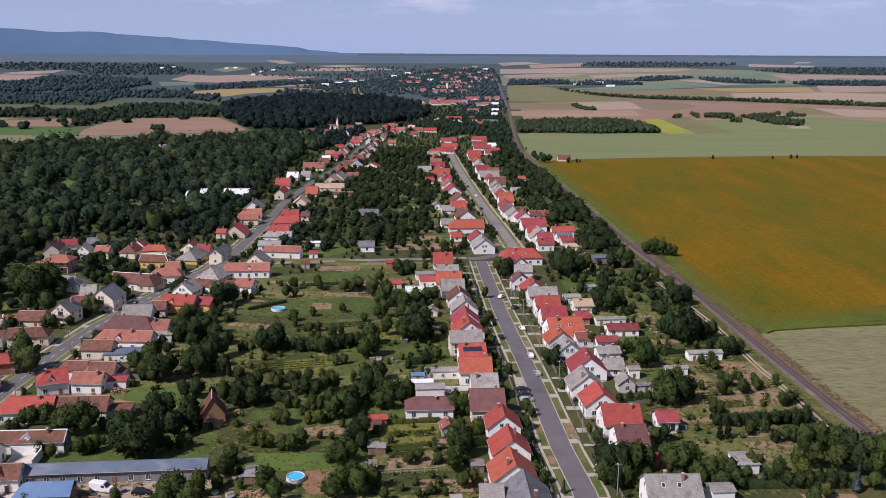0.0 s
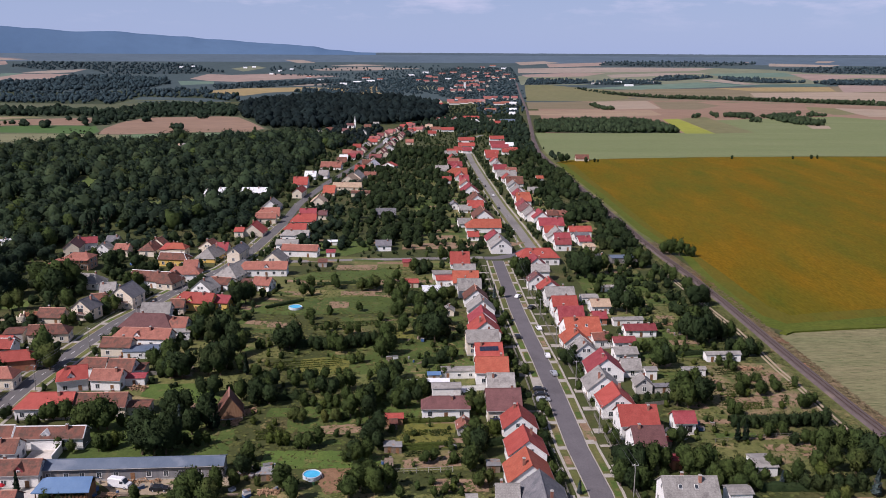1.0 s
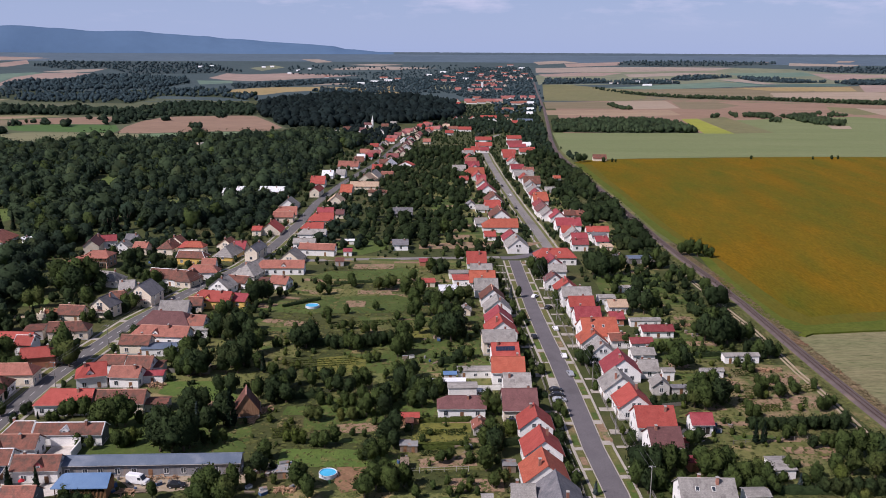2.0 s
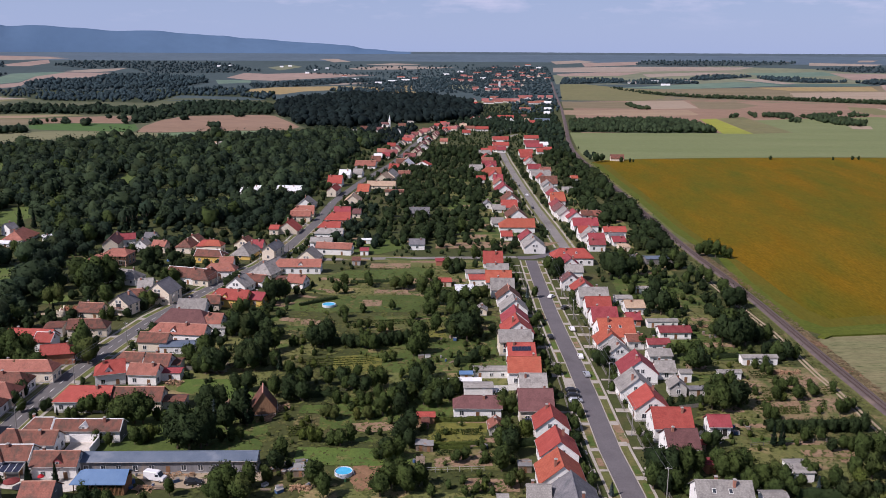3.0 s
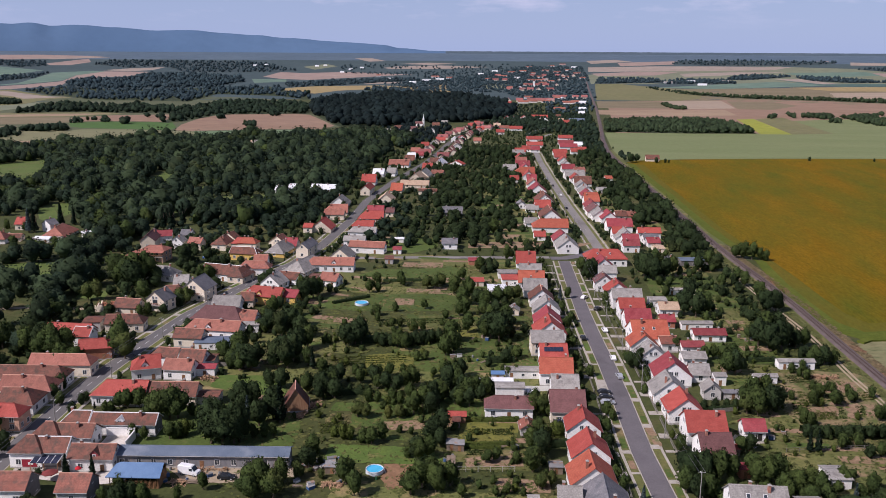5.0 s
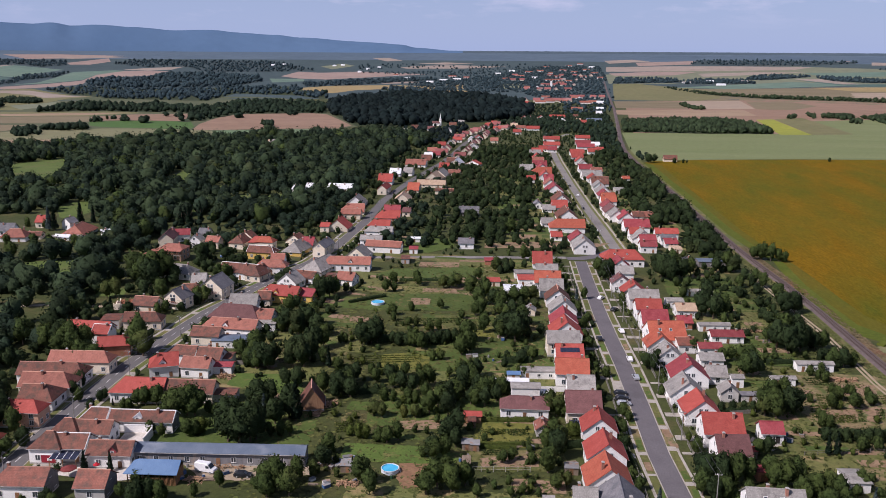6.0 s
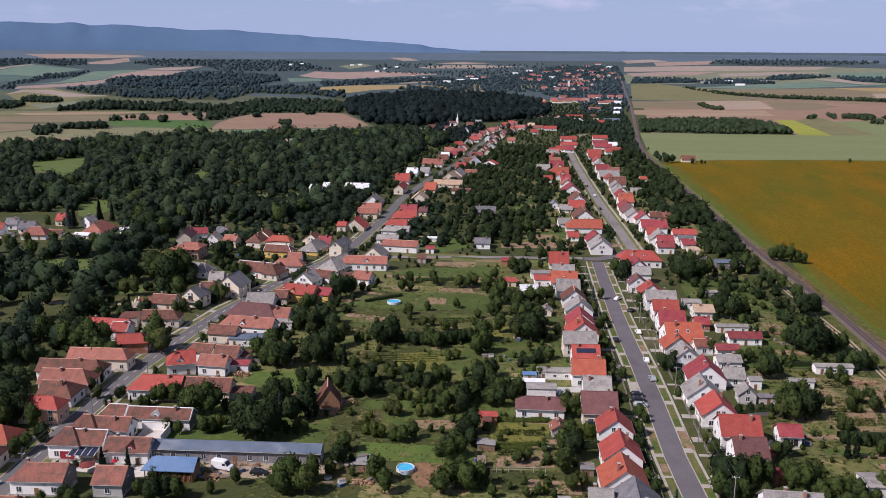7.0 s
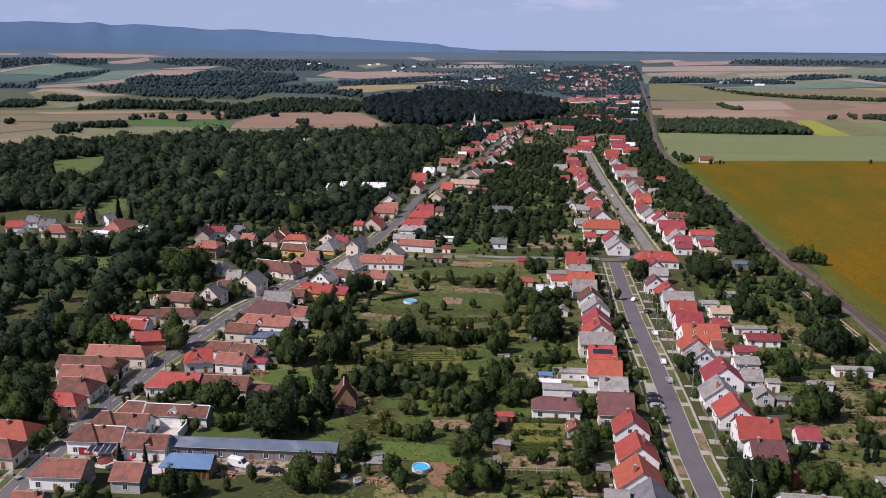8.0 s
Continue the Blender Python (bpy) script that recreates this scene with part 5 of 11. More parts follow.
far_house(-140, 1081, -85, 11.0, 8.7, "slate", "white")
far_house(-146, 1170, 5, 9.4, 7.0, "brown", "cream")
far_house(-139, 1211, 5, 8.1, 8.1, "grey", "white")
far_house(-187, 968, 5, 7.0, 6.0, "grey", "cream")
far_house(-338, 857, 5, 8.6, 8.6, "salmon", "white")
far_house(-317, 895, 5, 7.6, 7.6, "tan", "white")
far_house(-307, 897, 5, 7.0, 7.0, "grey", "white")
far_house(-366, 2909, 5, 26.0, 9.0, "salmon", "white")
far_house(-367, 2699, 5, 26.0, 9.0, "white", "white")
far_house(-333, 2765, 5, 25.9, 9.0, "white", "white")
far_house(-313, 2859, 5, 19.1, 9.0, "salmon", "white")
far_house(-397, 2605, 5, 21.0, 9.0, "white", "white")
far_house(-140, 2983, 5, 26.0, 9.0, "salmon", "white")
far_house(-120, 3206, 5, 25.6, 9.0, "salmon", "white")
far_house(-80, 3277, 5, 26.0, 9.0, "salmon", "white")
far_house(-36, 3154, 5, 26.0, 9.0, "salmon", "white")
far_house(5, 3321, 5, 26.0, 9.0, "salmon", "white")
far_house(47, 3229, 5, 26.0, 9.0, "salmon", "white")
far_house(92, 3364, 5, 26.0, 9.0, "salmon", "white")
far_house(117, 3173, 5, 26.0, 9.0, "salmon", "white")
far_house(-185, 3260, 5, 21.7, 9.0, "white", "white")
far_house(-63, 3517, 5, 23.4, 9.0, "salmon", "white")
far_house(28, 3599, 5, 24.0, 9.0, "salmon", "white")
far_house(76, 3715, 5, 24.7, 9.0, "salmon", "white")
far_house(119, 3538, 5, 23.6, 9.0, "white", "white")
far_house(-14, 2972, 5, 23.7, 9.0, "salmon", "white")
far_house(72, 2983, 5, 23.8, 9.0, "salmon", "white")
far_house(-89, 2900, 5, 19.3, 9.0, "white", "white")
far_house(-179, 2825, 5, 22.6, 9.0, "salmon", "white")
far_house(128, 2930, 5, 19.5, 9.0, "salmon", "white")
far_house(-226, 3092, 5, 20.6, 9.0, "white", "white")
far_house(105, 828, 3, 12.5, 6.0, "brown", "cream")
far_house(458, 2788, 5, 26.0, 9.0, "white", "white")
far_house(465, 2626, 5, 26.0, 9.0, "white", "white")
far_house(380, 2727, 5, 26.0, 9.0, "grey", "white")
far_house(564, 2794, 5, 26.0, 9.0, "grey", "white")
far_house(-1144, 3349, 5, 14.1, 9.0, "white", "white")
far_house(-1114, 3397, 5, 14.3, 9.0, "white", "white")
far_house(-905, 3397, 5, 14.0, 9.0, "white", "white")
far_house(-882, 3441, 5, 14.2, 9.0, "white", "white")
far_house(-732, 3238, 5, 13.3, 9.0, "white", "white")
far_house(-711, 3348, 5, 13.7, 9.0, "white", "white")
far_house(-563, 2925, 5, 15.9, 9.0, "salmon", "white")
far_house(-494, 2759, 5, 18.7, 9.0, "white", "white")
far_house(-726, 3073, 5, 12.6, 9.0, "white", "white")

# ---- garden trees and bushes ----
tree(-65.2, 174.7, 7.0)
tree(-62.8, 175.7, 8.2)
tree(-58.7, 177.7, 7.2)
tree(-58.8, 171.7, 7.6)
tree(-63.5, 169.9, 6.7)
tree(-55.6, 181.3, 4.5)
tree(-55.3, 182.8, 2.4, "bush")
tree(-50.2, 181.9, 2.4, "bush")
tree(-43.6, 179.9, 7.7)
tree(-40.5, 174.9, 6.7)
tree(-55.5, 193.7, 5.8)
tree(-25.5, 180.5, 7.6)
tree(-21.9, 179.0, 7.5)
tree(-19.0, 182.5, 6.8)
tree(-27.6, 176.8, 6.7)
tree(-24.2, 186.1, 6.0)
tree(-26.5, 204.3, 6.3, "broad", 1)
tree(-26.1, 209.4, 5.7, "broad", 1)
tree(-28.5, 194.5, 6.3)
tree(-26.1, 195.7, 6.8)
tree(-41.8, 201.6, 5.2)
tree(-39.2, 203.9, 5.6)
tree(-44.2, 202.3, 3.7, "bush")
tree(-42.7, 201.8, 2.6, "bush")
tree(-52.3, 204.8, 3.0, "bush", 2)
tree(-49.7, 203.4, 4.1, "bush", 2)
tree(-47.9, 203.6, 3.4, "bush", 2)
tree(-70.0, 213.6, 12.0, "conifer", 3)
tree(-69.6, 211.4, 11.0, "conifer", 3)
tree(-71.7, 212.3, 10.0, "broad", 1)
tree(-78.7, 211.6, 8.0, "conifer", 5)
tree(-67.5, 232.0, 6.8)
tree(-63.6, 233.3, 7.2, "broad", 1)
tree(-61.1, 237.1, 6.4)
tree(-79.8, 235.0, 6.5, "broad", 1)
tree(-76.4, 235.4, 6.9, "broad", 1)
tree(-84.4, 221.0, 8.3, "broad", 1)
tree(-81.0, 213.5, 8.1, "broad", 1)
tree(-74.5, 208.6, 8.2, "broad", 1)
tree(-73.5, 218.3, 8.4, "broad", 1)
tree(-80.9, 222.8, 7.4, "broad", 1)
tree(-62.6, 228.5, 6.6, "broad", 1)
tree(-58.5, 229.5, 7.0, "broad", 1)
tree(-66.1, 245.5, 7.2)
tree(-67.1, 232.7, 7, "broad", 1)
tree(-62.4, 230.4, 7.5, "broad", 1)
tree(-60.9, 238.0, 7, "broad", 1)
tree(-28.2, 220.8, 8, "broad", 1)
tree(-24.6, 210.1, 7.5, "broad", 1)
tree(-30.7, 228.5, 7, "broad", 1)
tree(-22.7, 229.9, 6, "broad", 1)
tree(-18.5, 228.8, 6.5, "broad", 1)
tree(-15.5, 233.0, 6, "broad", 1)
tree(-44.8, 238.5, 6, "broad", 1)
tree(-41.0, 236.0, 6.5, "broad", 1)
tree(-28.7, 195.4, 6.5, "broad", 1)
tree(-54.8, 186.5, 6, "broad", 1)
tree(-60.2, 242.5, 6.5, "broad", 1)
tree(-49.0, 242.8, 6, "broad", 1)
tree(-23.7, 201.8, 6, "broad", 1)
tree(-25.7, 243.5, 7, "broad", 1)
tree(-23.0, 252.0, 6.5, "broad", 1)
tree(-53.5, 242.5, 5.2)
tree(-46.1, 241.1, 4.7)
tree(-60.0, 232.9, 2.7, "bush", 1)
tree(-57.5, 233.1, 2.7, "bush", 1)
tree(-54.7, 233.9, 2.7, "bush", 1)
tree(-51.8, 234.6, 2.7, "bush", 1)
tree(-49.9, 235.3, 2.7, "bush", 1)
tree(-48.1, 229.1, 3.7, "bush")
tree(-45.5, 229.0, 3.1, "bush")
tree(-40.8, 228.7, 4.9)
tree(-38.8, 228.5, 3.7, "bush")
tree(-49.0, 217.8, 5.2)
tree(-46.5, 217.4, 4.7)
tree(-40.2, 218.0, 3.6, "bush", 2)
tree(-37.1, 218.4, 4.5)
tree(-33.6, 221.5, 7.6)
tree(-31.7, 225.6, 8.1)
tree(-29.6, 227.9, 8.1, "broad", 1)
tree(-27.4, 230.2, 7.4)
tree(-35.9, 231.3, 6.2)
tree(-28.7, 234.2, 6.2, "broad", 1)
tree(-26.4, 236.6, 6.3, "broad", 1)
tree(-47.4, 238.7, 5.1)
tree(-39.0, 240.5, 6.4)
tree(-36.6, 242.1, 6.4)
tree(-26.1, 241.1, 8.5, "broad", 1)
tree(-23.5, 241.3, 7.2)
tree(-68.7, 203.0, 4.2)
tree(-70.7, 201.8, 3.4, "bush")
tree(-73.6, 201.5, 3.5, "bush")
tree(-35.6, 209.1, 2.1, "bush")
tree(-32.4, 208.7, 1.9, "bush")
tree(-31.1, 195.1, 3.1, "bush")
tree(-83.2, 196.4, 10.5, "broad", 1)
tree(-79.7, 195.2, 11.4, "broad", 1)
tree(-77.4, 197.1, 11.8, "broad", 1)
tree(-86.5, 202.8, 9.8, "broad", 1)
tree(-83.8, 203.8, 9.8, "broad", 1)
tree(-76.5, 198.8, 11.1, "broad", 1)
tree(-95.2, 197.7, 5.5)
tree(-93.3, 198.6, 4.3, "bush")
tree(-92.2, 200.4, 3.9, "bush", 2)
tree(-88.0, 202.6, 2.8, "bush", 2)
tree(-101.4, 196.1, 4.3)
tree(-105.1, 197.3, 3.6, "bush")
tree(-104.4, 199.1, 4.4)
tree(-103.4, 208.8, 9.3)
tree(-100.8, 210.2, 9.9)
tree(-98.5, 210.5, 9.2)
tree(-105.4, 209.7, 7.9)
tree(-115.5, 215.1, 6.4)
tree(-112.3, 215.5, 6.8)
tree(-117.9, 214.9, 5.2)
tree(-120.5, 211.8, 3.0, "bush")
tree(-118.9, 212.0, 3.0, "bush")
tree(-111.9, 176.3, 5.8, "cypress", 3)
tree(-105.2, 176.5, 5.8, "cypress", 3)
tree(-95.3, 212.7, 3.7, "bush")
tree(-93.0, 211.1, 3.1, "bush")
tree(-91.7, 204.0, 2.2, "bush")
tree(-93.4, 166.0, 3.2)
tree(-88.6, 166.4, 4.2)
tree(-95.9, 171.6, 3.2, "bush")
tree(-66.0, 172.1, 5.2)
tree(-80.1, 168.1, 3.1, "bush")
tree(-76.1, 173.2, 4.9)
tree(-129.9, 215.9, 3.1, "bush", 1)
tree(-129.7, 218.4, 2.9, "bush", 1)
tree(-124.6, 213.3, 2.8, "conifer", 3)
tree(-142.5, 223.6, 4.1, "bush", 1)
tree(-142.0, 225.9, 4.6, "bush", 1)
tree(-175.8, 341.7, 15.0)
tree(-171.8, 344.0, 15.0)
tree(-180.3, 343.0, 12.3)
tree(-166.9, 344.6, 8.4, "broad", 1)
tree(-144.7, 317.0, 7.1)
tree(-141.3, 317.4, 7.0)
tree(-147.5, 329.0, 5.5)
tree(-151.9, 297.4, 4.5, "bush")
tree(-150.3, 301.1, 4.6, "bush")
tree(-138.5, 255.4, 13.7, "tall")
tree(-135.4, 253.1, 10.4)
tree(-163.0, 250.0, 9.7)
tree(-159.3, 250.4, 10.2)
tree(-157.6, 256.0, 9.8)
tree(-167.9, 254.8, 9.9, "broad", 1)
tree(-171.8, 298.6, 7.0, "conifer", 3)
tree(-107.4, 279.2, 4.6)
tree(-111.0, 280.7, 4.1, "bush")
tree(-103.0, 256.8, 7.2)
tree(-98.4, 257.3, 7.6)
tree(-94.0, 247.6, 6.9)
tree(-97.5, 249.6, 6.5)
tree(-149.2, 351.4, 7.7)
tree(-145.5, 351.9, 7.7)
tree(-96.4, 286.8, 9.8, "broad", 1)
tree(-90.4, 281.2, 10.6, "broad", 1)
tree(-89.2, 287.7, 10.3, "broad", 1)
tree(-101.6, 306.8, 8.2)
tree(-89.0, 294.3, 8.9)
tree(-101.5, 296.2, 6.9)
tree(-80.3, 267.6, 9.6, "broad", 1)
tree(-78.2, 270.7, 9.2)
tree(-79.9, 259.4, 10.3, "broad", 1)
tree(-83.4, 282.0, 9.1, "broad", 1)
tree(-94.9, 326.9, 9.8, "broad", 1)
tree(-92.5, 331.3, 9.9, "broad", 1)
tree(-91.3, 335.7, 8.2)
tree(-99.5, 339.0, 7.8)
tree(-71.4, 252.6, 7.8, "conifer", 3)
tree(-73.8, 254.9, 6.4)
tree(-93.9, 250.1, 9.3, "broad", 1)
tree(-90.4, 248.0, 9.6, "broad", 1)
tree(-99.4, 262.6, 8.7)
tree(-90.2, 253.0, 8.4, "broad", 1)
tree(-83.1, 251.3, 10.1, "broad", 1)
tree(-79.5, 251.7, 10.5, "broad", 1)
tree(-83.6, 259.0, 9.4, "broad", 1)
tree(-100.4, 286.4, 4.2, "bush")
tree(-98.0, 285.4, 3.9, "bush")
tree(-65.4, 275.0, 8.8, "broad", 1)
tree(-62.8, 277.1, 9.8, "broad", 1)
tree(-60.9, 278.5, 10.3, "tall", 1)
tree(-55.0, 278.0, 4.9, "broad", 1)
tree(-52.0, 278.3, 4.9, "broad", 1)
tree(-47.7, 276.5, 6.8)
tree(-45.1, 279.1, 5.4, "broad", 1)
tree(-42.4, 280.6, 5.4, "broad", 1)
tree(-39.4, 280.9, 5.4, "broad", 1)
tree(-36.6, 282.5, 5.4, "broad", 1)
tree(-33.6, 282.8, 5.9, "broad", 1)
tree(-53.2, 277.0, 3.9, "bush", 1)
tree(-49.9, 277.4, 3.9, "bush", 1)
tree(-43.6, 279.3, 3.9, "bush", 1)
tree(-40.8, 279.6, 3.9, "bush", 1)
tree(-37.8, 281.1, 3.9, "bush", 1)
tree(-30.2, 270.5, 8.0)
tree(-27.7, 273.6, 8.6)
tree(-73.6, 275.9, 3.2, "bush")
tree(-71.9, 277.2, 3.2, "bush")
tree(-60.1, 304.5, 3.4, "bush")
tree(-53.3, 297.0, 4.4)
tree(-50.4, 298.7, 3.4, "bush")
tree(-44.4, 294.1, 4.3)
tree(-41.3, 294.5, 4.8)
tree(-44.7, 322.5, 4.4)
tree(-34.8, 311.0, 3.5, "bush")
tree(-60.1, 357.3, 6.7)
tree(-47.4, 352.4, 6.6)
tree(-44.0, 352.8, 6.0)
tree(-41.9, 356.7, 6.1)
tree(-35.2, 346.6, 8.2)
tree(-71.0, 342.4, 6.5)
tree(-67.8, 344.5, 4.1, "bush")
tree(-55.3, 317.4, 3.6, "bush")
tree(-39.0, 264.1, 3.0, "bush")
tree(-36.3, 265.4, 3.0, "bush")
tree(-63.5, 247.1, 4.0)
tree(-56.4, 247.9, 4.4)
tree(-51.1, 248.5, 4.4)
tree(-45.8, 249.1, 4.9)
tree(-38.7, 249.9, 4.4)
tree(-31.6, 250.7, 3.5)
tree(-28.0, 251.1, 6.2)
tree(-25.2, 249.5, 6.1)
tree(-65.3, 246.9, 3.1, "bush")
tree(-54.6, 252.0, 2.7, "bush", 1)
tree(-49.0, 251.6, 2.7, "bush")
tree(-41.8, 252.4, 2.9, "bush")
tree(-21.4, 228.8, 6.1)
tree(-19.5, 235.2, 7.1)
tree(-17.1, 236.8, 7.1)
tree(-14.6, 237.9, 6.3)
tree(-21.5, 238.0, 6.3, "broad", 1)
tree(-0.6, 225.1, 7.2)
tree(2.3, 225.4, 6.8)
tree(4.7, 224.5, 4.4)
tree(0.6, 231.2, 6.1)
tree(0.1, 202.3, 7.3)
tree(2.3, 199.4, 8.3, "broad", 1)
tree(0.3, 191.7, 7.7)
tree(3.0, 205.9, 6.7)
tree(1.5, 212.5, 5.7)
tree(-11.0, 194.9, 3.9)
tree(-9.0, 196.6, 3.6)
tree(-4.0, 195.6, 3.2, "bush")
tree(6.1, 213.0, 3.8, "bush", 2)
tree(7.6, 213.8, 3.5, "bush", 2)
tree(2.4, 183.5, 4.8)
tree(5.0, 185.1, 4.4)
tree(-8.0, 178.4, 3.3)
tree(-5.5, 180.0, 3.3)
tree(-3.6, 181.5, 2.0, "bush", 2)
tree(-15.8, 177.1, 4.0)
tree(18.4, 217.9, 4.7, "broad", 1)
tree(19.8, 216.2, 4.7)
tree(18.6, 209.2, 3.8)
tree(20.0, 207.7, 3.4, "bush", 1)
tree(20.6, 227.5, 4.9)
tree(22.0, 224.9, 3.2, "bush")
tree(20.0, 189.5, 4.5)
tree(21.7, 186.4, 3.8)
tree(20.5, 182.8, 3.4, "bush")
tree(25.8, 181.6, 4.1, "conifer", 5)
tree(37.7, 209.7, 4.6, "conifer", 3)
tree(36.9, 214.6, 2.5, "bush", 2)
tree(33.3, 245.5, 3.0, "bush")
tree(38.1, 208.1, 4.6)
tree(37.6, 191.4, 8.9, "broad", 1)
tree(40.9, 191.2, 9.3, "broad", 1)
tree(44.4, 192.2, 9.0)
tree(47.4, 193.6, 7.6)
tree(46.9, 198.2, 5.5)
tree(40.1, 198.0, 5.1)
tree(36.0, 185.8, 7.3)
tree(41.1, 185.0, 6.3)
tree(38.2, 183.4, 6.6, "broad", 1)
tree(46.6, 187.0, 4.6)
tree(53.4, 209.1, 5.0)
tree(55.8, 210.0, 5.0, "broad", 1)
tree(60.6, 234.6, 9.4)
tree(63.3, 233.0, 9.8)
tree(66.9, 234.6, 9.4, "broad", 1)
tree(70.1, 238.1, 7.8, "broad", 1)
tree(64.7, 245.9, 7.5)
tree(68.6, 248.1, 7.6)
tree(48.6, 234.5, 3.2, "bush", 1)
tree(52.1, 236.1, 3.2, "bush", 1)
tree(55.5, 237.3, 2.8, "bush", 1)
tree(57.8, 236.8, 3.2, "bush", 1)
tree(80.9, 242.2, 5.6)
tree(84.5, 249.0, 4.6, "bush")
tree(87.5, 242.9, 5.6)
tree(90.2, 254.1, 3.0, "bush")
tree(92.9, 246.9, 4.4)
tree(96.2, 233.9, 5.1)
tree(98.6, 236.1, 4.0, "bush")
tree(73.2, 221.1, 3.5, "bush", 1)
tree(75.3, 219.9, 3.5, "bush", 1)
tree(78.3, 220.9, 3.5, "bush", 1)
tree(81.1, 220.5, 3.5, "bush", 1)
tree(84.1, 221.6, 3.5, "bush", 1)
tree(86.7, 221.8, 3.6, "bush", 1)
tree(89.5, 221.5, 4.0, "bush", 1)
tree(92.8, 222.5, 4.0, "bush", 1)
tree(95.6, 222.1, 4.2, "bush", 1)
tree(98.5, 223.1, 4.7, "bush", 1)
tree(74.6, 229.6, 4.2, "bush")
tree(76.4, 228.7, 3.8, "bush")
tree(71.2, 211.7, 6.8, "conifer", 3)
tree(73.4, 211.9, 6.8, "conifer", 3)
tree(79.8, 214.3, 4.1)
tree(84.9, 216.5, 3.7, "bush")
tree(81.1, 216.1, 3.7, "bush")
tree(85.5, 210.0, 3.6, "bush", 1)
tree(88.6, 211.0, 4.5)
tree(90.6, 210.6, 3.7, "bush")
tree(53.6, 191.8, 7.2)
tree(56.3, 192.1, 8.0)
tree(59.1, 195.2, 7.4)
tree(53.2, 196.0, 7.0)
tree(58.6, 188.3, 6.1)
tree(53.3, 185.1, 5.3)
tree(62.3, 190.0, 6.2)
tree(65.2, 191.1, 6.6)
tree(67.4, 189.7, 6.2)
tree(63.0, 183.6, 6.0)
tree(67.3, 185.3, 5.0)
tree(59.2, 185.7, 5.3)
tree(73.7, 195.3, 4.9, "tall")
tree(74.6, 193.8, 4.1, "tall")
tree(71.2, 189.6, 4.0)
tree(74.3, 187.3, 4.7, "conifer", 5)
tree(80.2, 193.3, 4.5)
tree(76.0, 188.8, 3.7)
tree(-16.1, 289.7, 11.0, "broad", 1)
tree(-12.9, 287.0, 11.9, "broad", 1)
tree(-10.0, 290.4, 11.0, "broad", 1)
tree(-15.1, 309.7, 9.0, "broad", 1)
tree(-18.3, 292.6, 8.6, "broad", 1)
tree(-11.7, 306.6, 8.9)
tree(-16.3, 332.1, 8.5)
tree(-11.9, 336.7, 7.4)
tree(-8.6, 341.2, 6.4)
tree(-30.1, 330.5, 8.4)
tree(-29.2, 347.3, 7.7)
tree(-29.7, 315.2, 6.5)
tree(-24.3, 331.1, 7.3, "broad", 1)
tree(-20.6, 327.6, 7.8)
tree(-6.3, 270.5, 5.2)
tree(-8.5, 253.3, 4.0)
tree(-5.9, 255.0, 4.0)
tree(9.5, 343.3, 7.0, "conifer", 5)
tree(12.6, 345.4, 5.3)
tree(4.4, 365.0, 6.1)
tree(9.8, 323.5, 5.5)
tree(11.6, 305.9, 5.2)
tree(13.3, 313.0, 4.8)
tree(12.9, 284.0, 4.9)
tree(11.8, 292.9, 4.5)
tree(13.4, 270.0, 3.7, "bush")
tree(17.4, 257.6, 3.6, "bush")
tree(30.8, 266.7, 6.0, "broad", 1)
tree(33.0, 265.9, 6.5, "broad", 1)
tree(34.7, 269.8, 6.1, "broad", 1)
tree(30.3, 271.9, 4.3)
tree(48.6, 385.0, 13.0, "broad", 1)
tree(51.9, 380.4, 11.6, "broad", 1)
tree(47.1, 395.3, 10.0, "broad", 1)
tree(55.8, 401.8, 10.2)
tree(22.4, 376.9, 9.5, "broad", 1)
tree(25.2, 382.2, 9.6, "broad", 1)
tree(20.5, 392.1, 7.9)
tree(28.0, 341.4, 4.6, "bush")
tree(57.7, 386.1, 9.8, "broad", 1)
tree(62.4, 391.9, 9.3)
tree(48.0, 285.1, 5.5)
tree(61.2, 265.0, 8.5)
tree(63.9, 265.4, 8.5, "broad", 1)
tree(64.6, 275.8, 7.3)
tree(77.8, 294.4, 10.4, "broad", 1)
tree(80.3, 288.7, 11.3, "broad", 1)
tree(85.1, 292.2, 11.4, "broad", 1)
tree(83.0, 307.5, 9.8)
tree(87.1, 308.0, 9.8, "broad", 1)
tree(77.3, 300.4, 7.9)
tree(90.5, 294.6, 6.8, "broad", 1)
tree(93.9, 296.2, 7.4)
tree(91.7, 278.9, 7.0)
tree(95.1, 278.2, 7.1, "broad", 1)
tree(98.3, 279.6, 4.6, "bush")
tree(59.4, 279.6, 4.9)
tree(57.7, 329.1, 10.8, "broad", 1)
tree(61.6, 325.8, 11.2, "broad", 1)
tree(65.6, 330.0, 10.3)
tree(63.3, 349.7, 9.6, "broad", 1)
tree(90.1, 336.7, 10.0, "broad", 1)
tree(95.0, 338.8, 9.5, "broad", 1)
tree(91.7, 353.0, 9.2)
tree(75.2, 398.7, 8.8, "broad", 1)
tree(83.6, 401.9, 8.9, "broad", 1)
tree(81.2, 410.5, 9.1)
tree(80.8, 374.1, 6.4)
tree(88.1, 379.8, 7.8)
tree(90.9, 375.3, 7.8)
tree(98.3, 430.4, 7.3)
tree(102.0, 429.6, 9.2)
tree(106.0, 427.6, 9.5)
tree(109.7, 426.9, 7.3)
tree(112.3, 426.0, 5.1, "bush")
tree(83.4, 812.3, 9.4, "broad", 1)
tree(89.2, 817.5, 8.1, "broad", 1)
tree(107.4, 815.9, 4.7, "bush", 1)
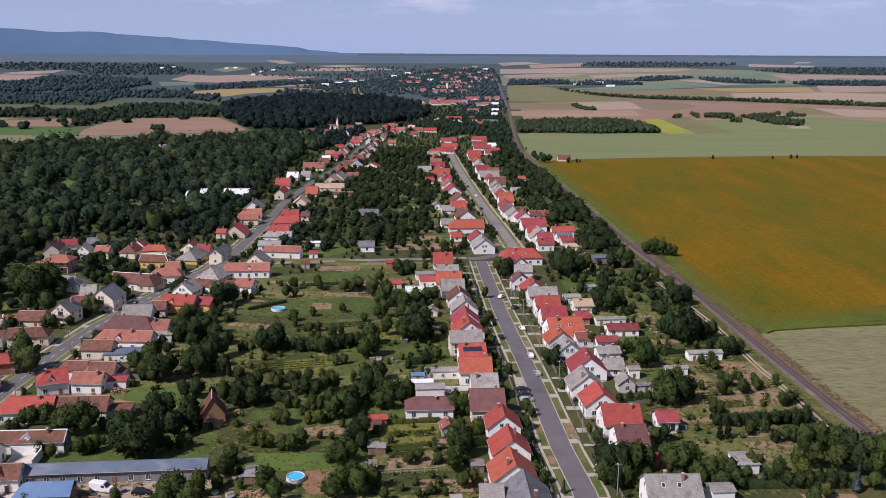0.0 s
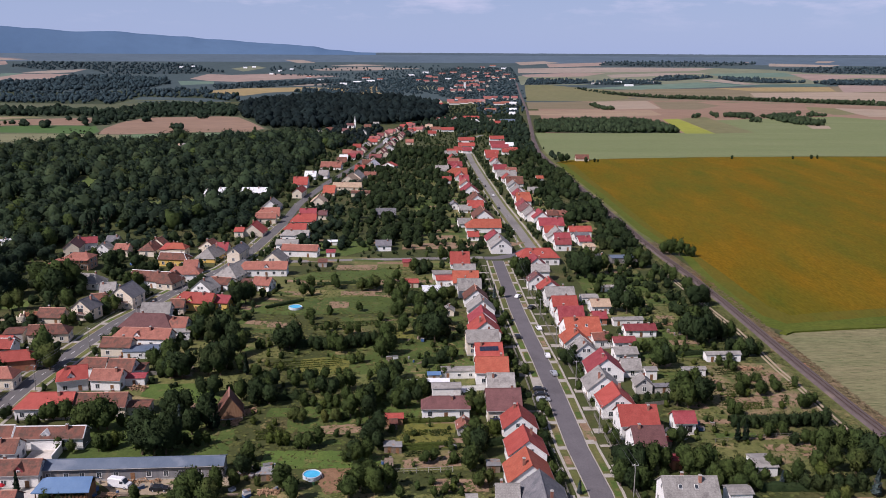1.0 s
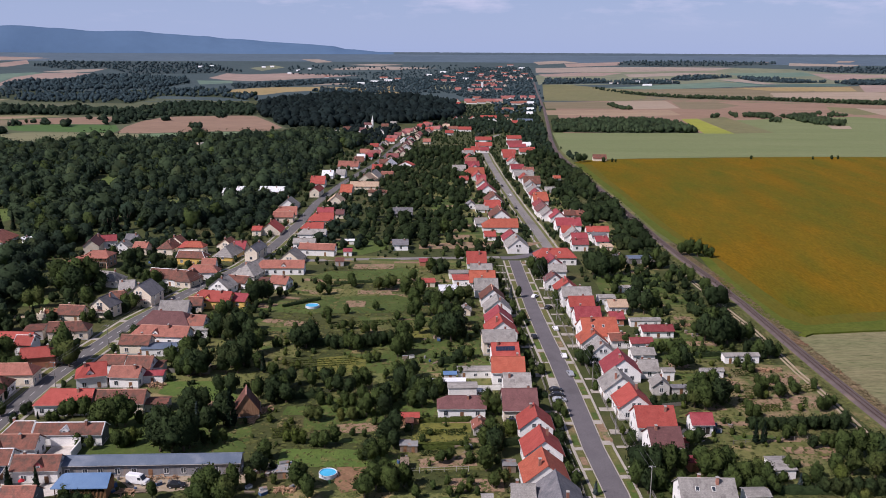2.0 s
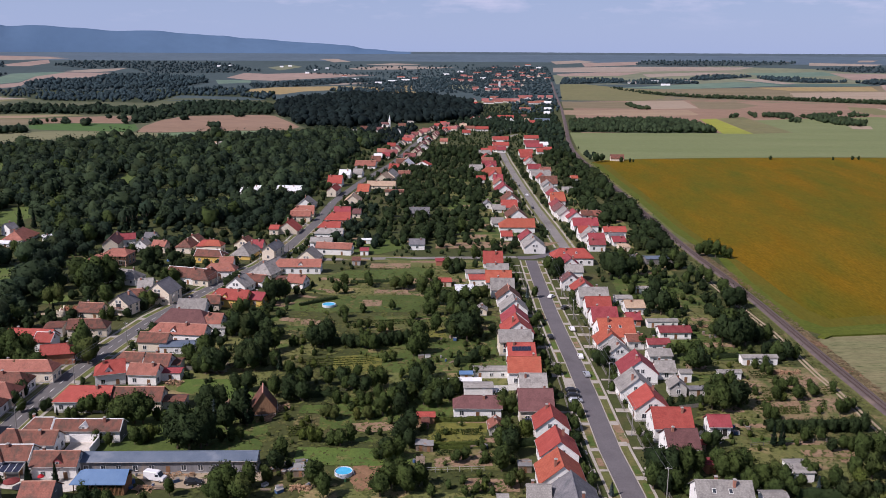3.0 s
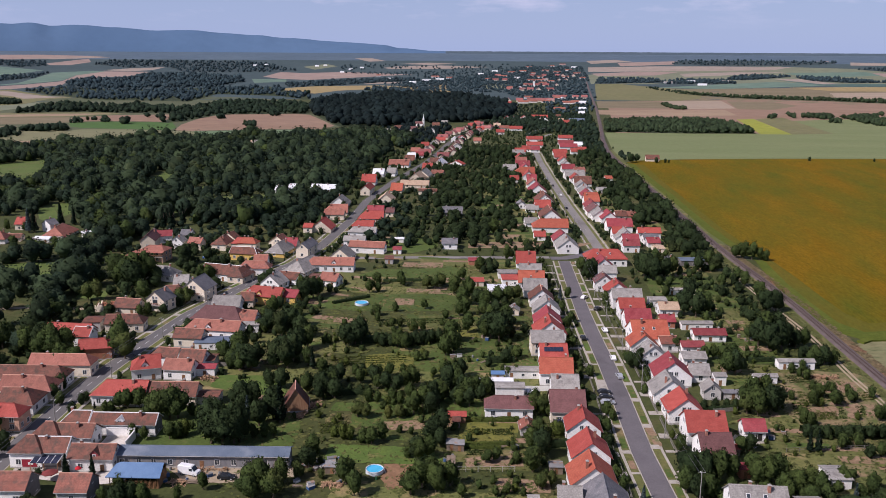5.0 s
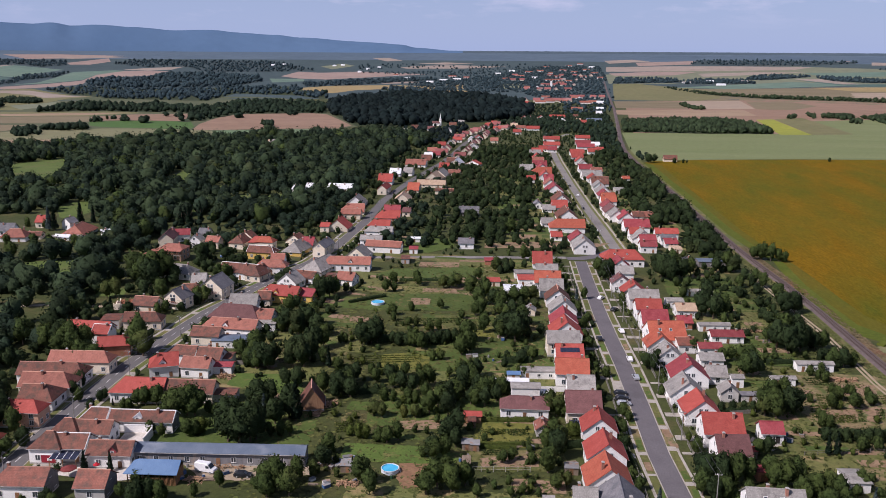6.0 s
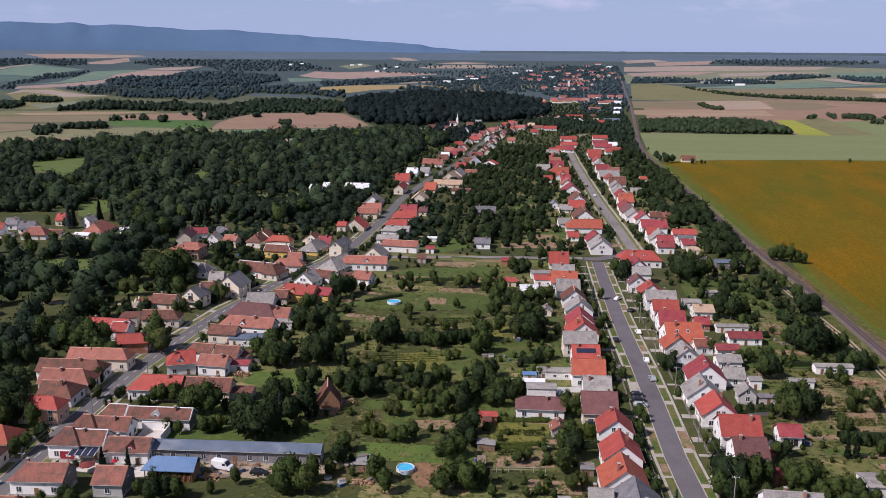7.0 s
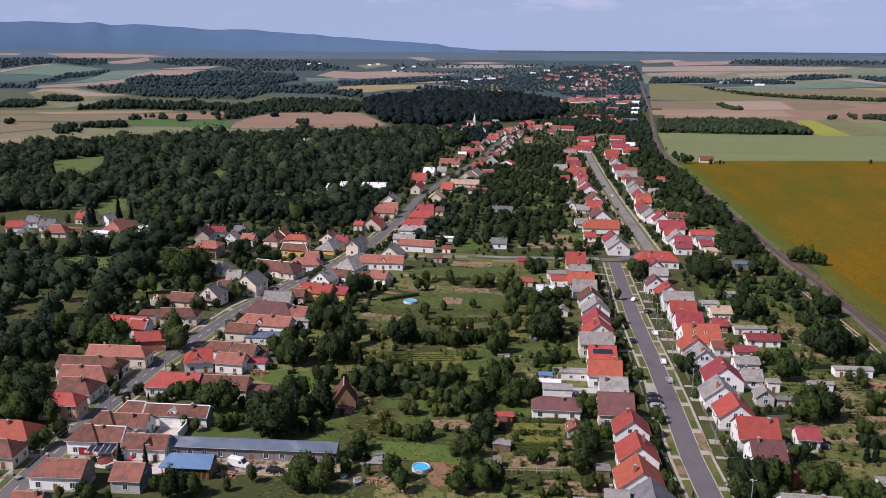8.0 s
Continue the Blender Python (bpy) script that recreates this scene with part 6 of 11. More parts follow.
tree(116.0, 817.1, 3.4, "bush", 1)
tree(119.2, 817.6, 2.7, "bush", 1)
tree(257.7, 855.5, 3.6, "bush", 1)
tree(318.6, 859.9, 3.0, "bush", 1)
tree(338.2, 862.8, 3.8, "bush", 1)
tree(344.4, 863.7, 3.8, "bush", 1)
tree(482.0, 1445.0, 6.2, "bush", 1)
tree(243.2, 1378.0, 4.6, "bush", 1)
tree(-413.6, 1156.6, 6.0, "bush", 1)
tree(-403.7, 1158.3, 5.0, "bush", 1)
tree(-559.3, 1212.7, 4.3, "bush", 1)
tree(-661.2, 1184.0, 5.5, "bush", 1)
tree(-582.0, 1137.2, 6.2, "bush", 1)
tree(-623.7, 1169.7, 5.4, "bush", 1)
tree(-290.1, 1122.4, 4.7, "bush", 1)
tree(90.7, 205.0, 8.0)
tree(95.5, 206.1, 8.5)
tree(98.8, 205.2, 8.1)
tree(100.4, 200.5, 8.8, "broad", 1)
tree(103.7, 198.5, 8.8)
tree(107.1, 196.8, 9.2)
tree(89.8, 195.7, 7.7)
tree(94.8, 194.4, 8.1)
tree(99.5, 192.5, 8.5, "broad", 1)
tree(102.9, 190.8, 7.8)
tree(85.6, 195.6, 6.5)
tree(84.9, 190.9, 5.3, "broad", 2)
tree(95.0, 184.0, 7.5, "conifer", 5)
tree(99.7, 185.5, 5.3)
tree(79.3, 186.3, 4.0, "bush", 1)
tree(81.8, 185.8, 4.0, "bush", 1)
tree(84.6, 186.2, 4.1, "bush", 1)
tree(87.4, 186.5, 4.1, "bush", 1)
tree(89.9, 186.1, 4.1, "bush", 1)
tree(92.9, 186.7, 4.1, "bush", 1)
tree(86.8, 181.2, 4.4, "broad", 2)
tree(78.9, 189.6, 5.6)
tree(108.1, 190.4, 9.0)
tree(108.0, 184.9, 8.8)
tree(102.0, 180.8, 7.5)
tree(82.5, 177.8, 5.4)
tree(85.3, 263.8, 3.3, "bush")
tree(83.7, 266.3, 2.9, "bush")
tree(84.6, 255.3, 3.0, "bush")
tree(89.0, 255.0, 3.0, "bush")
tree(88.5, 247.0, 3.9)
tree(89.0, 245.2, 3.6)
tree(94.6, 254.2, 2.8, "bush")
tree(94.3, 247.2, 2.8, "bush")
tree(100.4, 251.1, 3.3, "bush")
tree(82.6, 246.8, 3.6)
tree(83.3, 242.4, 2.7, "bush", 2)
tree(76.0, 246.6, 2.7, "bush")
tree(90.6, 234.1, 2.2, "bush", 2)
tree(98.9, 236.4, 4.5)
tree(101.1, 237.8, 4.0)
tree(86.3, 271.7, 3.4, "bush")
tree(82.2, 268.9, 3.4, "bush")
tree(-156.8, 196.4, 13.2)
tree(-151.8, 196.2, 13.9, "broad", 1)
tree(-147.2, 195.6, 10.7, "broad", 1)
tree(-141.5, 193.0, 7.6)
tree(-150.9, 191.8, 10.7)
tree(-167.7, 208.5, 9.3, "broad", 1)
tree(-154.4, 202.8, 8.0)
tree(-134.4, 186.2, 4.9, "bush", 1)
tree(-135.7, 180.9, 5.2)
tree(-136.5, 177.5, 5.2)
tree(-110.9, 158.5, 4.9, "broad", 1)
tree(-115.9, 157.6, 3.4)
tree(-108.7, 157.8, 4.6)
tree(-104.6, 159.0, 2.4, "bush", 1)
tree(-89.4, 163.6, 6.6, "broad", 1)
tree(-91.4, 162.0, 6.9, "broad", 1)
tree(-86.3, 164.2, 6.2)
tree(-96.4, 164.9, 4.2)
tree(-124.5, 202.7, 3.4, "bush", 1)
tree(-123.9, 204.7, 2.9, "conifer", 3)
tree(-129.4, 209.7, 3.0, "bush", 1)
tree(-186.0, 283.3, 7.5)
tree(-179.4, 316.5, 9.2)
tree(-147.4, 216.9, 4.6)
tree(-139.9, 218.4, 5.0, "broad", 1)
tree(-135.9, 214.7, 4.4)
tree(-142.7, 229.5, 4.2, "bush", 1)
tree(-150.0, 184.9, 4.6)
tree(-171.9, 236.4, 7.5, "broad", 1)
tree(-178.2, 235.1, 9.1, "broad", 1)
tree(-184.5, 233.9, 9.2, "broad", 1)
tree(-181.8, 257.3, 9.7)
tree(-170.6, 253.5, 10.4)
tree(-162.4, 254.0, 11.3)
tree(-150.3, 240.7, 9.8)
tree(-145.8, 241.6, 8.7)
tree(-284.0, 436.0, 15.0, "conifer", 5)
tree(-281.2, 436.7, 15.0, "conifer", 3)
tree(-277.8, 458.0, 15.0, "conifer", 3)
tree(-270.7, 459.6, 12.3, "conifer", 3)
tree(-213.6, 454.6, 15.0, "conifer", 3)
tree(-208.5, 469.5, 15.0, "conifer", 3)
tree(-212.9, 463.3, 14.3, "conifer", 3)
tree(-243.0, 440.0, 15.0)
tree(-231.5, 431.3, 13.8, "broad", 1)
tree(-168.9, 379.5, 10.4, "broad", 1)
tree(-173.9, 335.9, 12.7, "broad", 1)
tree(-181.0, 339.3, 11.0)
tree(-182.9, 315.8, 8.0)
tree(-161.0, 320.3, 8.5)
tree(-185.9, 400.9, 5.9, "bush")
tree(-222.7, 444.3, 9.1, "broad", 1)
tree(-304.4, 396.4, 5.8, "bush", 1)
tree(-291.3, 392.1, 6.5)
tree(-282.9, 396.7, 5.7, "bush")
tree(-272.3, 403.2, 6.5)
tree(-259.6, 398.8, 7.1)
tree(-249.6, 403.8, 5.5, "bush")
tree(-284.4, 373.6, 9.4)
tree(-273.8, 372.1, 10.0, "broad", 1)
tree(-262.8, 371.9, 9.1)
tree(-254.8, 378.6, 9.1, "broad", 1)
tree(-244.4, 382.1, 9.8)
tree(-238.1, 389.9, 8.4)
tree(-229.7, 391.7, 9.1, "broad", 1)
tree(-333.6, 428.7, 5.4, "bush")
tree(-302.4, 443.9, 5.3, "bush")
tree(-316.4, 432.4, 4.4, "bush")
tree(-290.0, 441.5, 4.4, "bush")


# ---- streets, paths, railway ----
WEST = [(-127.5, 150.2), (-130.5, 173.2), (-132.3, 189.4), (-134.5, 211.4), (-136.2, 238.9), (-135.6, 274.2), (-134.0, 303.8), (-131.5, 317.0), (-128.3, 340.0), (-124.1, 360.3), (-117.2, 388.7), (-113.9, 427.4), (-114.1, 495.5), (-118.5, 567.7), (-116, 661), (-107, 776), (-105, 859), (-105, 947), (-101, 1056), (-74, 1215)]
EAST = [(31.4, 158.8), (31.2, 170.5), (30.8, 182.6), (28.2, 205.4), (25.7, 242.4), (23.6, 268.5), (21.1, 294.0), (18.2, 328.3), (15.3, 371.1), (12.7, 411.5)]
EAST_FAR = [(31.4, 441.4), (26.9, 489.6), (19.2, 563.6), (11, 655), (-1, 804), (-6, 884), (-11, 950), (-8, 1028), (11, 1090)]
LINK = [(6.1, 416.6), (12.8, 417.5), (21.9, 424.7), (31.4, 441.4)]
CROSS = [(-111.0, 399.0), (-99.9, 401.2), (-84.9, 404.3), (-62.8, 408.2), (-34.8, 412.2), (-6.7, 416.3), (5.5, 418.0)]
RAIL = [(113.4, 212.1), (111.3, 235.6), (109.1, 266.5), (107.1, 300.2), (104.9, 343.1), (101.6, 384.4), (97.2, 425.4), (94.4, 458.8), (91.6, 507.9), (88.5, 553.9), (86, 612), (81, 685), (71, 846), (69, 916), (72, 1033), (82, 1241), (97, 1583), (108, 1912), (122, 2371), (134, 2784)]
TRACK = [(103.7, 208.9), (102.7, 231.6), (102.0, 249.6), (100.5, 265.5), (99.3, 308.1), (95.9, 338.1), (93.1, 369.0), (89.5, 404.8)]

for name, line, half, material, label in (
        ("road_west", WEST, 2.9, ASPHALT_OLD, "worn grey asphalt village street with dashed line"),
        ("road_east", EAST, 2.75, ASPHALT, "dark grey asphalt street between house rows"),
        ("road_link", LINK, 3.2, ASPHALT, "grey asphalt link between two streets"),
        ("road_east_far", EAST_FAR, 2.7, PALE_ASPHALT, "pale worn asphalt street between house rows"),
        ("road_cross", CROSS, 2.3, PALE_ASPHALT, "narrow pale lane across the gardens")):
    strip(name, line, -half, half, 0.1 if name != "road_link" else 0.104, material, label, "road")
    LINES.append((line, half + (2.6 if name != "road_cross" else 1.5)))
LINES += [(RAIL, 6.5), (TRACK, 3.6)]


def verges(line, half, step, tag, walk_at=2.9, walk_wide=1.3):
    """Kerbs, grass strips cut by driveways, and footways on both sides of a street."""
    for side in (-1, 1):
        lo, hi = sorted((side * half, side * (half + 0.28)))
        strip("kerb", line, lo, hi, 0.17, CONCRETE, "pale concrete kerb along the street", "kerb")
        lo, hi = sorted((side * (half + walk_at), side * (half + walk_at + walk_wide)))
        strip("pavement_" + tag, line, lo, hi, 0.13, CONCRETE, "pale concrete footway beside the street", "pavement")
        lo, hi = sorted((side * (half + 0.28), side * (half + walk_at)))
        strip("grass_verge", line, lo, hi, 0.12, MEADOW, "patchy grass verge beside the street", "verge")
        rng = random.Random(int(step * 10) + side)
        for x, y, a in along(line, step, 4.0):
            d = half + 0.28 + (walk_at - 0.28) / 2
            w = (math.sin(radians(a)) * side, -math.cos(radians(a)) * side)
            k = rng.uniform(-3, 3)
            cx, cy = x + w[0] * d + math.cos(radians(a)) * k, y + w[1] * d + math.sin(radians(a)) * k
            if rng.random() < 0.6:
                bm = bmesh.new()
                box(bm, 2.2, rng.uniform(6, 10), -(walk_at - 0.28) * 0.36, (walk_at - 0.28) * 0.36, 0.0, 0.15)
                ob = tagged(part("verge_bed", bm, rng.choice((VERGE_LAWN, VERGE_LAWN, VERGE_LAWN, DIRT))), "mown or planted bed in the verge", "verge", kind="structure")
                ob.matrix_basis = pose(cx, cy, 0, 0, 0, a)
            bm = bmesh.new()
            wide = rng.choice((1.0, 1.8, 2.4))
            box(bm, -wide / 2, wide / 2, -(walk_at - 0.28) / 2 - 0.1, (walk_at - 0.28) / 2 + 0.1, -0.05, 0.175)
            ob = tagged(part("driveway", bm, CONCRETE), "short concrete driveway across the verge", "driveway", kind="structure")
            ob.matrix_basis = pose(cx, cy, 0, 0, 0, a)


verges(EAST, 2.75, 15.0, "east", 2.3, 0.7)
for lo, hi in ((-6.5, -2.7), (2.7, 6.5)):
    strip("grass_verge", EAST_FAR, lo, hi, 0.08, MEADOW, "dry grass verge beside the street", "verge")
for lo, hi in ((-5.6, -4.6), (4.4, 5.6)):
    strip("pavement_far", EAST_FAR[:6], lo, hi, 0.12, CONCRETE, "pale concrete footway beside the far street", "pavement")
verges(WEST[:13], 2.9, 21.0, "west", 2.3, 1.0)

# dashes on the west street
PAINT = mat("road_paint", (0.7, 0.7, 0.68), (0.6, 0.6, 0.58), scale=2.0)
for x, y, a in along(WEST, 6.5, 3.0):
    if math.hypot(x, y) < 420:
        bm = bmesh.new()
        box(bm, -1.5, 1.5, -0.08, 0.08, 0.08, 0.106)
        ob = tagged(part("lane_dash", bm, PAINT), "white painted dash on asphalt", "road marking", kind="structure")
        ob.matrix_basis = pose(x, y, 0, 0, 0, a)

# railway: ballast bank, sleepers, two rails, dry verges, the dirt track beside it
BALLAST = mat("railway_ballast", (0.1063, 0.0800, 0.0775), (0.1438, 0.1125, 0.1063), scale=0.3, fine=4, bump=0.5, third=(0.1750, 0.1313, 0.1125), third_scale=0.1, third_at=0.58)
SLEEPER = mat("sleeper", (0.1020, 0.0768, 0.0720), (0.1320, 0.1020, 0.0936), scale=2.0)
RUST = mat("rusty_rail", (0.1, 0.06, 0.05), (0.14, 0.09, 0.07), rough=0.5, scale=2.0, metal=0.5)
strip("railway_verge", RAIL[7:14], 2.3, 6.0, 0.07, MEADOW, "rough green grass beside the far railway", "verge")
strip("railway_verge", RAIL[:8], 2.3, 6.0, 0.07, VERGE, "dry russet grass beside the railway", "verge")
strip("railway_verge", RAIL[:9], -6.5, -2.3, 0.07, MEADOW, "rough grass beside the railway", "verge")
bm = bmesh.new()
rows = []
for (ax, ay), (bx, by), (cx, cy), (dx, dy) in zip(offset_line(RAIL, -2.7), offset_line(RAIL, -1.6), offset_line(RAIL, 1.6), offset_line(RAIL, 2.7)):
    h = land(bx, by)
    rows.append([bm.verts.new(p) for p in ((ax, ay, h - 0.05), (bx, by, h + 0.45), (cx, cy, h + 0.45), (dx, dy, h - 0.05))])
for p, q in zip(rows, rows[1:]):
    for i in range(3):
        bm.faces.new((p[i], q[i], q[i + 1], p[i + 1]))
bmesh.ops.recalc_face_normals(bm, faces=bm.faces[:])
tagged(part("railway_bed", bm, BALLAST), "grey-brown ballast bed of a single railway track", "railway", kind="structure")
for off in (-0.75, 0.75):
    bm = bmesh.new()
    rows = []
    for (x0, y0), (x1, y1) in zip(offset_line(RAIL, off - 0.07), offset_line(RAIL, off + 0.07)):
        h = land(x0, y0)
        rows.append([bm.verts.new(p) for p in ((x0, y0, h + 0.44), (x0, y0, h + 0.66), (x1, y1, h + 0.66), (x1, y1, h + 0.44))])
    for p, q in zip(rows, rows[1:]):
        for i in range(3):
            bm.faces.new((p[i], p[i + 1], q[i + 1], q[i]))
    tagged(part("rail", bm, RUST), "rusty steel rail on sleepers", "rail", kind="structure")
bm = bmesh.new()
for x, y, a in along(RAIL, 0.75):
    if y < 560:
        c, s = math.cos(radians(a)), math.sin(radians(a))
        q = [(x + c * u - s * v, y + s * u + c * v) for u, v in ((-0.13, -1.25), (0.13, -1.25), (0.13, 1.25), (-0.13, 1.25))]
        solid(bm, [[(*p, 0.4) for p in q], [(*p, 0.52) for p in q]])
tagged(part("sleepers", bm, SLEEPER), "dark sleepers across the railway bed", "sleepers", kind="stuff")
for lo, hi in ((-1.1, -0.45), (0.35, 1.1)):
    strip("dirt_track", TRACK, lo, hi, 0.18, PATHDIRT, "pale dirt wheel track beside the railway", "track")

# ---- fields ----
SOY = mat("ripening_crop", (0.1546, 0.0896, 0.0045), (0.1770, 0.1042, 0.0067), spec=0.04, rough=0.9, scale=0.02, fine=0.5, bump=0.6, grain_by=0.46, stretch=(2.2, 0.6, 1), turn=-8,
          third=(0.082, 0.088, 0.009), third_scale=0.016, third_at=0.48, third_soft=0.34)
SOY_EDGE = mat("green_crop_edge", (0.0756, 0.1008, 0.0161), (0.1008, 0.1159, 0.0202), spec=0.06, rough=0.9, scale=0.06, fine=0.6, bump=0.5)
PALE_CROP = mat("pale_green_crop", (0.1538, 0.1846, 0.0820), (0.1822, 0.2051, 0.0980), spec=0.06, rough=0.9, scale=0.008, fine=0.4, bump=0.3, stretch=(0.5, 3, 1), turn=85)
STUBBLE = mat("pale_stubble", (0.205, 0.185, 0.1), (0.17, 0.17, 0.085), spec=0.06, rough=0.9, grain_by=0.6, scale=0.05, fine=0.8, bump=0.4, stretch=(0.35, 2.2, 1), turn=-6, third=(0.088, 0.104, 0.045), third_scale=0.42, third_at=0.57, third_soft=0.1)
TAN_FIELD = mat("tan_field", (0.27, 0.19, 0.12), (0.32, 0.23, 0.15), rough=0.9, scale=0.006, fine=0.08, bump=0.2, stretch=(0.6, 2, 1), turn=80)
PINK_FIELD = mat("ploughed_field", (0.23, 0.145, 0.095), (0.27, 0.175, 0.12), rough=0.9, scale=0.006, fine=0.08, bump=0.2, stretch=(0.6, 2, 1), turn=80)
OCHRE_FIELD = mat("ochre_field", (0.27, 0.2, 0.085), (0.31, 0.235, 0.11), rough=0.9, scale=0.006, fine=0.08, bump=0.2)
YELLOW_FIELD = mat("yellow_crop", (0.27, 0.28, 0.035), (0.23, 0.25, 0.038), rough=0.9, scale=0.01, fine=0.1, bump=0.2)
OLIVE_FIELD = mat("olive_field", (0.14, 0.14, 0.058), (0.175, 0.16, 0.072), rough=0.9, scale=0.006, fine=0.08, bump=0.2)
GREEN_FIELD = mat("green_crop", (0.05, 0.11, 0.022), (0.07, 0.13, 0.03), rough=0.9, scale=0.01, fine=0.1, bump=0.2)
# tan of the far fields, made paler and bluer with haze in the colour
HAZED_TAN = mat("haze_tinted_tan_field", (0.27, 0.215, 0.175), (0.31, 0.255, 0.21), rough=0.9, scale=0.004, fine=0.03, bump=0.0)
# far wood and scrub: the blue of distance haze is mixed into both colours
HAZED_WOOD = mat("haze_tinted_dark_wood", (0.031, 0.05, 0.055), (0.042, 0.063, 0.064), rough=0.95, scale=0.01, fine=0.05, bump=0.4)
HAZED_SCRUB = mat("haze_tinted_scrub", (0.042, 0.066, 0.07), (0.054, 0.08, 0.082), rough=0.95, scale=0.006, fine=0.05, bump=0.3)

# further far-field colours, greyed and blued to hold the haze of distance
HAZED_PINK = mat("haze_tinted_pink_field", (0.27, 0.195, 0.165), (0.31, 0.23, 0.19), rough=0.9, scale=0.004, fine=0.03, bump=0.0)
HAZED_GREEN = mat("haze_tinted_green_field", (0.105, 0.165, 0.125), (0.13, 0.19, 0.14), rough=0.9, scale=0.004, fine=0.03, bump=0.0)
HAZED_DEEP = mat("haze_tinted_deep_green_field", (0.06, 0.105, 0.09), (0.075, 0.125, 0.1), rough=0.9, scale=0.004, fine=0.03, bump=0.0)
HAZED_OLIVE = mat("haze_tinted_olive_field", (0.15, 0.165, 0.105), (0.18, 0.19, 0.12), rough=0.9, scale=0.004, fine=0.03, bump=0.0)
TEAL_FIELD = mat("grey_green_crop", (0.11, 0.17, 0.085), (0.135, 0.19, 0.1), rough=0.9, scale=0.008, fine=0.1, bump=0.2)
DUN_FIELD = mat("dun_field", (0.165, 0.135, 0.075), (0.2, 0.16, 0.095), rough=0.9, scale=0.008, fine=0.1, bump=0.2, stretch=(0.5, 2.5, 1), turn=80)
PALE_PINK = mat("pale_pink_field", (0.3, 0.23, 0.165), (0.34, 0.265, 0.195), rough=0.9, scale=0.008, fine=0.1, bump=0.2, stretch=(0.5, 2.5, 1), turn=80)
MEADOW_PALE = mat("pale_meadow", (0.16, 0.165, 0.08), (0.2, 0.185, 0.1), rough=0.9, scale=0.006, fine=0.1, bump=0.2, stretch=(0.4, 2.5, 1), turn=85)
# haze towards the horizon is painted into this blue
HAZED_RIM_LAND = mat("haze_tinted_rim_land", (0.072, 0.108, 0.145), (0.088, 0.125, 0.16), rough=0.95, scale=0.003, fine=0.03, bump=0.0)
SCRUB = mat("rough_hedged_grass", (0.07, 0.085, 0.04), (0.1, 0.105, 0.055), rough=0.95, scale=0.008, fine=0.08, bump=0.2)

patch("field", [(79, 813), (85, 701), (91.5, 602), (95.0, 530.0), (97.0, 490.0), (100.5, 463.7), (107.2, 425.4), (104.7, 372.3), (106.8, 334.1), (111.2, 313.4), (116.6, 306.9), (134.0, 311.4), (175.2, 322.1), (447, 891), (347, 884), (225, 866), (136, 846), (92, 829)], SOY, "large field of ripening orange-brown crop with green patches")
patch("field_edge", [(107.2, 425.4), (104.7, 372.3), (106.8, 334.1), (111.2, 313.4), (116.6, 306.9), (134.0, 311.4), (175.2, 322.1), (180.3, 332.4), (137.6, 320.5), (121.0, 315.8), (115.1, 326.2), (112.8, 350.5), (111.1, 382.6), (111.7, 423.5)], SOY_EDGE, "green rim of the ripening crop field", lift=0.1)
patch("field_edge", [(79, 813), (85, 701), (91.5, 602), (95.0, 530.0), (97.0, 490.0), (100.5, 463.7), (107.2, 425.4), (111.7, 423.5), (106.3, 456.2), (101.7, 507.7), (98.7, 563.9), (96, 626), (91, 703), (86, 798)], SOY_EDGE, "green rim of the ripening crop field", lift=0.1)
SOY_MID = mat("half_ripe_crop", (0.1058, 0.0907, 0.0111), (0.1260, 0.0958, 0.0131), spec=0.06, rough=0.9, scale=0.05, fine=0.5, bump=0.5, stretch=(2, 0.6, 1), turn=-8, third=(0.0857, 0.0958, 0.0141), third_scale=0.04, third_at=0.5, third_soft=0.35)
patch("field_edge", [(107.2, 425.4), (104.7, 372.3), (106.8, 334.1), (111.2, 313.4), (116.6, 306.9), (134.0, 311.4), (175.2, 322.1), (185.8, 343.3), (142.2, 332.3), (126.3, 326.8), (121.8, 338.9), (119.8, 364.1), (118.1, 395.5), (115.9, 422.9)], SOY_MID, "half-ripe rim of the crop field", lift=0.08)
patch("field_edge", [(79, 813), (85, 701), (91.5, 602), (95.0, 530.0), (97.0, 490.0), (100.5, 463.7), (107.2, 425.4), (115.9, 422.9), (110.8, 455.4), (106.8, 508.4), (103.9, 564.5), (101, 627), (97, 704), (94, 794)], SOY_MID, "half-ripe rim of the crop field", lift=0.08)
strip("crop_edge", [(114.9, 302.5), (119.1, 306.0), (138.6, 310.4), (181.3, 317.8)], -1.4, 1.4, 0.7, SOY_EDGE, "upright green edge of the crop field", "crop")
patch("field", [(113.0, 301.1), (119.3, 306.6), (138.9, 311.1), (181.7, 318.5), (118.6, 182.6), (118.4, 210.7), (117.2, 238.3), (114.2, 264.7)], STUBBLE, "pale green stubble field with brown streaks")
patch("field", [(80, 1126), (75, 930), (76, 838), (93, 831), (137, 848), (226, 868), (347, 886), (448, 893), (675, 1249), (521, 1297), (348, 1161), (216, 1136)], PALE_CROP, "pale green smooth crop field")
patch("field", [(134, 1873), (471, 2011), (780, 1958), (988, 1840), (655, 1211), (505, 1256), (343, 1144), (214, 1107), (92, 1080)], PINK_FIELD, "pinkish brown harvested land between the fields", lift=0.03)
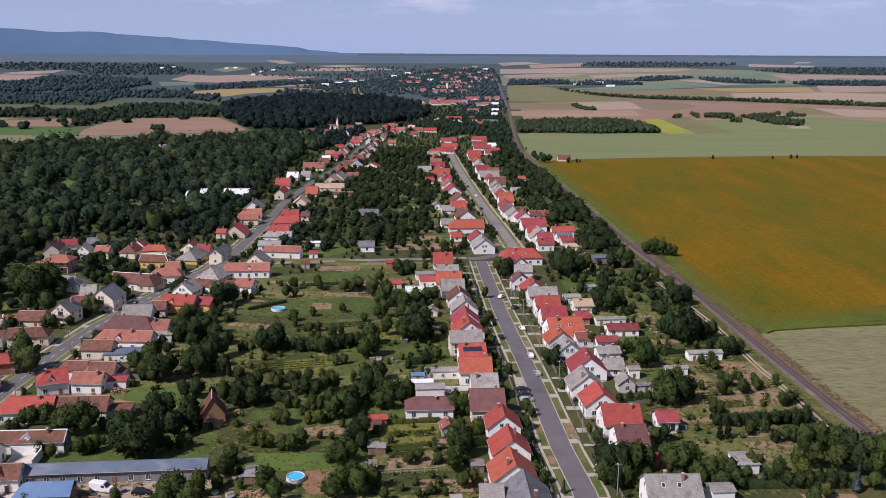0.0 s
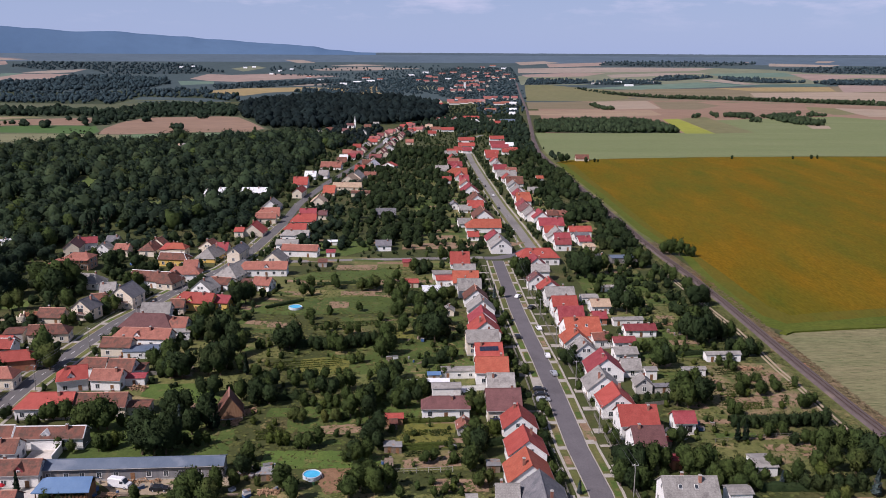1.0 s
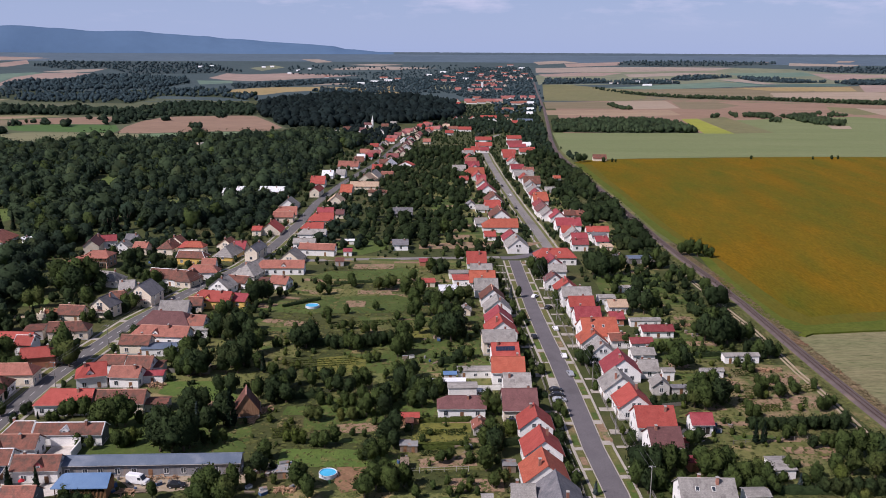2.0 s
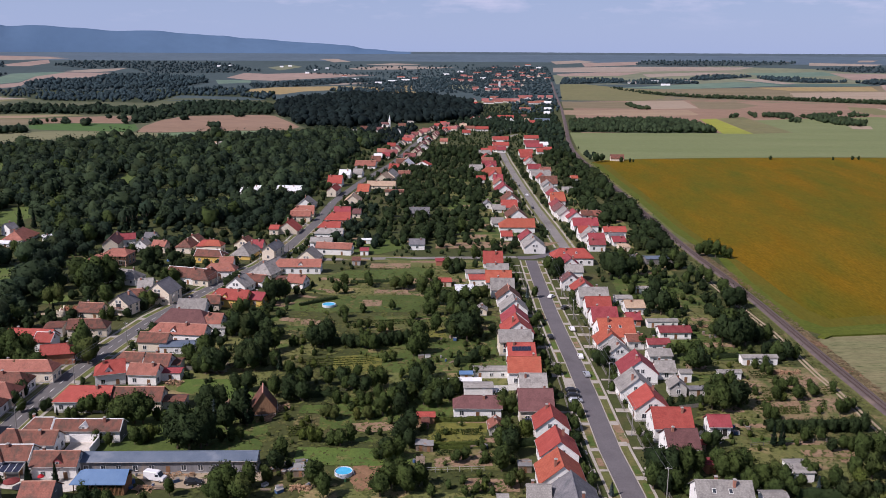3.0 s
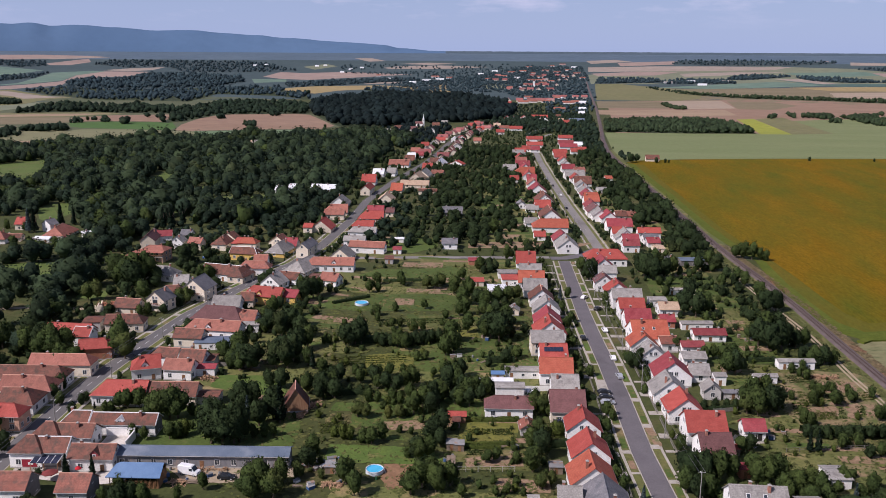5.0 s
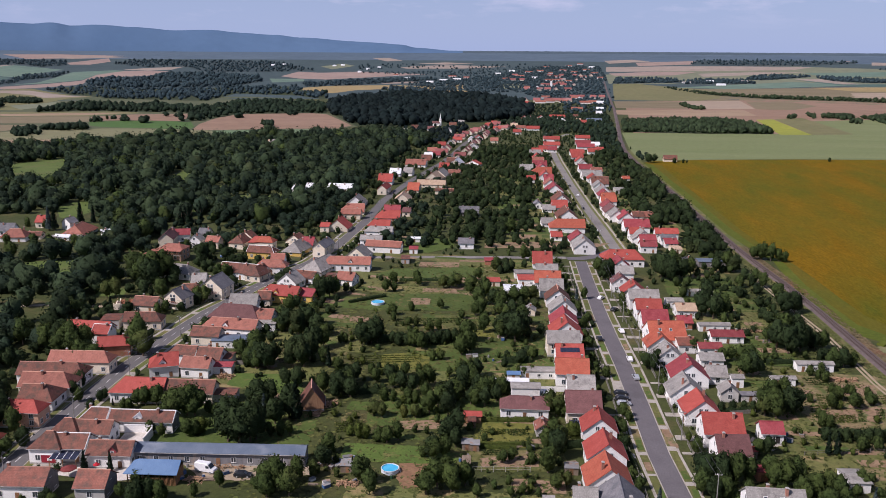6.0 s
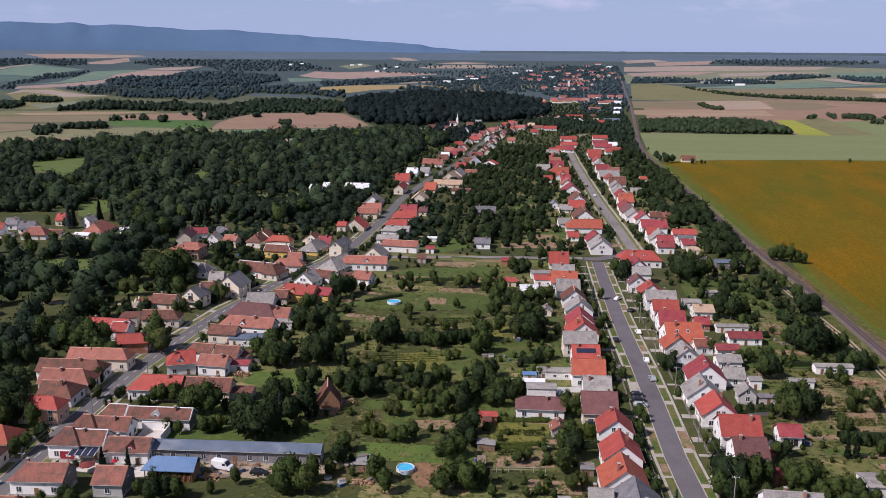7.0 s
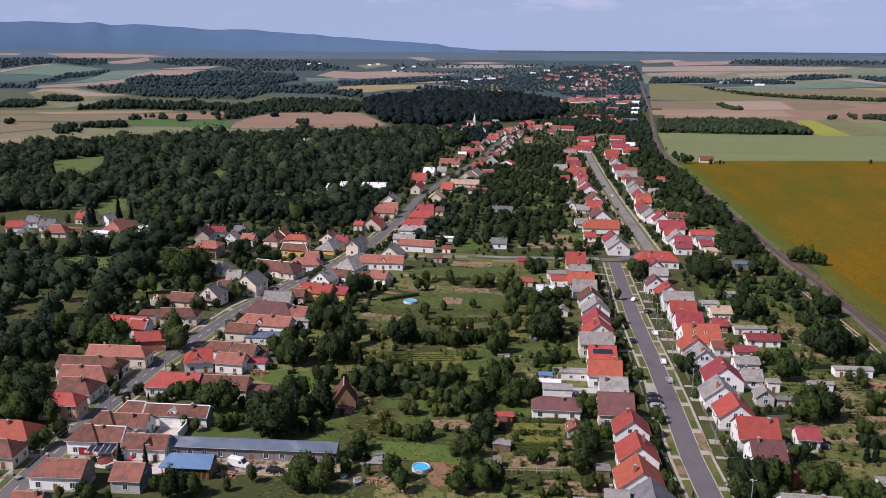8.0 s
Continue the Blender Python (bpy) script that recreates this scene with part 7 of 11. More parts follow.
# the country towards the rim: dark scrub and woods, haze put into their blue colours, with the fields laid out in it
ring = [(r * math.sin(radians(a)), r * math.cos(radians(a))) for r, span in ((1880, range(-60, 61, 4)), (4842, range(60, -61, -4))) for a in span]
patch("countryside", ring, HAZED_SCRUB, "wooded country towards the horizon, blue haze in its colour", "countryside", lift=0.02)
patch("countryside", [(289, 2508), (237, 1891), (510, 1583), (800, 1614), (1299, 2637), (1087, 2609), (643, 2522), (404, 2461)], DUN_FIELD, "dry open land between the right-hand fields", "countryside", lift=0.025)
patch("countryside", [(156, 3139), (424, 3410), (980, 3591), (1577, 3215), (1322, 2686), (864, 2704), (142, 2663)], HAZED_OLIVE, "olive open land towards the rim", "countryside", lift=0.04)
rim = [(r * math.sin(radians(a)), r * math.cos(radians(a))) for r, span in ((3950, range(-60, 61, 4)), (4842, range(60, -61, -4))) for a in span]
patch("countryside", rim, HAZED_RIM_LAND, "wooded land along the plain rim, blue haze in its colour", "countryside", lift=0.03)
patch("countryside", [(-615, 799), (-550, 851), (-505, 956), (-419, 994), (-302, 1090), (-271, 1152), (-441, 1594), (-606, 1819), (-746, 1875), (-1038, 1982), (-1280, 1884), (-1395, 1835)], SCRUB, "rough hedged grassland before the far woods", "countryside", lift=0.02)
patch("field", [(-472, 1053), (-499, 1139), (-518, 1244), (-517, 1320), (-491, 1355), (-460, 1378), (-424, 1388), (-377, 1360), (-322, 1241), (-286, 1158), (-292, 1110), (-364, 1090), (-444, 1052)], PINK_FIELD, "pinkish brown bare field before the wood")
patch("field", [(-662, 1136), (-624, 1168), (-572, 1172), (-527, 1173), (-487, 1094), (-478, 1051), (-536, 1062), (-601, 1063), (-631, 1083)], GREEN_FIELD, "bright green crop field")
patch("field", [(-441, 1044), (-362, 1082), (-281, 1095), (-263, 1034), (-366, 1008), (-419, 994)], TEAL_FIELD, "pale grey-green crop strip before the wood")
patch("field", [(-896, 1173), (-807, 1211), (-719, 1236), (-668, 1145), (-717, 1100), (-826, 1080)], DUN_FIELD, "dun brown harvested field")
patch("field", [(-711, 1226), (-677, 1287), (-579, 1329), (-530, 1183), (-577, 1181), (-629, 1178), (-672, 1155)], PINK_FIELD, "pinkish brown field behind lone bushes")
patch("field", [(-961, 1259), (-858, 1304), (-709, 1348), (-672, 1316), (-728, 1246), (-904, 1183)], OLIVE_FIELD, "olive pasture strip")
patch("field", [(-886, 1240), (-782, 1297), (-696, 1323), (-734, 1257), (-847, 1212)], TAN_FIELD, "pale mown strip in the pasture", lift=0.09)
patch("field", [(-814, 1063), (-700, 1074), (-687, 1040), (-691, 986), (-710, 925)], DUN_FIELD, "dun harvested field with a green rim")
patch("field", [(-700, 913), (-680, 981), (-648, 1006), (-585, 1049), (-532, 1055), (-441, 1044), (-425, 1008), (-456, 976), (-508, 963), (-546, 938), (-540, 891), (-552, 844), (-578, 803), (-611, 794)], MEADOW_PALE, "pale dry meadow before the wood")
patch("field", [(-661, 860), (-615, 886), (-551, 909), (-562, 860), (-588, 817), (-622, 809)], TAN_FIELD, "pale tan mown strip before the wood", lift=0.09)
patch("field", [(-1256, 1744), (-1359, 1954), (-1312, 2002), (-1074, 1787), (-1011, 1784), (-1024, 1681), (-976, 1522), (-900, 1336), (-954, 1336), (-1051, 1499)], OLIVE_FIELD, "olive terraced pasture")
patch("field", [(-1261, 1742), (-1337, 1911), (-1278, 1937), (-1086, 1783), (-1028, 1778), (-1080, 1686), (-1166, 1778), (-1276, 1835)], HAZED_TAN, "tan strip on the terraced pasture", lift=0.12)
patch("field", [(-993, 1441), (-976, 1522), (-989, 1601), (-908, 1432), (-909, 1349)], HAZED_OLIVE, "pale green strip on the terraced pasture", lift=0.12)
patch("field", [(-1433, 2027), (-1396, 2184), (-1390, 2364), (-1492, 2625), (-1511, 2852), (-1370, 2891), (-1324, 2647), (-1373, 2590), (-1409, 2446), (-1297, 2203), (-1315, 2082), (-1325, 2023), (-1378, 1946)], HAZED_PINK, "pinkish harvested field on a rise")
patch("field", [(-1453, 2128), (-1451, 2244), (-1627, 2718), (-1559, 2861), (-1511, 2852), (-1492, 2625), (-1404, 2387), (-1410, 2206)], HAZED_GREEN, "green field on a rise")
patch("field", [(-1852, 2445), (-1985, 2852), (-1982, 2932), (-1882, 2884), (-1712, 2807), (-1688, 2614), (-1637, 2416), (-1739, 2451), (-1836, 2423)], HAZED_GREEN, "pale green field far off")
patch("field", [(-1953, 2580), (-2021, 2904), (-1997, 2961), (-1972, 2785), (-1869, 2467)], HAZED_TAN, "tan rim of a far green field", lift=0.1)
patch("field", [(-1819, 2401), (-1723, 2429), (-1629, 2389), (-1570, 2211), (-1615, 2128)], HAZED_DEEP, "deep green field far off")
patch("field", [(-2412, 3494), (-2230, 3643), (-1945, 3680), (-2038, 3412), (-2160, 3275)], HAZED_PINK, "pinkish field below the hills")
patch("field", [(-2546, 3374), (-2480, 3434), (-2422, 3315), (-2470, 3273)], HAZED_TAN, "pale field below the hills")
patch("field", [(-1905, 3146), (-1921, 3493), (-1805, 3295), (-1783, 3102), (-1844, 3064)], HAZED_PINK, "pinkish field below the hills")
patch("field", [(-1548, 2902), (-1513, 3030), (-1428, 3150), (-1401, 2981), (-1443, 2888)], HAZED_TAN, "tan field strip far off")
patch("field", [(-703, 2246), (-642, 2381), (-478, 2464), (-355, 2417), (-222, 2210), (-275, 2167), (-356, 2223), (-471, 2269), (-530, 2193), (-552, 2049), (-626, 2078)], OCHRE_FIELD, "ochre harvested field before the dark wood")
patch("field", [(-928, 2790), (-948, 3045), (-853, 3014), (-733, 3124), (-467, 3043), (-566, 2918), (-656, 2794), (-739, 2673), (-840, 2698)], HAZED_PINK, "pinkish harvested field far off")
patch("field", [(-924, 2665), (-814, 2676), (-781, 2567), (-852, 2480)], HAZED_GREEN, "small green field among far woods")
patch("field", [(-886, 4009), (-810, 4035), (-707, 3843), (-772, 3780)], HAZED_TAN, "tan field strip far off")
patch("field", [(-636, 3399), (-589, 3522), (-435, 3602), (-220, 3542), (-387, 3398), (-602, 3338)], HAZED_TAN, "tan field strip far off")
patch("field", [(-613, 3667), (-506, 3777), (-377, 3730), (-486, 3626)], HAZED_TAN, "tan field strip far off")
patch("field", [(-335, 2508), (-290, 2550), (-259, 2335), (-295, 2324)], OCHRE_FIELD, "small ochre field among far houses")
patch("field", [(-181, 2551), (-119, 2624), (-88, 2492), (-107, 2378), (-160, 2363)], HAZED_OLIVE, "small olive field among far houses")
patch("field", [(-548, 2558), (-481, 2668), (-416, 2599), (-520, 2509)], HAZED_TAN, "tan field strip far off")
patch("field", [(-952, 3363), (-911, 3569), (-832, 3444), (-865, 3215)], HAZED_OLIVE, "far pasture with scattered houses")
patch("field", [(-1172, 3126), (-1149, 3319), (-1046, 3216), (-1090, 3021)], HAZED_OLIVE, "far pasture with scattered houses")
patch("field", [(-927, 2134), (-888, 2234), (-818, 2176), (-860, 2049)], HAZED_OLIVE, "small meadow between far woods")
patch("field", [(-2150, 3380), (-1984, 3600), (-1884, 3615), (-2018, 3379)], HAZED_TAN, "pale strip below the hills", lift=0.1)
# beyond the right-hand fields
patch("field", [(154, 2664), (229, 2669), (295, 2563), (372, 2459), (406, 2331), (364, 2051), (291, 1921), (116, 1922)], OLIVE_FIELD, "olive grassland beside the railway")
patch("field", [(113, 1876), (248, 1892), (235, 1652), (103, 1637)], DUN_FIELD, "dun grassland beside the railway")
patch("field", [(99, 1586), (235, 1618), (252, 1603), (333, 1629), (324, 1489), (241, 1453), (93, 1466)], TAN_FIELD, "tan strip behind the copse", lift=0.08)
patch("field", [(256, 1917), (389, 1957), (363, 1684), (262, 1638), (240, 1653)], PALE_PINK, "pale pinkish bare field", lift=0.08)
patch("field", [(397, 1935), (492, 1923), (507, 1796), (425, 1656), (362, 1666)], DUN_FIELD, "dun field strip", lift=0.08)
patch("field", [(304, 1395), (333, 1410), (319, 1142), (279, 1138)], YELLOW_FIELD, "bright yellow crop strip", lift=0.08)
patch("field", [(335, 1410), (388, 1454), (377, 1163), (319, 1142)], OLIVE_FIELD, "olive field strip", lift=0.08)
patch("field", [(377, 1377), (459, 1422), (616, 1491), (688, 1383), (568, 1137), (363, 1121), (377, 1190)], PALE_CROP, "pale green crop field", lift=0.07)
patch("field", [(496, 1298), (526, 1290), (509, 1238), (481, 1236)], PALE_PINK, "bare patch in the crop", lift=0.09)
patch("field", [(719, 1743), (835, 1684), (740, 1489), (677, 1497), (693, 1602)], PALE_PINK, "pale pinkish harvested field", lift=0.08)
patch("field", [(675, 1776), (719, 1743), (683, 1555), (635, 1535), (638, 1662)], OLIVE_FIELD, "olive field strip", lift=0.08)
patch("field", [(691, 2548), (822, 2572), (1044, 2587), (985, 2390), (766, 2394)], OCHRE_FIELD, "ochre yellow harvested field")
patch("field", [(728, 2320), (972, 2367), (1130, 2290), (972, 1966), (895, 2047), (682, 2126)], PALE_PINK, "pale tan harvested field before the tree belt")
patch("field", [(464, 2438), (676, 2522), (743, 2369), (697, 2174), (560, 2190), (459, 2258)], DUN_FIELD, "dun ploughed field")
patch("field", [(1099, 2660), (1322, 2686), (1185, 2403), (986, 2342)], HAZED_PINK, "pinkish harvested field")
patch("field", [(314, 2510), (567, 2710), (718, 2820), (785, 2734), (872, 2676), (690, 2575), (469, 2464)], HAZED_GREEN, "pale green far field")
patch("field", [(739, 2905), (847, 2705), (1078, 2715), (1054, 2612), (847, 2598), (785, 2734)], HAZED_DEEP, "green far field")
patch("field", [(746, 2934), (829, 2959), (881, 2703), (829, 2705)], HAZED_TAN, "pale field strip far off", lift=0.1)
patch("field", [(177, 3575), (454, 3656), (689, 3651), (980, 3591), (869, 3427), (416, 3343), (164, 3301)], HAZED_TAN, "tan harvested fields far off")
patch("field", [(169, 3204), (325, 3308), (497, 3310), (388, 3118), (183, 3079)], HAZED_PINK, "pinkish harvested field far off")
patch("field", [(483, 3214), (689, 3305), (879, 3293), (657, 3148), (480, 3058)], HAZED_TAN, "tan strip far off")
patch("field", [(318, 3885), (601, 4012), (541, 3768), (311, 3654)], HAZED_PINK, "pinkish field far off")
patch("field", [(185, 4004), (322, 4099), (389, 3969), (200, 3800)], HAZED_TAN, "pale field far off")
patch("field", [(1059, 3935), (1230, 3955), (1181, 3794), (1027, 3814)], HAZED_PINK, "pinkish field far off")
patch("field", [(1287, 3859), (1527, 3689), (1442, 3591), (1225, 3669)], HAZED_TAN, "pale field far off")
patch("field", [(899, 3458), (1189, 3457), (1222, 3350), (908, 3323)], HAZED_OLIVE, "pale olive field far off")
patch("field", [(860, 3263), (1155, 3294), (1150, 3106), (968, 3037), (869, 3105)], HAZED_GREEN, "green field far off")
patch("field", [(1154, 3230), (1343, 3137), (1509, 3074), (1445, 2939), (1302, 2994), (1104, 2877)], HAZED_PINK, "pinkish field far off")
patch("field", [(732, 3880), (1007, 3738), (944, 3631), (720, 3686)], HAZED_OLIVE, "olive field far off")
patch("field", [(1547, 3988), (1618, 3972), (1544, 3851), (1487, 3864)], HAZED_TAN, "pale field at the rim")
# clearings in the wood
for q in ([(-487, 697), (-474, 727), (-462, 754), (-424, 691), (-396, 622), (-425, 606)], [(-324, 508), (-322, 525), (-310, 531), (-291.9, 500.5), (-291.6, 467.6), (-300.8, 473.4)], [(-259.8, 485.8), (-252.4, 494.1), (-242.4, 473.8), (-241.0, 457.3)],
          [(-257.9, 360.6), (-247.6, 370.6), (-235.6, 374.3), (-221.1, 373.8), (-215.7, 359.4), (-216.7, 347.2), (-229.3, 341.9)], [(-215.9, 390.6), (-205.8, 396.8), (-198.3, 378.8), (-204.1, 373.6)], [(-195.5, 332.9), (-181.0, 329.4), (-176.7, 316.5), (-189.7, 318.2)], [(-310, 634), (-316, 685), (-312, 707), (-285, 626), (-291, 608)], [(-261, 601), (-247, 619), (-234, 589), (-247, 577)], [(-228, 565), (-218, 583), (-207.1, 558.2), (-217.4, 543.4)], [(-238.2, 519.4), (-236.2, 532.2), (-222.9, 498.0), (-225.9, 490.2)], [(-377, 574), (-370, 591), (-351, 573), (-352, 548)], [(-317, 558), (-312, 573), (-299, 555), (-301, 537)], [(-206, 568), (-196, 586), (-189, 570), (-196.5, 550.6)]):
    patch("clearing", q, GLADE, "open green grass among the trees", "meadow")
    mx, my = sum(p[0] for p in q) / len(q), sum(p[1] for p in q) / len(q)
    r = math.hypot(mx, my)
    for near in (0.0, 0.03):
        CLEAR.append([(mx * (1 - near) + (x - mx) * 0.95, my * (1 - near) + (y - my) * 0.9) for x, y in q])
CLEAR.append([(-378.3, 454.6), (-347.8, 476.9), (-287.4, 490.2), (-237.2, 418.0), (-228.6, 381.6), (-299.8, 356.8)])
patch("garden_plot", [(-363.3, 435.9), (-333.6, 456.8), (-270.6, 470.5), (-225.9, 420.4), (-226.0, 377.2), (-295.0, 350.8)], GROUND, "gardens round a cluster of houses at the wood", "garden", lift=0.3)
CLEAR.append([(-179, 1237), (-164, 1240), (-146, 1112), (-161, 1110)])
CLEAR.append([(90, 1080), (88, 805), (115.7, 414.7), (117.9, 307.0), (120.9, 200.5), (632, 1168)])



# ---- the many small houses of the far village, joined ----
FAR_ROOF = mat("far_mixed_roofs", (0.26, 0.085, 0.08), (0.33, 0.13, 0.115), rough=0.8, scale=0.02, fine=1.0, bump=0.0, island=0.3, third=(0.3, 0.27, 0.25), third_scale=0.03, third_at=0.55)


def far_rows(spots, seed):
    rng = random.Random(seed)
    roofs, walls = bmesh.new(), bmesh.new()
    for x, y, a in spots:
        far = y > 1250
        k = 4.0 if far else 1.5
        x, y = x + rng.uniform(-k, k), y + rng.uniform(-k, k)
        if any((x - bx) ** 2 + (y - by) ** 2 < (br + 4) ** 2 for bx, by, br in BLOCKED):
            continue
        BLOCKED.append((x, y, 13 if far else 7))
        L, w = (rng.uniform(13, 21), rng.uniform(9, 11)) if far else (rng.uniform(8, 14), rng.uniform(7, 9))
        a = radians(a + rng.choice((0, 0, 90)))
        c, s = math.cos(a), math.sin(a)
        h = land(x, y)
        old_r, old_w = len(roofs.verts), len(walls.verts)
        eave, top = (3.6, 8.2) if far else (2.8, 5.9)
        roof_solid(roofs, L, w, eave, top, 0, 0)
        solid(walls, [[(px, -w / 2, -0.2), (px, w / 2, -0.2), (px, w / 2, eave - 0.05), (px, 0, top - 0.1), (px, -w / 2, eave - 0.05)] for px in (-L / 2, L / 2)])
        for mesh, n in ((roofs, old_r), (walls, old_w)):
            mesh.verts.ensure_lookup_table()
            for v in mesh.verts[n:]:
                px, py, pz = v.co
                v.co = (x + px * c - py * s, y + px * s + py * c, h + pz)
    root = tagged(new("far_houses"), "many small red-roofed houses of the far village", "houses", kind="stuff")
    part("roofs", roofs, FAR_ROOF, root), part("walls", walls, WALL["cream"], root)


spots = along(offset_line(WEST[15:], -12), 20, 6) + along(offset_line(WEST[15:], 12), 20, 2)
FAR_SPOTS = ((-75, 1807), (-68, 1808), (-52, 1812), (-45, 1813), (-38, 1815), (-28, 1817), (-20, 1818), (-9, 1821), (5, 1824), (12, 1825), (34, 1968), (43, 1970), (50, 1972), (60, 1974), (69, 1976), (78, 1978), (89, 1980), (35, 1768), (51, 1771), (67, 1774), (-89, 2306), (-76, 2309), (-58, 2312), (-38, 2316), (-16, 2320), (21, 2327), (-45, 2532), (-19, 2537), (-6, 2539), (6, 2541), (34, 2545), (-157, 2769), (-126, 2774), (-115, 2776), (-31, 2790), (-16, 2792), (6, 2796), (46, 2801), (68, 2804), (-159, 3009), (-40, 3028), (-4, 3033), (46, 3039), (63, 3042), (105, 3047), (114, 3048))
spots += [(x, y, 4) for x, y in FAR_SPOTS]
far_rows(spots, 4)

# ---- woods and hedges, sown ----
# dark floor colour: the shade under and between crowns is painted into it
SHADE_FLOOR = mat("wood_floor", (0.0264, 0.0384, 0.0144), (0.0384, 0.0504, 0.0192), scale=0.1, fine=1.0, bump=0.4)
patch("wood_floor", [(-191.8, 227.2), (-177.3, 235.3), (-170.6, 253.5), (-178.1, 274.3), (-183.7, 291.2), (-188.4, 332.9), (-192.0, 372.3), (-230.9, 471.9), (-198.1, 476.1), (-168.5, 479.8), (-151.1, 514.9), (-158, 631), (-153, 712), (-156, 804), (-145, 906), (-141, 1013), (-207, 1070), (-260, 1045), (-404, 938), (-479, 889), (-542, 834), (-572, 788), (-609, 724), (-297.6, 333.7)], SHADE_FLOOR, "woodland floor with the shade put into its dark colour", "wood floor", lift=-0.03)
patch("wood_floor", [(-278, 1150), (-237, 1143), (-194, 1164), (-158, 1193), (-123, 1242), (-77, 1287), (-48, 1402), (-45, 1592), (-109, 1796), (-198, 1980), (-264, 1984), (-387, 1996), (-435, 1851), (-460, 1685), (-391, 1412)], SHADE_FLOOR, "far woodland floor with shade put into its dark colour", "wood floor", lift=0.2)
patch("wood_floor", [(-119, 774), (-97, 913), (-94, 1096), (-76, 1287), (-28, 1416), (74, 1435), (73, 1014), (74, 763), (80, 664), (88.6, 549.9), (92.0, 438.4), (71.1, 433.3), (55.2, 444.3), (57.2, 522.9), (46, 619), (38, 797), (21, 1076), (-17, 1070), (-24, 749), (-12.8, 532.8), (-13.0, 435.9), (-66.0, 429.3), (-78.3, 487.9), (-75.2, 566.6), (-87, 671)], SHADE_FLOOR, "ground under garden trees with shade put into its colour", "wood floor", lift=-0.04)
wood("woodland", [(-191.8, 227.2), (-177.3, 235.3), (-170.6, 253.5), (-178.1, 274.3), (-183.7, 291.2), (-188.4, 332.9), (-192.0, 372.3), (-230.9, 471.9), (-198.1, 476.1), (-168.5, 479.8), (-151.1, 514.9), (-158, 631), (-153, 712), (-156, 804), (-145, 906), (-141, 1013), (-207, 1070), (-260, 1045), (-404, 938), (-479, 889), (-542, 834), (-572, 788), (-609, 724), (-297.6, 333.7)],
     9.6, 6.5, 12.5, MASS, 6, "dense mixed woodland with uneven crowns", seed=3, thin=0.08, cap=5200, wide=1.05)
wood("woodland", [(-191.8, 227.2), (-177.3, 235.3), (-170.6, 253.5), (-178.1, 274.3), (-183.7, 291.2), (-188.4, 332.9), (-192.0, 372.3), (-230.9, 471.9), (-198.1, 476.1), (-168.5, 479.8), (-151.1, 514.9), (-158, 631), (-153, 712), (-156, 804), (-145, 906), (-141, 1013), (-207, 1070), (-260, 1045), (-404, 938), (-479, 889), (-542, 834), (-572, 788), (-609, 724), (-297.6, 333.7)],
     12.5, 7, 12.5, MASS, 7, "lighter leafy trees mixed into the woodland", seed=103, thin=0.35, cap=1900, wide=1.1)
wood("woodland", [(-191.8, 227.2), (-177.3, 235.3), (-170.6, 253.5), (-178.1, 274.3), (-183.7, 291.2), (-188.4, 332.9), (-192.0, 372.3), (-230.9, 471.9), (-198.1, 476.1), (-168.5, 479.8), (-151.1, 514.9), (-158, 631), (-153, 712), (-156, 804), (-145, 906), (-141, 1013), (-207, 1070), (-260, 1045), (-404, 938), (-479, 889), (-542, 834), (-572, 788), (-609, 724), (-297.6, 333.7)],
     26, 12, 17, MASS, 7, "large leafy trees standing over the woodland", seed=104, thin=0.3, cap=800, wide=1.3)
wood("woodland", [(-191.8, 227.2), (-177.3, 235.3), (-170.6, 253.5), (-178.1, 274.3), (-183.7, 291.2), (-188.4, 332.9), (-192.0, 372.3), (-230.9, 471.9), (-198.1, 476.1), (-168.5, 479.8), (-151.1, 514.9), (-158, 631), (-153, 712), (-156, 804), (-145, 906), (-141, 1013), (-207, 1070), (-260, 1045), (-404, 938), (-479, 889), (-542, 834), (-572, 788), (-609, 724), (-297.6, 333.7)],
     20, 7, 12, MASS, 0, "pale green trees scattered in the woodland", seed=106, thin=0.5, cap=420, wide=1.25)
wood("conifers", [(-191.8, 227.2), (-177.3, 235.3), (-170.6, 253.5), (-178.1, 274.3), (-183.7, 291.2), (-188.4, 332.9), (-192.0, 372.3), (-230.9, 471.9), (-198.1, 476.1), (-168.5, 479.8), (-151.1, 514.9), (-158, 631), (-153, 712), (-156, 804), (-145, 906), (-141, 1013), (-207, 1070), (-260, 1045), (-404, 938), (-479, 889), (-542, 834), (-572, 788), (-609, 724), (-297.6, 333.7)],
     34, 10, 16, PINE, 3, "dark pointed conifers among the woodland", "conifers", seed=105, thin=0.4, cap=160)
# the cloud shadow on this wood is put into its leaf colour
wood("woodland", [(-278, 1150), (-237, 1143), (-194, 1164), (-158, 1193), (-123, 1242), (-77, 1287), (-48, 1402), (-45, 1592), (-109, 1796), (-198, 1980), (-264, 1984), (-387, 1996), (-435, 1851), (-460, 1685), (-391, 1412)], 15, 13, 19, FAR, 8, "dense woodland behind the village, cloud shadow and haze in its colour", seed=5, cap=3000, wide=1.4)
patch("wood_floor", [(84, 1136), (114, 1133), (188, 1131), (275, 1146), (270, 1199), (271, 1299), (258, 1342), (133, 1331), (89, 1300)], SHADE_FLOOR, "copse floor with shade put into its dark colour", "wood floor", lift=0.35)
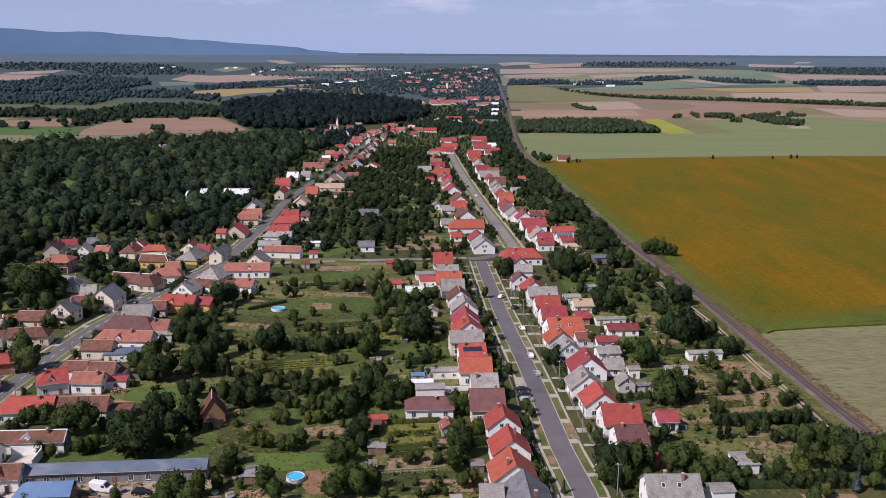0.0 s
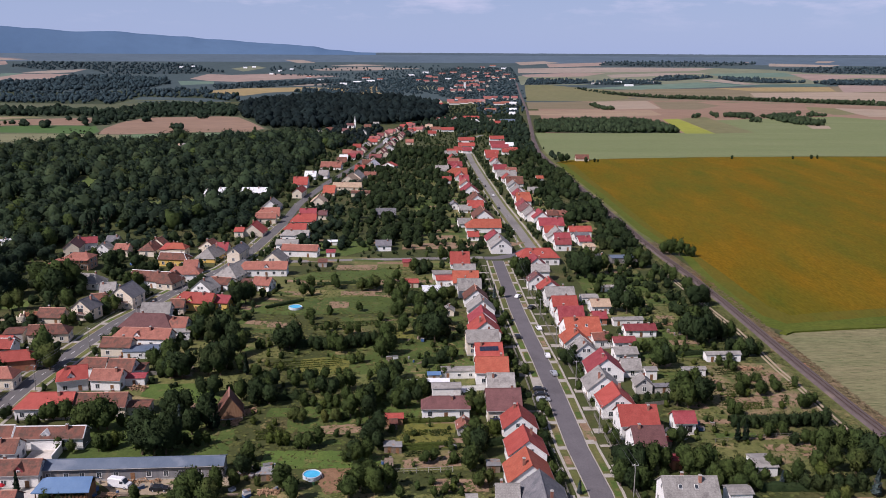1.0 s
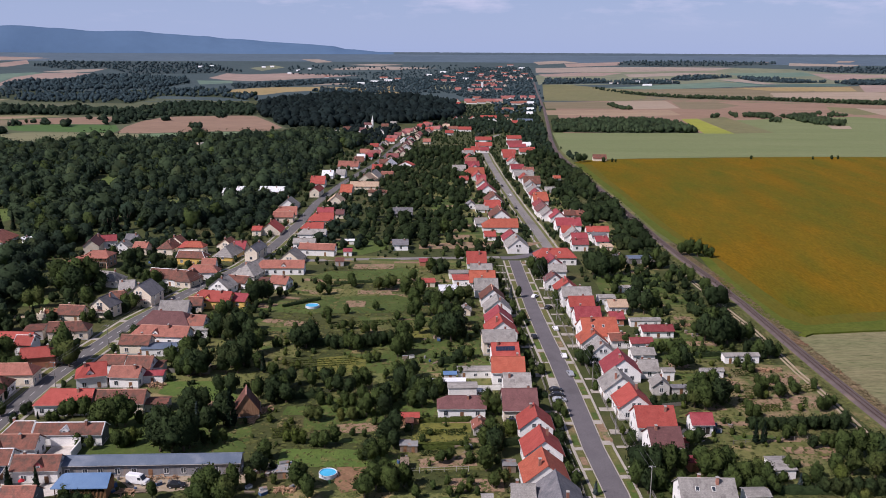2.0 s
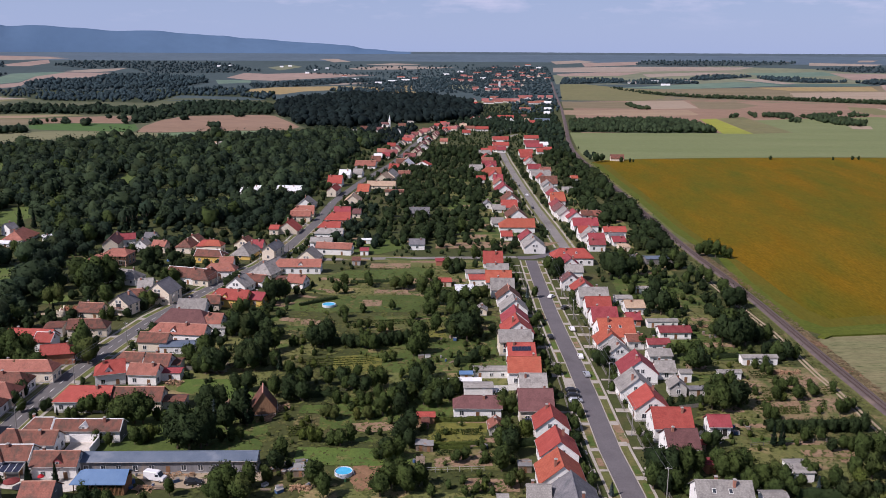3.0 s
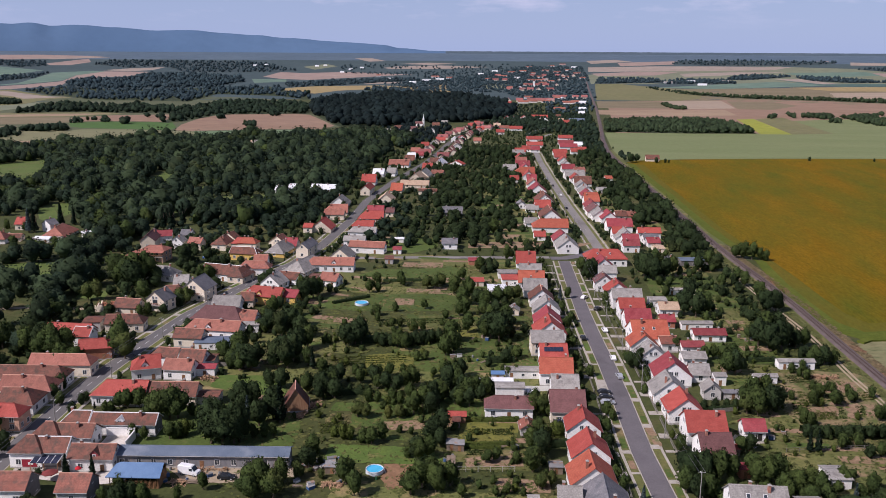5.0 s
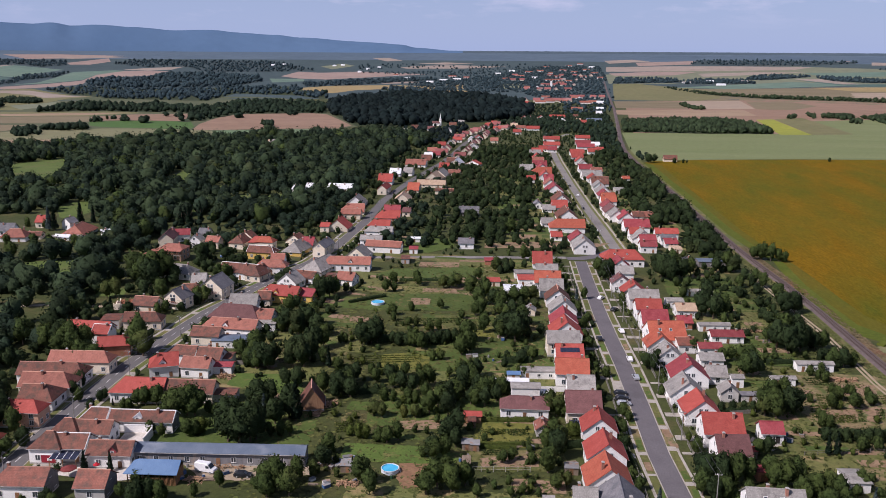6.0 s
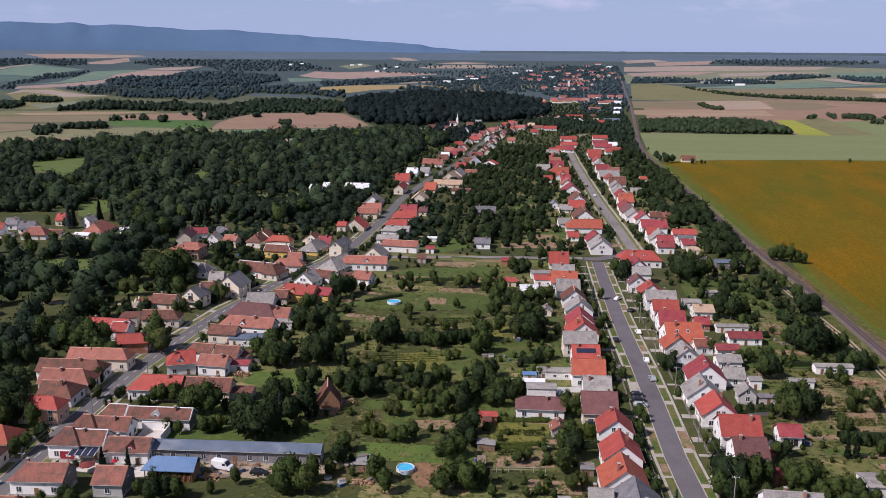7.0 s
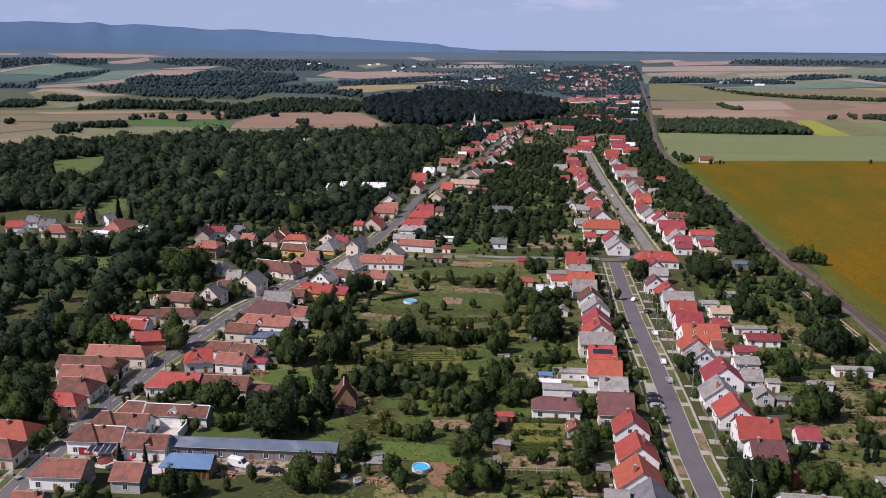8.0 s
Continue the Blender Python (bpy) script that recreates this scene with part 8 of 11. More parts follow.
wood("woodland", [(84, 1136), (114, 1133), (188, 1131), (275, 1146), (270, 1199), (271, 1299), (258, 1342), (133, 1331), (89, 1300)], 8, 8, 11, FAR, 7, "dark copse among the fields", seed=6, wide=1.3)
# belts and copses among the fields; the far ones have haze mixed into their leaf colour
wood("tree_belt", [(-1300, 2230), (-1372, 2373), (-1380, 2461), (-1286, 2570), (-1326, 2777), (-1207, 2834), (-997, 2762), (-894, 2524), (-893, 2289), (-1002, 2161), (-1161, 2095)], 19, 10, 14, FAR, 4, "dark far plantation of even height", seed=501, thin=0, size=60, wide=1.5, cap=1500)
patch("belt_floor", [(-1300, 2230), (-1372, 2373), (-1380, 2461), (-1286, 2570), (-1326, 2777), (-1207, 2834), (-997, 2762), (-894, 2524), (-893, 2289), (-1002, 2161), (-1161, 2095)], HAZED_WOOD, "dark ground sheet below a belt of trees", "undergrowth", lift=0.12)
wood("tree_belt", [(-858, 1304), (-872, 1376), (-888, 1474), (-847, 1524), (-756, 1461), (-760, 1513), (-621, 1452), (-630, 1673), (-520, 1666), (-427, 1544), (-384, 1386), (-522, 1332), (-519, 1232), (-529, 1162), (-545, 1168), (-572, 1291), (-584, 1341), (-658, 1348), (-691, 1338), (-760, 1347), (-804, 1334), (-842, 1294)], 14, 8, 13, FAR, 6, "dark woods and hedges between far fields", seed=502, thin=0, size=60, wide=1.5, cap=1500)
patch("belt_floor", [(-858, 1304), (-872, 1376), (-888, 1474), (-847, 1524), (-756, 1461), (-760, 1513), (-621, 1452), (-630, 1673), (-520, 1666), (-427, 1544), (-384, 1386), (-522, 1332), (-519, 1232), (-529, 1162), (-545, 1168), (-572, 1291), (-584, 1341), (-658, 1348), (-691, 1338), (-760, 1347), (-804, 1334), (-842, 1294)], SHADE_FLOOR, "dark ground sheet below a belt of trees", "undergrowth", lift=0.12)
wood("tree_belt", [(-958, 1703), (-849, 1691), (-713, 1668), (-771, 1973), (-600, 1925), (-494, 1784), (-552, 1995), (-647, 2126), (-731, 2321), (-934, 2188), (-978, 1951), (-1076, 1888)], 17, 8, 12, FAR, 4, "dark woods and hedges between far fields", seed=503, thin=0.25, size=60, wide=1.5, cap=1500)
patch("belt_floor", [(-958, 1703), (-849, 1691), (-713, 1668), (-771, 1973), (-600, 1925), (-494, 1784), (-552, 1995), (-647, 2126), (-731, 2321), (-934, 2188), (-978, 1951), (-1076, 1888)], SHADE_FLOOR, "dark ground sheet below a belt of trees", "undergrowth", lift=0.12)
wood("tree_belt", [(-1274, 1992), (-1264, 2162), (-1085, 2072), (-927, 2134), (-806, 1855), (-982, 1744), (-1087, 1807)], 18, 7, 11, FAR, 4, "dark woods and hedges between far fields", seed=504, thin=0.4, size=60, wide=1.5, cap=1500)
patch("belt_floor", [(-1274, 1992), (-1264, 2162), (-1085, 2072), (-927, 2134), (-806, 1855), (-982, 1744), (-1087, 1807)], SHADE_FLOOR, "dark ground sheet below a belt of trees", "undergrowth", lift=0.12)
wood("tree_belt", [(-643, 928), (-668, 976), (-657, 995), (-624, 963), (-614, 928)], 7.5, 7, 11, FAR, 6, "clump of round bushes on open land", seed=505, thin=0, size=60, wide=1.5, cap=1500)
wood("tree_belt", [(-657, 1004), (-672, 1044), (-623, 1057), (-601, 1027), (-617, 1006)], 7.5, 7, 11, FAR, 6, "clump of round bushes on open land", seed=506, thin=0, size=60, wide=1.5, cap=1500)
wood("tree_belt", [(-1062, 1515), (-1107, 1607), (-1065, 1621), (-987, 1539), (-995, 1497)], 7.5, 7, 11, FAR, 6, "clump of round bushes on open land", seed=507, thin=0, size=60, wide=1.5, cap=1500)
wood("tree_belt", [(-1026, 1345), (-1091, 1447), (-1043, 1462), (-985, 1408), (-954, 1336), (-1007, 1320)], 7.5, 7, 11, FAR, 6, "clump of round bushes on open land", seed=508, thin=0, size=60, wide=1.5, cap=1500)
wood("tree_belt", [(-663, 1136), (-674, 1177), (-643, 1141), (-647, 1129)], 7.5, 7, 11, FAR, 6, "clump of round bushes on open land", seed=509, thin=0, size=60, wide=1.5, cap=1500)
wood("tree_belt", [(-655, 1182), (-667, 1214), (-647, 1184), (-646, 1173)], 7.5, 7, 11, FAR, 6, "clump of round bushes on open land", seed=510, thin=0, size=60, wide=1.5, cap=1500)
wood("tree_belt", [(-627, 1156), (-645, 1208), (-616, 1170), (-614, 1149)], 7.5, 7, 11, FAR, 6, "clump of round bushes on open land", seed=511, thin=0, size=60, wide=1.5, cap=1500)
wood("tree_belt", [(-591, 1134), (-602, 1174), (-579, 1148), (-578, 1128)], 7.5, 7, 11, FAR, 6, "clump of round bushes on open land", seed=512, thin=0, size=60, wide=1.5, cap=1500)
wood("tree_belt", [(-789, 1040), (-800, 1067), (-775, 1044), (-771, 1026)], 7.5, 7, 11, FAR, 6, "clump of round bushes on open land", seed=513, thin=0, size=60, wide=1.5, cap=1500)
wood("tree_belt", [(-606, 1255), (-613, 1279), (-599, 1258), (-597, 1246)], 7.5, 7, 11, FAR, 6, "clump of round bushes on open land", seed=514, thin=0, size=60, wide=1.5, cap=1500)
wood("tree_belt", [(-582, 1238), (-591, 1273), (-569, 1242), (-571, 1229)], 7.5, 7, 11, FAR, 6, "clump of round bushes on open land", seed=515, thin=0, size=60, wide=1.5, cap=1500)
wood("tree_belt", [(-488, 1252), (-501, 1298), (-479, 1255), (-480, 1243)], 7.5, 7, 11, FAR, 6, "clump of round bushes on open land", seed=516, thin=0, size=60, wide=1.5, cap=1500)
wood("tree_belt", [(-434, 1330), (-439, 1370), (-421, 1334), (-424, 1320)], 7.5, 7, 11, FAR, 6, "clump of round bushes on open land", seed=517, thin=0, size=60, wide=1.5, cap=1500)
wood("tree_belt", [(-401, 1117), (-410, 1164), (-387, 1121), (-391, 1111)], 7.5, 7, 11, FAR, 6, "clump of round bushes on open land", seed=518, thin=0, size=60, wide=1.5, cap=1500)
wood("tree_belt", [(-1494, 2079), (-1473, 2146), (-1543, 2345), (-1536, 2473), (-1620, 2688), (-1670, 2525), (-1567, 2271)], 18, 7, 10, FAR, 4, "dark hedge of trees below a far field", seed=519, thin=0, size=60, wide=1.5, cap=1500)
patch("belt_floor", [(-1494, 2079), (-1473, 2146), (-1543, 2345), (-1536, 2473), (-1620, 2688), (-1670, 2525), (-1567, 2271)], HAZED_WOOD, "dark ground sheet below a belt of trees", "undergrowth", lift=0.12)
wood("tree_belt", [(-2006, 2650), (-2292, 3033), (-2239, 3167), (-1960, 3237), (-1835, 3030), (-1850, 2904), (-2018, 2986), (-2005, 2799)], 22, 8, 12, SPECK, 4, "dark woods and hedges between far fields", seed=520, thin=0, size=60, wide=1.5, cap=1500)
patch("belt_floor", [(-2006, 2650), (-2292, 3033), (-2239, 3167), (-1960, 3237), (-1835, 3030), (-1850, 2904), (-2018, 2986), (-2005, 2799)], HAZED_WOOD, "dark ground sheet below a belt of trees", "undergrowth", lift=0.12)
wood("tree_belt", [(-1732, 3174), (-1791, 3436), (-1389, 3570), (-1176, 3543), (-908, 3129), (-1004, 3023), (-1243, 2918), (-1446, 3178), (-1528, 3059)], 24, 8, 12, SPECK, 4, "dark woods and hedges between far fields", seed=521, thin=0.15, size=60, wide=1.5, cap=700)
patch("belt_floor", [(-1732, 3174), (-1791, 3436), (-1389, 3570), (-1176, 3543), (-908, 3129), (-1004, 3023), (-1243, 2918), (-1446, 3178), (-1528, 3059)], HAZED_WOOD, "dark ground sheet below a belt of trees", "undergrowth", lift=0.12)
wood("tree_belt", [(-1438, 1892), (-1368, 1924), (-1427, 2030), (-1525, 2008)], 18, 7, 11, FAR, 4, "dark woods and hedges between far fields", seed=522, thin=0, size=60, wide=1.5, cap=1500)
patch("belt_floor", [(-1438, 1892), (-1368, 1924), (-1427, 2030), (-1525, 2008)], HAZED_WOOD, "dark ground sheet below a belt of trees", "undergrowth", lift=0.12)
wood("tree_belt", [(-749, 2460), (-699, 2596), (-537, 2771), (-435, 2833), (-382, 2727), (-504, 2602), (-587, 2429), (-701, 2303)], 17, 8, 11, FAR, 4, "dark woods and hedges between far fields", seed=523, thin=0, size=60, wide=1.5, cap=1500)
patch("belt_floor", [(-749, 2460), (-699, 2596), (-537, 2771), (-435, 2833), (-382, 2727), (-504, 2602), (-587, 2429), (-701, 2303)], HAZED_WOOD, "dark ground sheet below a belt of trees", "undergrowth", lift=0.12)
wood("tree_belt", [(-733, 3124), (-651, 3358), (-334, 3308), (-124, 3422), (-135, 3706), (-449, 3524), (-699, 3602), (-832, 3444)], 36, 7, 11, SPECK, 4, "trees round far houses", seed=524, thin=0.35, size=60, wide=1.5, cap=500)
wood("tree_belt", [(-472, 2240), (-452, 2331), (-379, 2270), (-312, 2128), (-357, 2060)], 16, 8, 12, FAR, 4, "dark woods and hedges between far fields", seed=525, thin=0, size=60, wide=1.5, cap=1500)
patch("belt_floor", [(-472, 2240), (-452, 2331), (-379, 2270), (-312, 2128), (-357, 2060)], SHADE_FLOOR, "dark ground sheet below a belt of trees", "undergrowth", lift=0.12)
wood("tree_belt", [(-617, 2027), (-572, 2069), (-538, 1946), (-582, 1931)], 15, 8, 12, FAR, 6, "dark woods and hedges between far fields", seed=526, thin=0, size=60, wide=1.5, cap=1500)
patch("belt_floor", [(-617, 2027), (-572, 2069), (-538, 1946), (-582, 1931)], SHADE_FLOOR, "dark ground sheet below a belt of trees", "undergrowth", lift=0.12)
wood("tree_belt", [(-342, 2227), (-321, 2289), (-292, 2188), (-316, 2154)], 15, 8, 12, FAR, 4, "dark woods and hedges between far fields", seed=527, thin=0, size=60, wide=1.5, cap=1500)
patch("belt_floor", [(-342, 2227), (-321, 2289), (-292, 2188), (-316, 2154)], SHADE_FLOOR, "dark ground sheet below a belt of trees", "undergrowth", lift=0.12)
wood("tree_belt", [(-738, 3055), (-458, 2982), (-355, 2795), (-359, 2559), (-254, 2531), (-177, 2386), (-92, 2574), (7, 3185), (-41, 3685), (-211, 3404), (-410, 3222)], 22, 5, 8, FAR, 4, "trees among the roofs of a far village", seed=528, thin=0.3, size=60, wide=1.5, cap=900)
wood("tree_belt", [(329, 2273), (372, 2175), (460, 2061), (637, 1985), (766, 1889), (892, 1801), (932, 1883), (801, 1977), (659, 2055), (476, 2135), (388, 2227)], 12, 7, 10, FAR, 7, "dark belt of trees between the fields", seed=529, thin=0, size=60, wide=1.5, cap=1500)
patch("belt_floor", [(329, 2273), (372, 2175), (460, 2061), (637, 1985), (766, 1889), (892, 1801), (932, 1883), (801, 1977), (659, 2055), (476, 2135), (388, 2227)], SHADE_FLOOR, "dark ground sheet below a belt of trees", "undergrowth", lift=0.12)
wood("tree_belt", [(292, 2535), (344, 2378), (392, 2253), (376, 2201), (333, 2299), (286, 2481)], 12, 4, 7, FAR, 6, "dark belt of trees between the fields", seed=530, thin=0, size=60, wide=1.5, cap=1500)
wood("tree_belt", [(414, 1444), (447, 1516), (481, 1491), (447, 1408), (433, 1445)], 8, 6, 9, FAR, 7, "dark copse among the fields", seed=531, thin=0, size=60, wide=1.5, cap=1500)
wood("tree_belt", [(430, 1358), (455, 1409), (460, 1385), (440, 1336)], 8, 6, 9, FAR, 7, "dark copse among the fields", seed=532, thin=0, size=60, wide=1.5, cap=1500)
wood("tree_belt", [(484, 1464), (541, 1526), (540, 1393), (539, 1334), (507, 1278), (482, 1307), (480, 1375)], 8, 6, 9, FAR, 7, "dark copse among the fields", seed=533, thin=0, size=60, wide=1.5, cap=1500)
wood("tree_belt", [(236, 1784), (250, 1785), (246, 1653), (269, 1656), (261, 1621), (235, 1618)], 8, 6, 9, FAR, 7, "dark copse among the fields", seed=534, thin=0, size=60, wide=1.5, cap=1500)
wood("tree_belt", [(361, 1438), (378, 1481), (376, 1440), (364, 1426)], 8, 6, 9, FAR, 7, "dark copse among the fields", seed=535, thin=0, size=60, wide=1.5, cap=1500)
wood("tree_belt", [(410, 1512), (423, 1543), (413, 1457), (400, 1429)], 8, 6, 9, FAR, 7, "dark copse among the fields", seed=536, thin=0, size=60, wide=1.5, cap=1500)
wood("tree_belt", [(564, 1528), (579, 1559), (572, 1529), (563, 1513)], 8, 6, 9, FAR, 7, "dark copse among the fields", seed=537, thin=0, size=60, wide=1.5, cap=1500)
wood("tree_belt", [(571, 1500), (591, 1531), (601, 1489), (569, 1472)], 8, 6, 9, FAR, 7, "dark copse among the fields", seed=538, thin=0, size=60, wide=1.5, cap=1500)
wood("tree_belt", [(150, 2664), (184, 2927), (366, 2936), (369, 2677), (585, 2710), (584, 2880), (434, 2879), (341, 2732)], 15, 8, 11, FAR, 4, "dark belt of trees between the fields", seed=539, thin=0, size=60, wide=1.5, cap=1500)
patch("belt_floor", [(150, 2664), (184, 2927), (366, 2936), (369, 2677), (585, 2710), (584, 2880), (434, 2879), (341, 2732)], HAZED_WOOD, "dark ground sheet below a belt of trees", "undergrowth", lift=0.12)
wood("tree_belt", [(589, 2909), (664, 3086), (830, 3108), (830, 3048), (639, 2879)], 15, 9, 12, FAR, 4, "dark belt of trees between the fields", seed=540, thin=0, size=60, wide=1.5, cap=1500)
patch("belt_floor", [(589, 2909), (664, 3086), (830, 3108), (830, 3048), (639, 2879)], HAZED_WOOD, "dark ground sheet below a belt of trees", "undergrowth", lift=0.12)
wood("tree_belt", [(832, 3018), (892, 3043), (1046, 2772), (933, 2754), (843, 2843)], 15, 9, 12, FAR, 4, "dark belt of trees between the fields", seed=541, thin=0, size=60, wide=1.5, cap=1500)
patch("belt_floor", [(832, 3018), (892, 3043), (1046, 2772), (933, 2754), (843, 2843)], HAZED_WOOD, "dark ground sheet below a belt of trees", "undergrowth", lift=0.12)
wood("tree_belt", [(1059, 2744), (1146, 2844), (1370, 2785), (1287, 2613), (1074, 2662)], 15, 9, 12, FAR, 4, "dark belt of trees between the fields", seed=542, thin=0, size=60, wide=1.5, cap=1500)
patch("belt_floor", [(1059, 2744), (1146, 2844), (1370, 2785), (1287, 2613), (1074, 2662)], HAZED_WOOD, "dark ground sheet below a belt of trees", "undergrowth", lift=0.12)
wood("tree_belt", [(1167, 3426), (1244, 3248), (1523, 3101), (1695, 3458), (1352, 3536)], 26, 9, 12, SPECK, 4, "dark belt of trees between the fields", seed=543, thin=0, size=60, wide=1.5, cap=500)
patch("belt_floor", [(1167, 3426), (1244, 3248), (1523, 3101), (1695, 3458), (1352, 3536)], HAZED_WOOD, "dark ground sheet below a belt of trees", "undergrowth", lift=0.12)
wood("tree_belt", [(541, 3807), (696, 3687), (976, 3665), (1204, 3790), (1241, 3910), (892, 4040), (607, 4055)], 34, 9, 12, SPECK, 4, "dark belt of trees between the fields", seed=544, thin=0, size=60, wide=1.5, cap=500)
patch("belt_floor", [(541, 3807), (696, 3687), (976, 3665), (1204, 3790), (1241, 3910), (892, 4040), (607, 4055)], HAZED_WOOD, "dark ground sheet below a belt of trees", "undergrowth", lift=0.12)
# gardens between the two streets
wood("garden_trees", [(-119, 774), (-97, 913), (-30, 924), (-12, 790), (-20, 650), (-12.8, 532.8), (-13.0, 435.9), (-36.6, 433.0), (-66.0, 429.3), (-78.3, 487.9), (-75.2, 566.6), (-87, 671)], 7.0, 5, 9.5, MASS, 1, "garden trees between two rows of houses", seed=8, thin=0.3, size=25, cap=1500, wide=1.15)
wood("garden_trees", [(-14, 883), (-22, 1108), (-39, 1192), (-74, 1124), (-85, 989), (-86, 872), (-97, 913), (-98, 1137), (-76, 1287), (-28, 1416), (74, 1435), (73, 1014), (71, 824), (58, 868), (37, 934), (22, 1115), (-7, 1071)], 9, 7, 11, FAR, 6, "trees round the far houses", seed=9, thin=0.12, size=40, cap=1200, wide=1.3)
wood("garden_trees", [(32, 850), (71, 939), (74, 763), (80, 664), (88.6, 549.9), (91.1, 448.8), (91.5, 435.8), (71.1, 433.3), (55.2, 444.3), (57.2, 522.9), (49.9, 561.3), (46, 619), (44, 722)], 7, 6, 10, MASS, 1, "thick trees between the houses and the railway", seed=10, thin=0.25, size=25, cap=900, wide=1.25)
wood("garden_trees", [(-206, 930), (-216, 1062), (-200, 1150), (-150, 1192), (-118, 1150), (-122, 1040), (-128, 940), (-150, 915)], 9, 7.5, 11, FAR, 8, "dark trees round the church and its houses", seed=91, thin=0.1, size=30, wide=1.2)
wood("garden_trees", [(70, 800), (77, 680), (84, 560), (89, 470), (90, 440), (82, 440), (78, 560), (70, 680), (60, 800)], 6.5, 8.5, 12.5, MASS, 1, "tall trees along the railway", seed=92, thin=0.05, size=20, wide=1.0)
wood("tree_belt", [(66, 827), (93, 827), (96, 859), (84, 877), (71, 880)], 7, 5, 7.5, FAR, 6, "dark hedge of trees beside a lone farm building", seed=93, wide=1.3)
wood("garden_trees", [(-54, 1398), (-22, 1354), (27, 1426), (62, 1369), (85, 1505), (91, 1740), (21, 1652), (-1, 1722), (-56, 1673)], 13, 4.5, 7, FAR, 6, "trees between the far houses", seed=94, thin=0.1, wide=1.4)
wood("garden_trees", [(-149, 770), (-149, 669), (-133.8, 533.1), (-131.2, 481.2), (-146.1, 462.9), (-150.8, 446.9), (-161.9, 480.7), (-149.3, 535.2), (-158, 631), (-157, 730)], 7.5, 7, 11, MID, 6, "trees behind the west row of houses", seed=11, thin=0.08, wide=1.2)
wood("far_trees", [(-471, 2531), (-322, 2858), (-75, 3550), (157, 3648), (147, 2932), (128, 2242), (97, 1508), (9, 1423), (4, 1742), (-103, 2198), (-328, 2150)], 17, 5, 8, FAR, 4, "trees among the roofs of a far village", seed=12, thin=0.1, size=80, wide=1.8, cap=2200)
wood("garden_trees", [(-95.3, 425.7), (-106.0, 585.9), (-106, 694), (-93, 739), (-87, 671), (-75.2, 566.6), (-78.3, 487.9), (-66.0, 429.3), (-76.4, 420.2), (-87.9, 418.8)], 7.5, 5, 9, MID, 6, "thick garden trees behind the west street", seed=52, thin=0.3, size=20, wide=1.2)
wood("garden_trees", [(-199.8, 345.4), (-202.7, 393.5), (-177.5, 402.7), (-148.7, 421.8), (-138.2, 494.2), (-145.4, 580.6), (-155.5, 530.3), (-169.6, 483.2), (-199.4, 479.3), (-232.5, 475.1), (-241.5, 421.2), (-251.8, 406.4)], 8, 4, 7.5, THICK, 6, "trees round the houses at the wood's edge", seed=61, thin=0.25, size=20, wide=1.2)
wood("garden_trees", [(-192.3, 246.7), (-191.8, 269.6), (-186.8, 296.9), (-192.4, 346.3), (-181.7, 367.7), (-164.5, 331.3), (-156.7, 300.4), (-161.3, 279.3), (-153.6, 240.8), (-156.6, 222.1), (-163.4, 197.8)], 7.5, 4.5, 8.5, THICK, 1, "thick trees behind the yards of the west houses", seed=62, thin=0.15, size=20, wide=1.2)
for off in (-7.5, 7.5):
    wood("street_trees", offset_line(EAST_FAR, off - 1.6) + offset_line(EAST_FAR, off + 1.6)[::-1], 5.5, 2.5, 5, LOW, 1, "small trees along the far street", seed=63, thin=0.35, size=9)
    wood("street_trees", offset_line(WEST[10:], off - 1.6) + offset_line(WEST[10:], off + 1.6)[::-1], 6.5, 2.5, 5, LOW, 1, "small trees along the west street", seed=64, thin=0.4, size=9)
wood("scrub", [(63.4, 408.4), (90.2, 429.4), (92.6, 400.8), (95.0, 338.8), (97.7, 302.8), (100.4, 269.5), (87.6, 268.0), (83.4, 301.1), (74.9, 327.4), (76.8, 359.9), (63.7, 367.4)], 6.0, 3, 6.5, LOW, 1, "thick garden bushes beside the railway", seed=13, thin=0.35, size=14)
wood("scrub", [(69.4, 387.6), (52.7, 340.2), (70.4, 326.8), (74.4, 288.1), (70.6, 271.2), (49.2, 274.0), (52.7, 324.8), (52.5, 375.6)], 6.5, 3, 6, LOW, 0, "garden bushes behind the houses", seed=14, thin=0.6, size=14)

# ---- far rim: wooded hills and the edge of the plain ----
# aerial haze is painted into the blue base colour of the hills
HAZED_HILL = mat("haze_tinted_hills", (0.092, 0.155, 0.255), (0.102, 0.167, 0.268), rough=1.0, scale=0.002, fine=0.02, bump=0.0, spec=0.0, grain_by=0.06)
HILL_LINE = ((-75, 170), (-50, 185), (-36.9, 129), (-35.1, 135), (-32.9, 130), (-31.8, 137), (-30.7, 122), (-29.4, 130), (-27.4, 121), (-24.7, 107), (-22.9, 112), (-20.5, 97), (-18.7, 89), (-16.9, 76), (-13.2, 57), (-10.6, 44), (-9.5, 26), (-7.1, 12), (-5.8, 12), (-2.1, 12), (-0.3, 12), (1.5, 12), (4.3, 12), (8.4, 12), (13.3, 12), (16.6, 12), (32, 14), (75, 14))


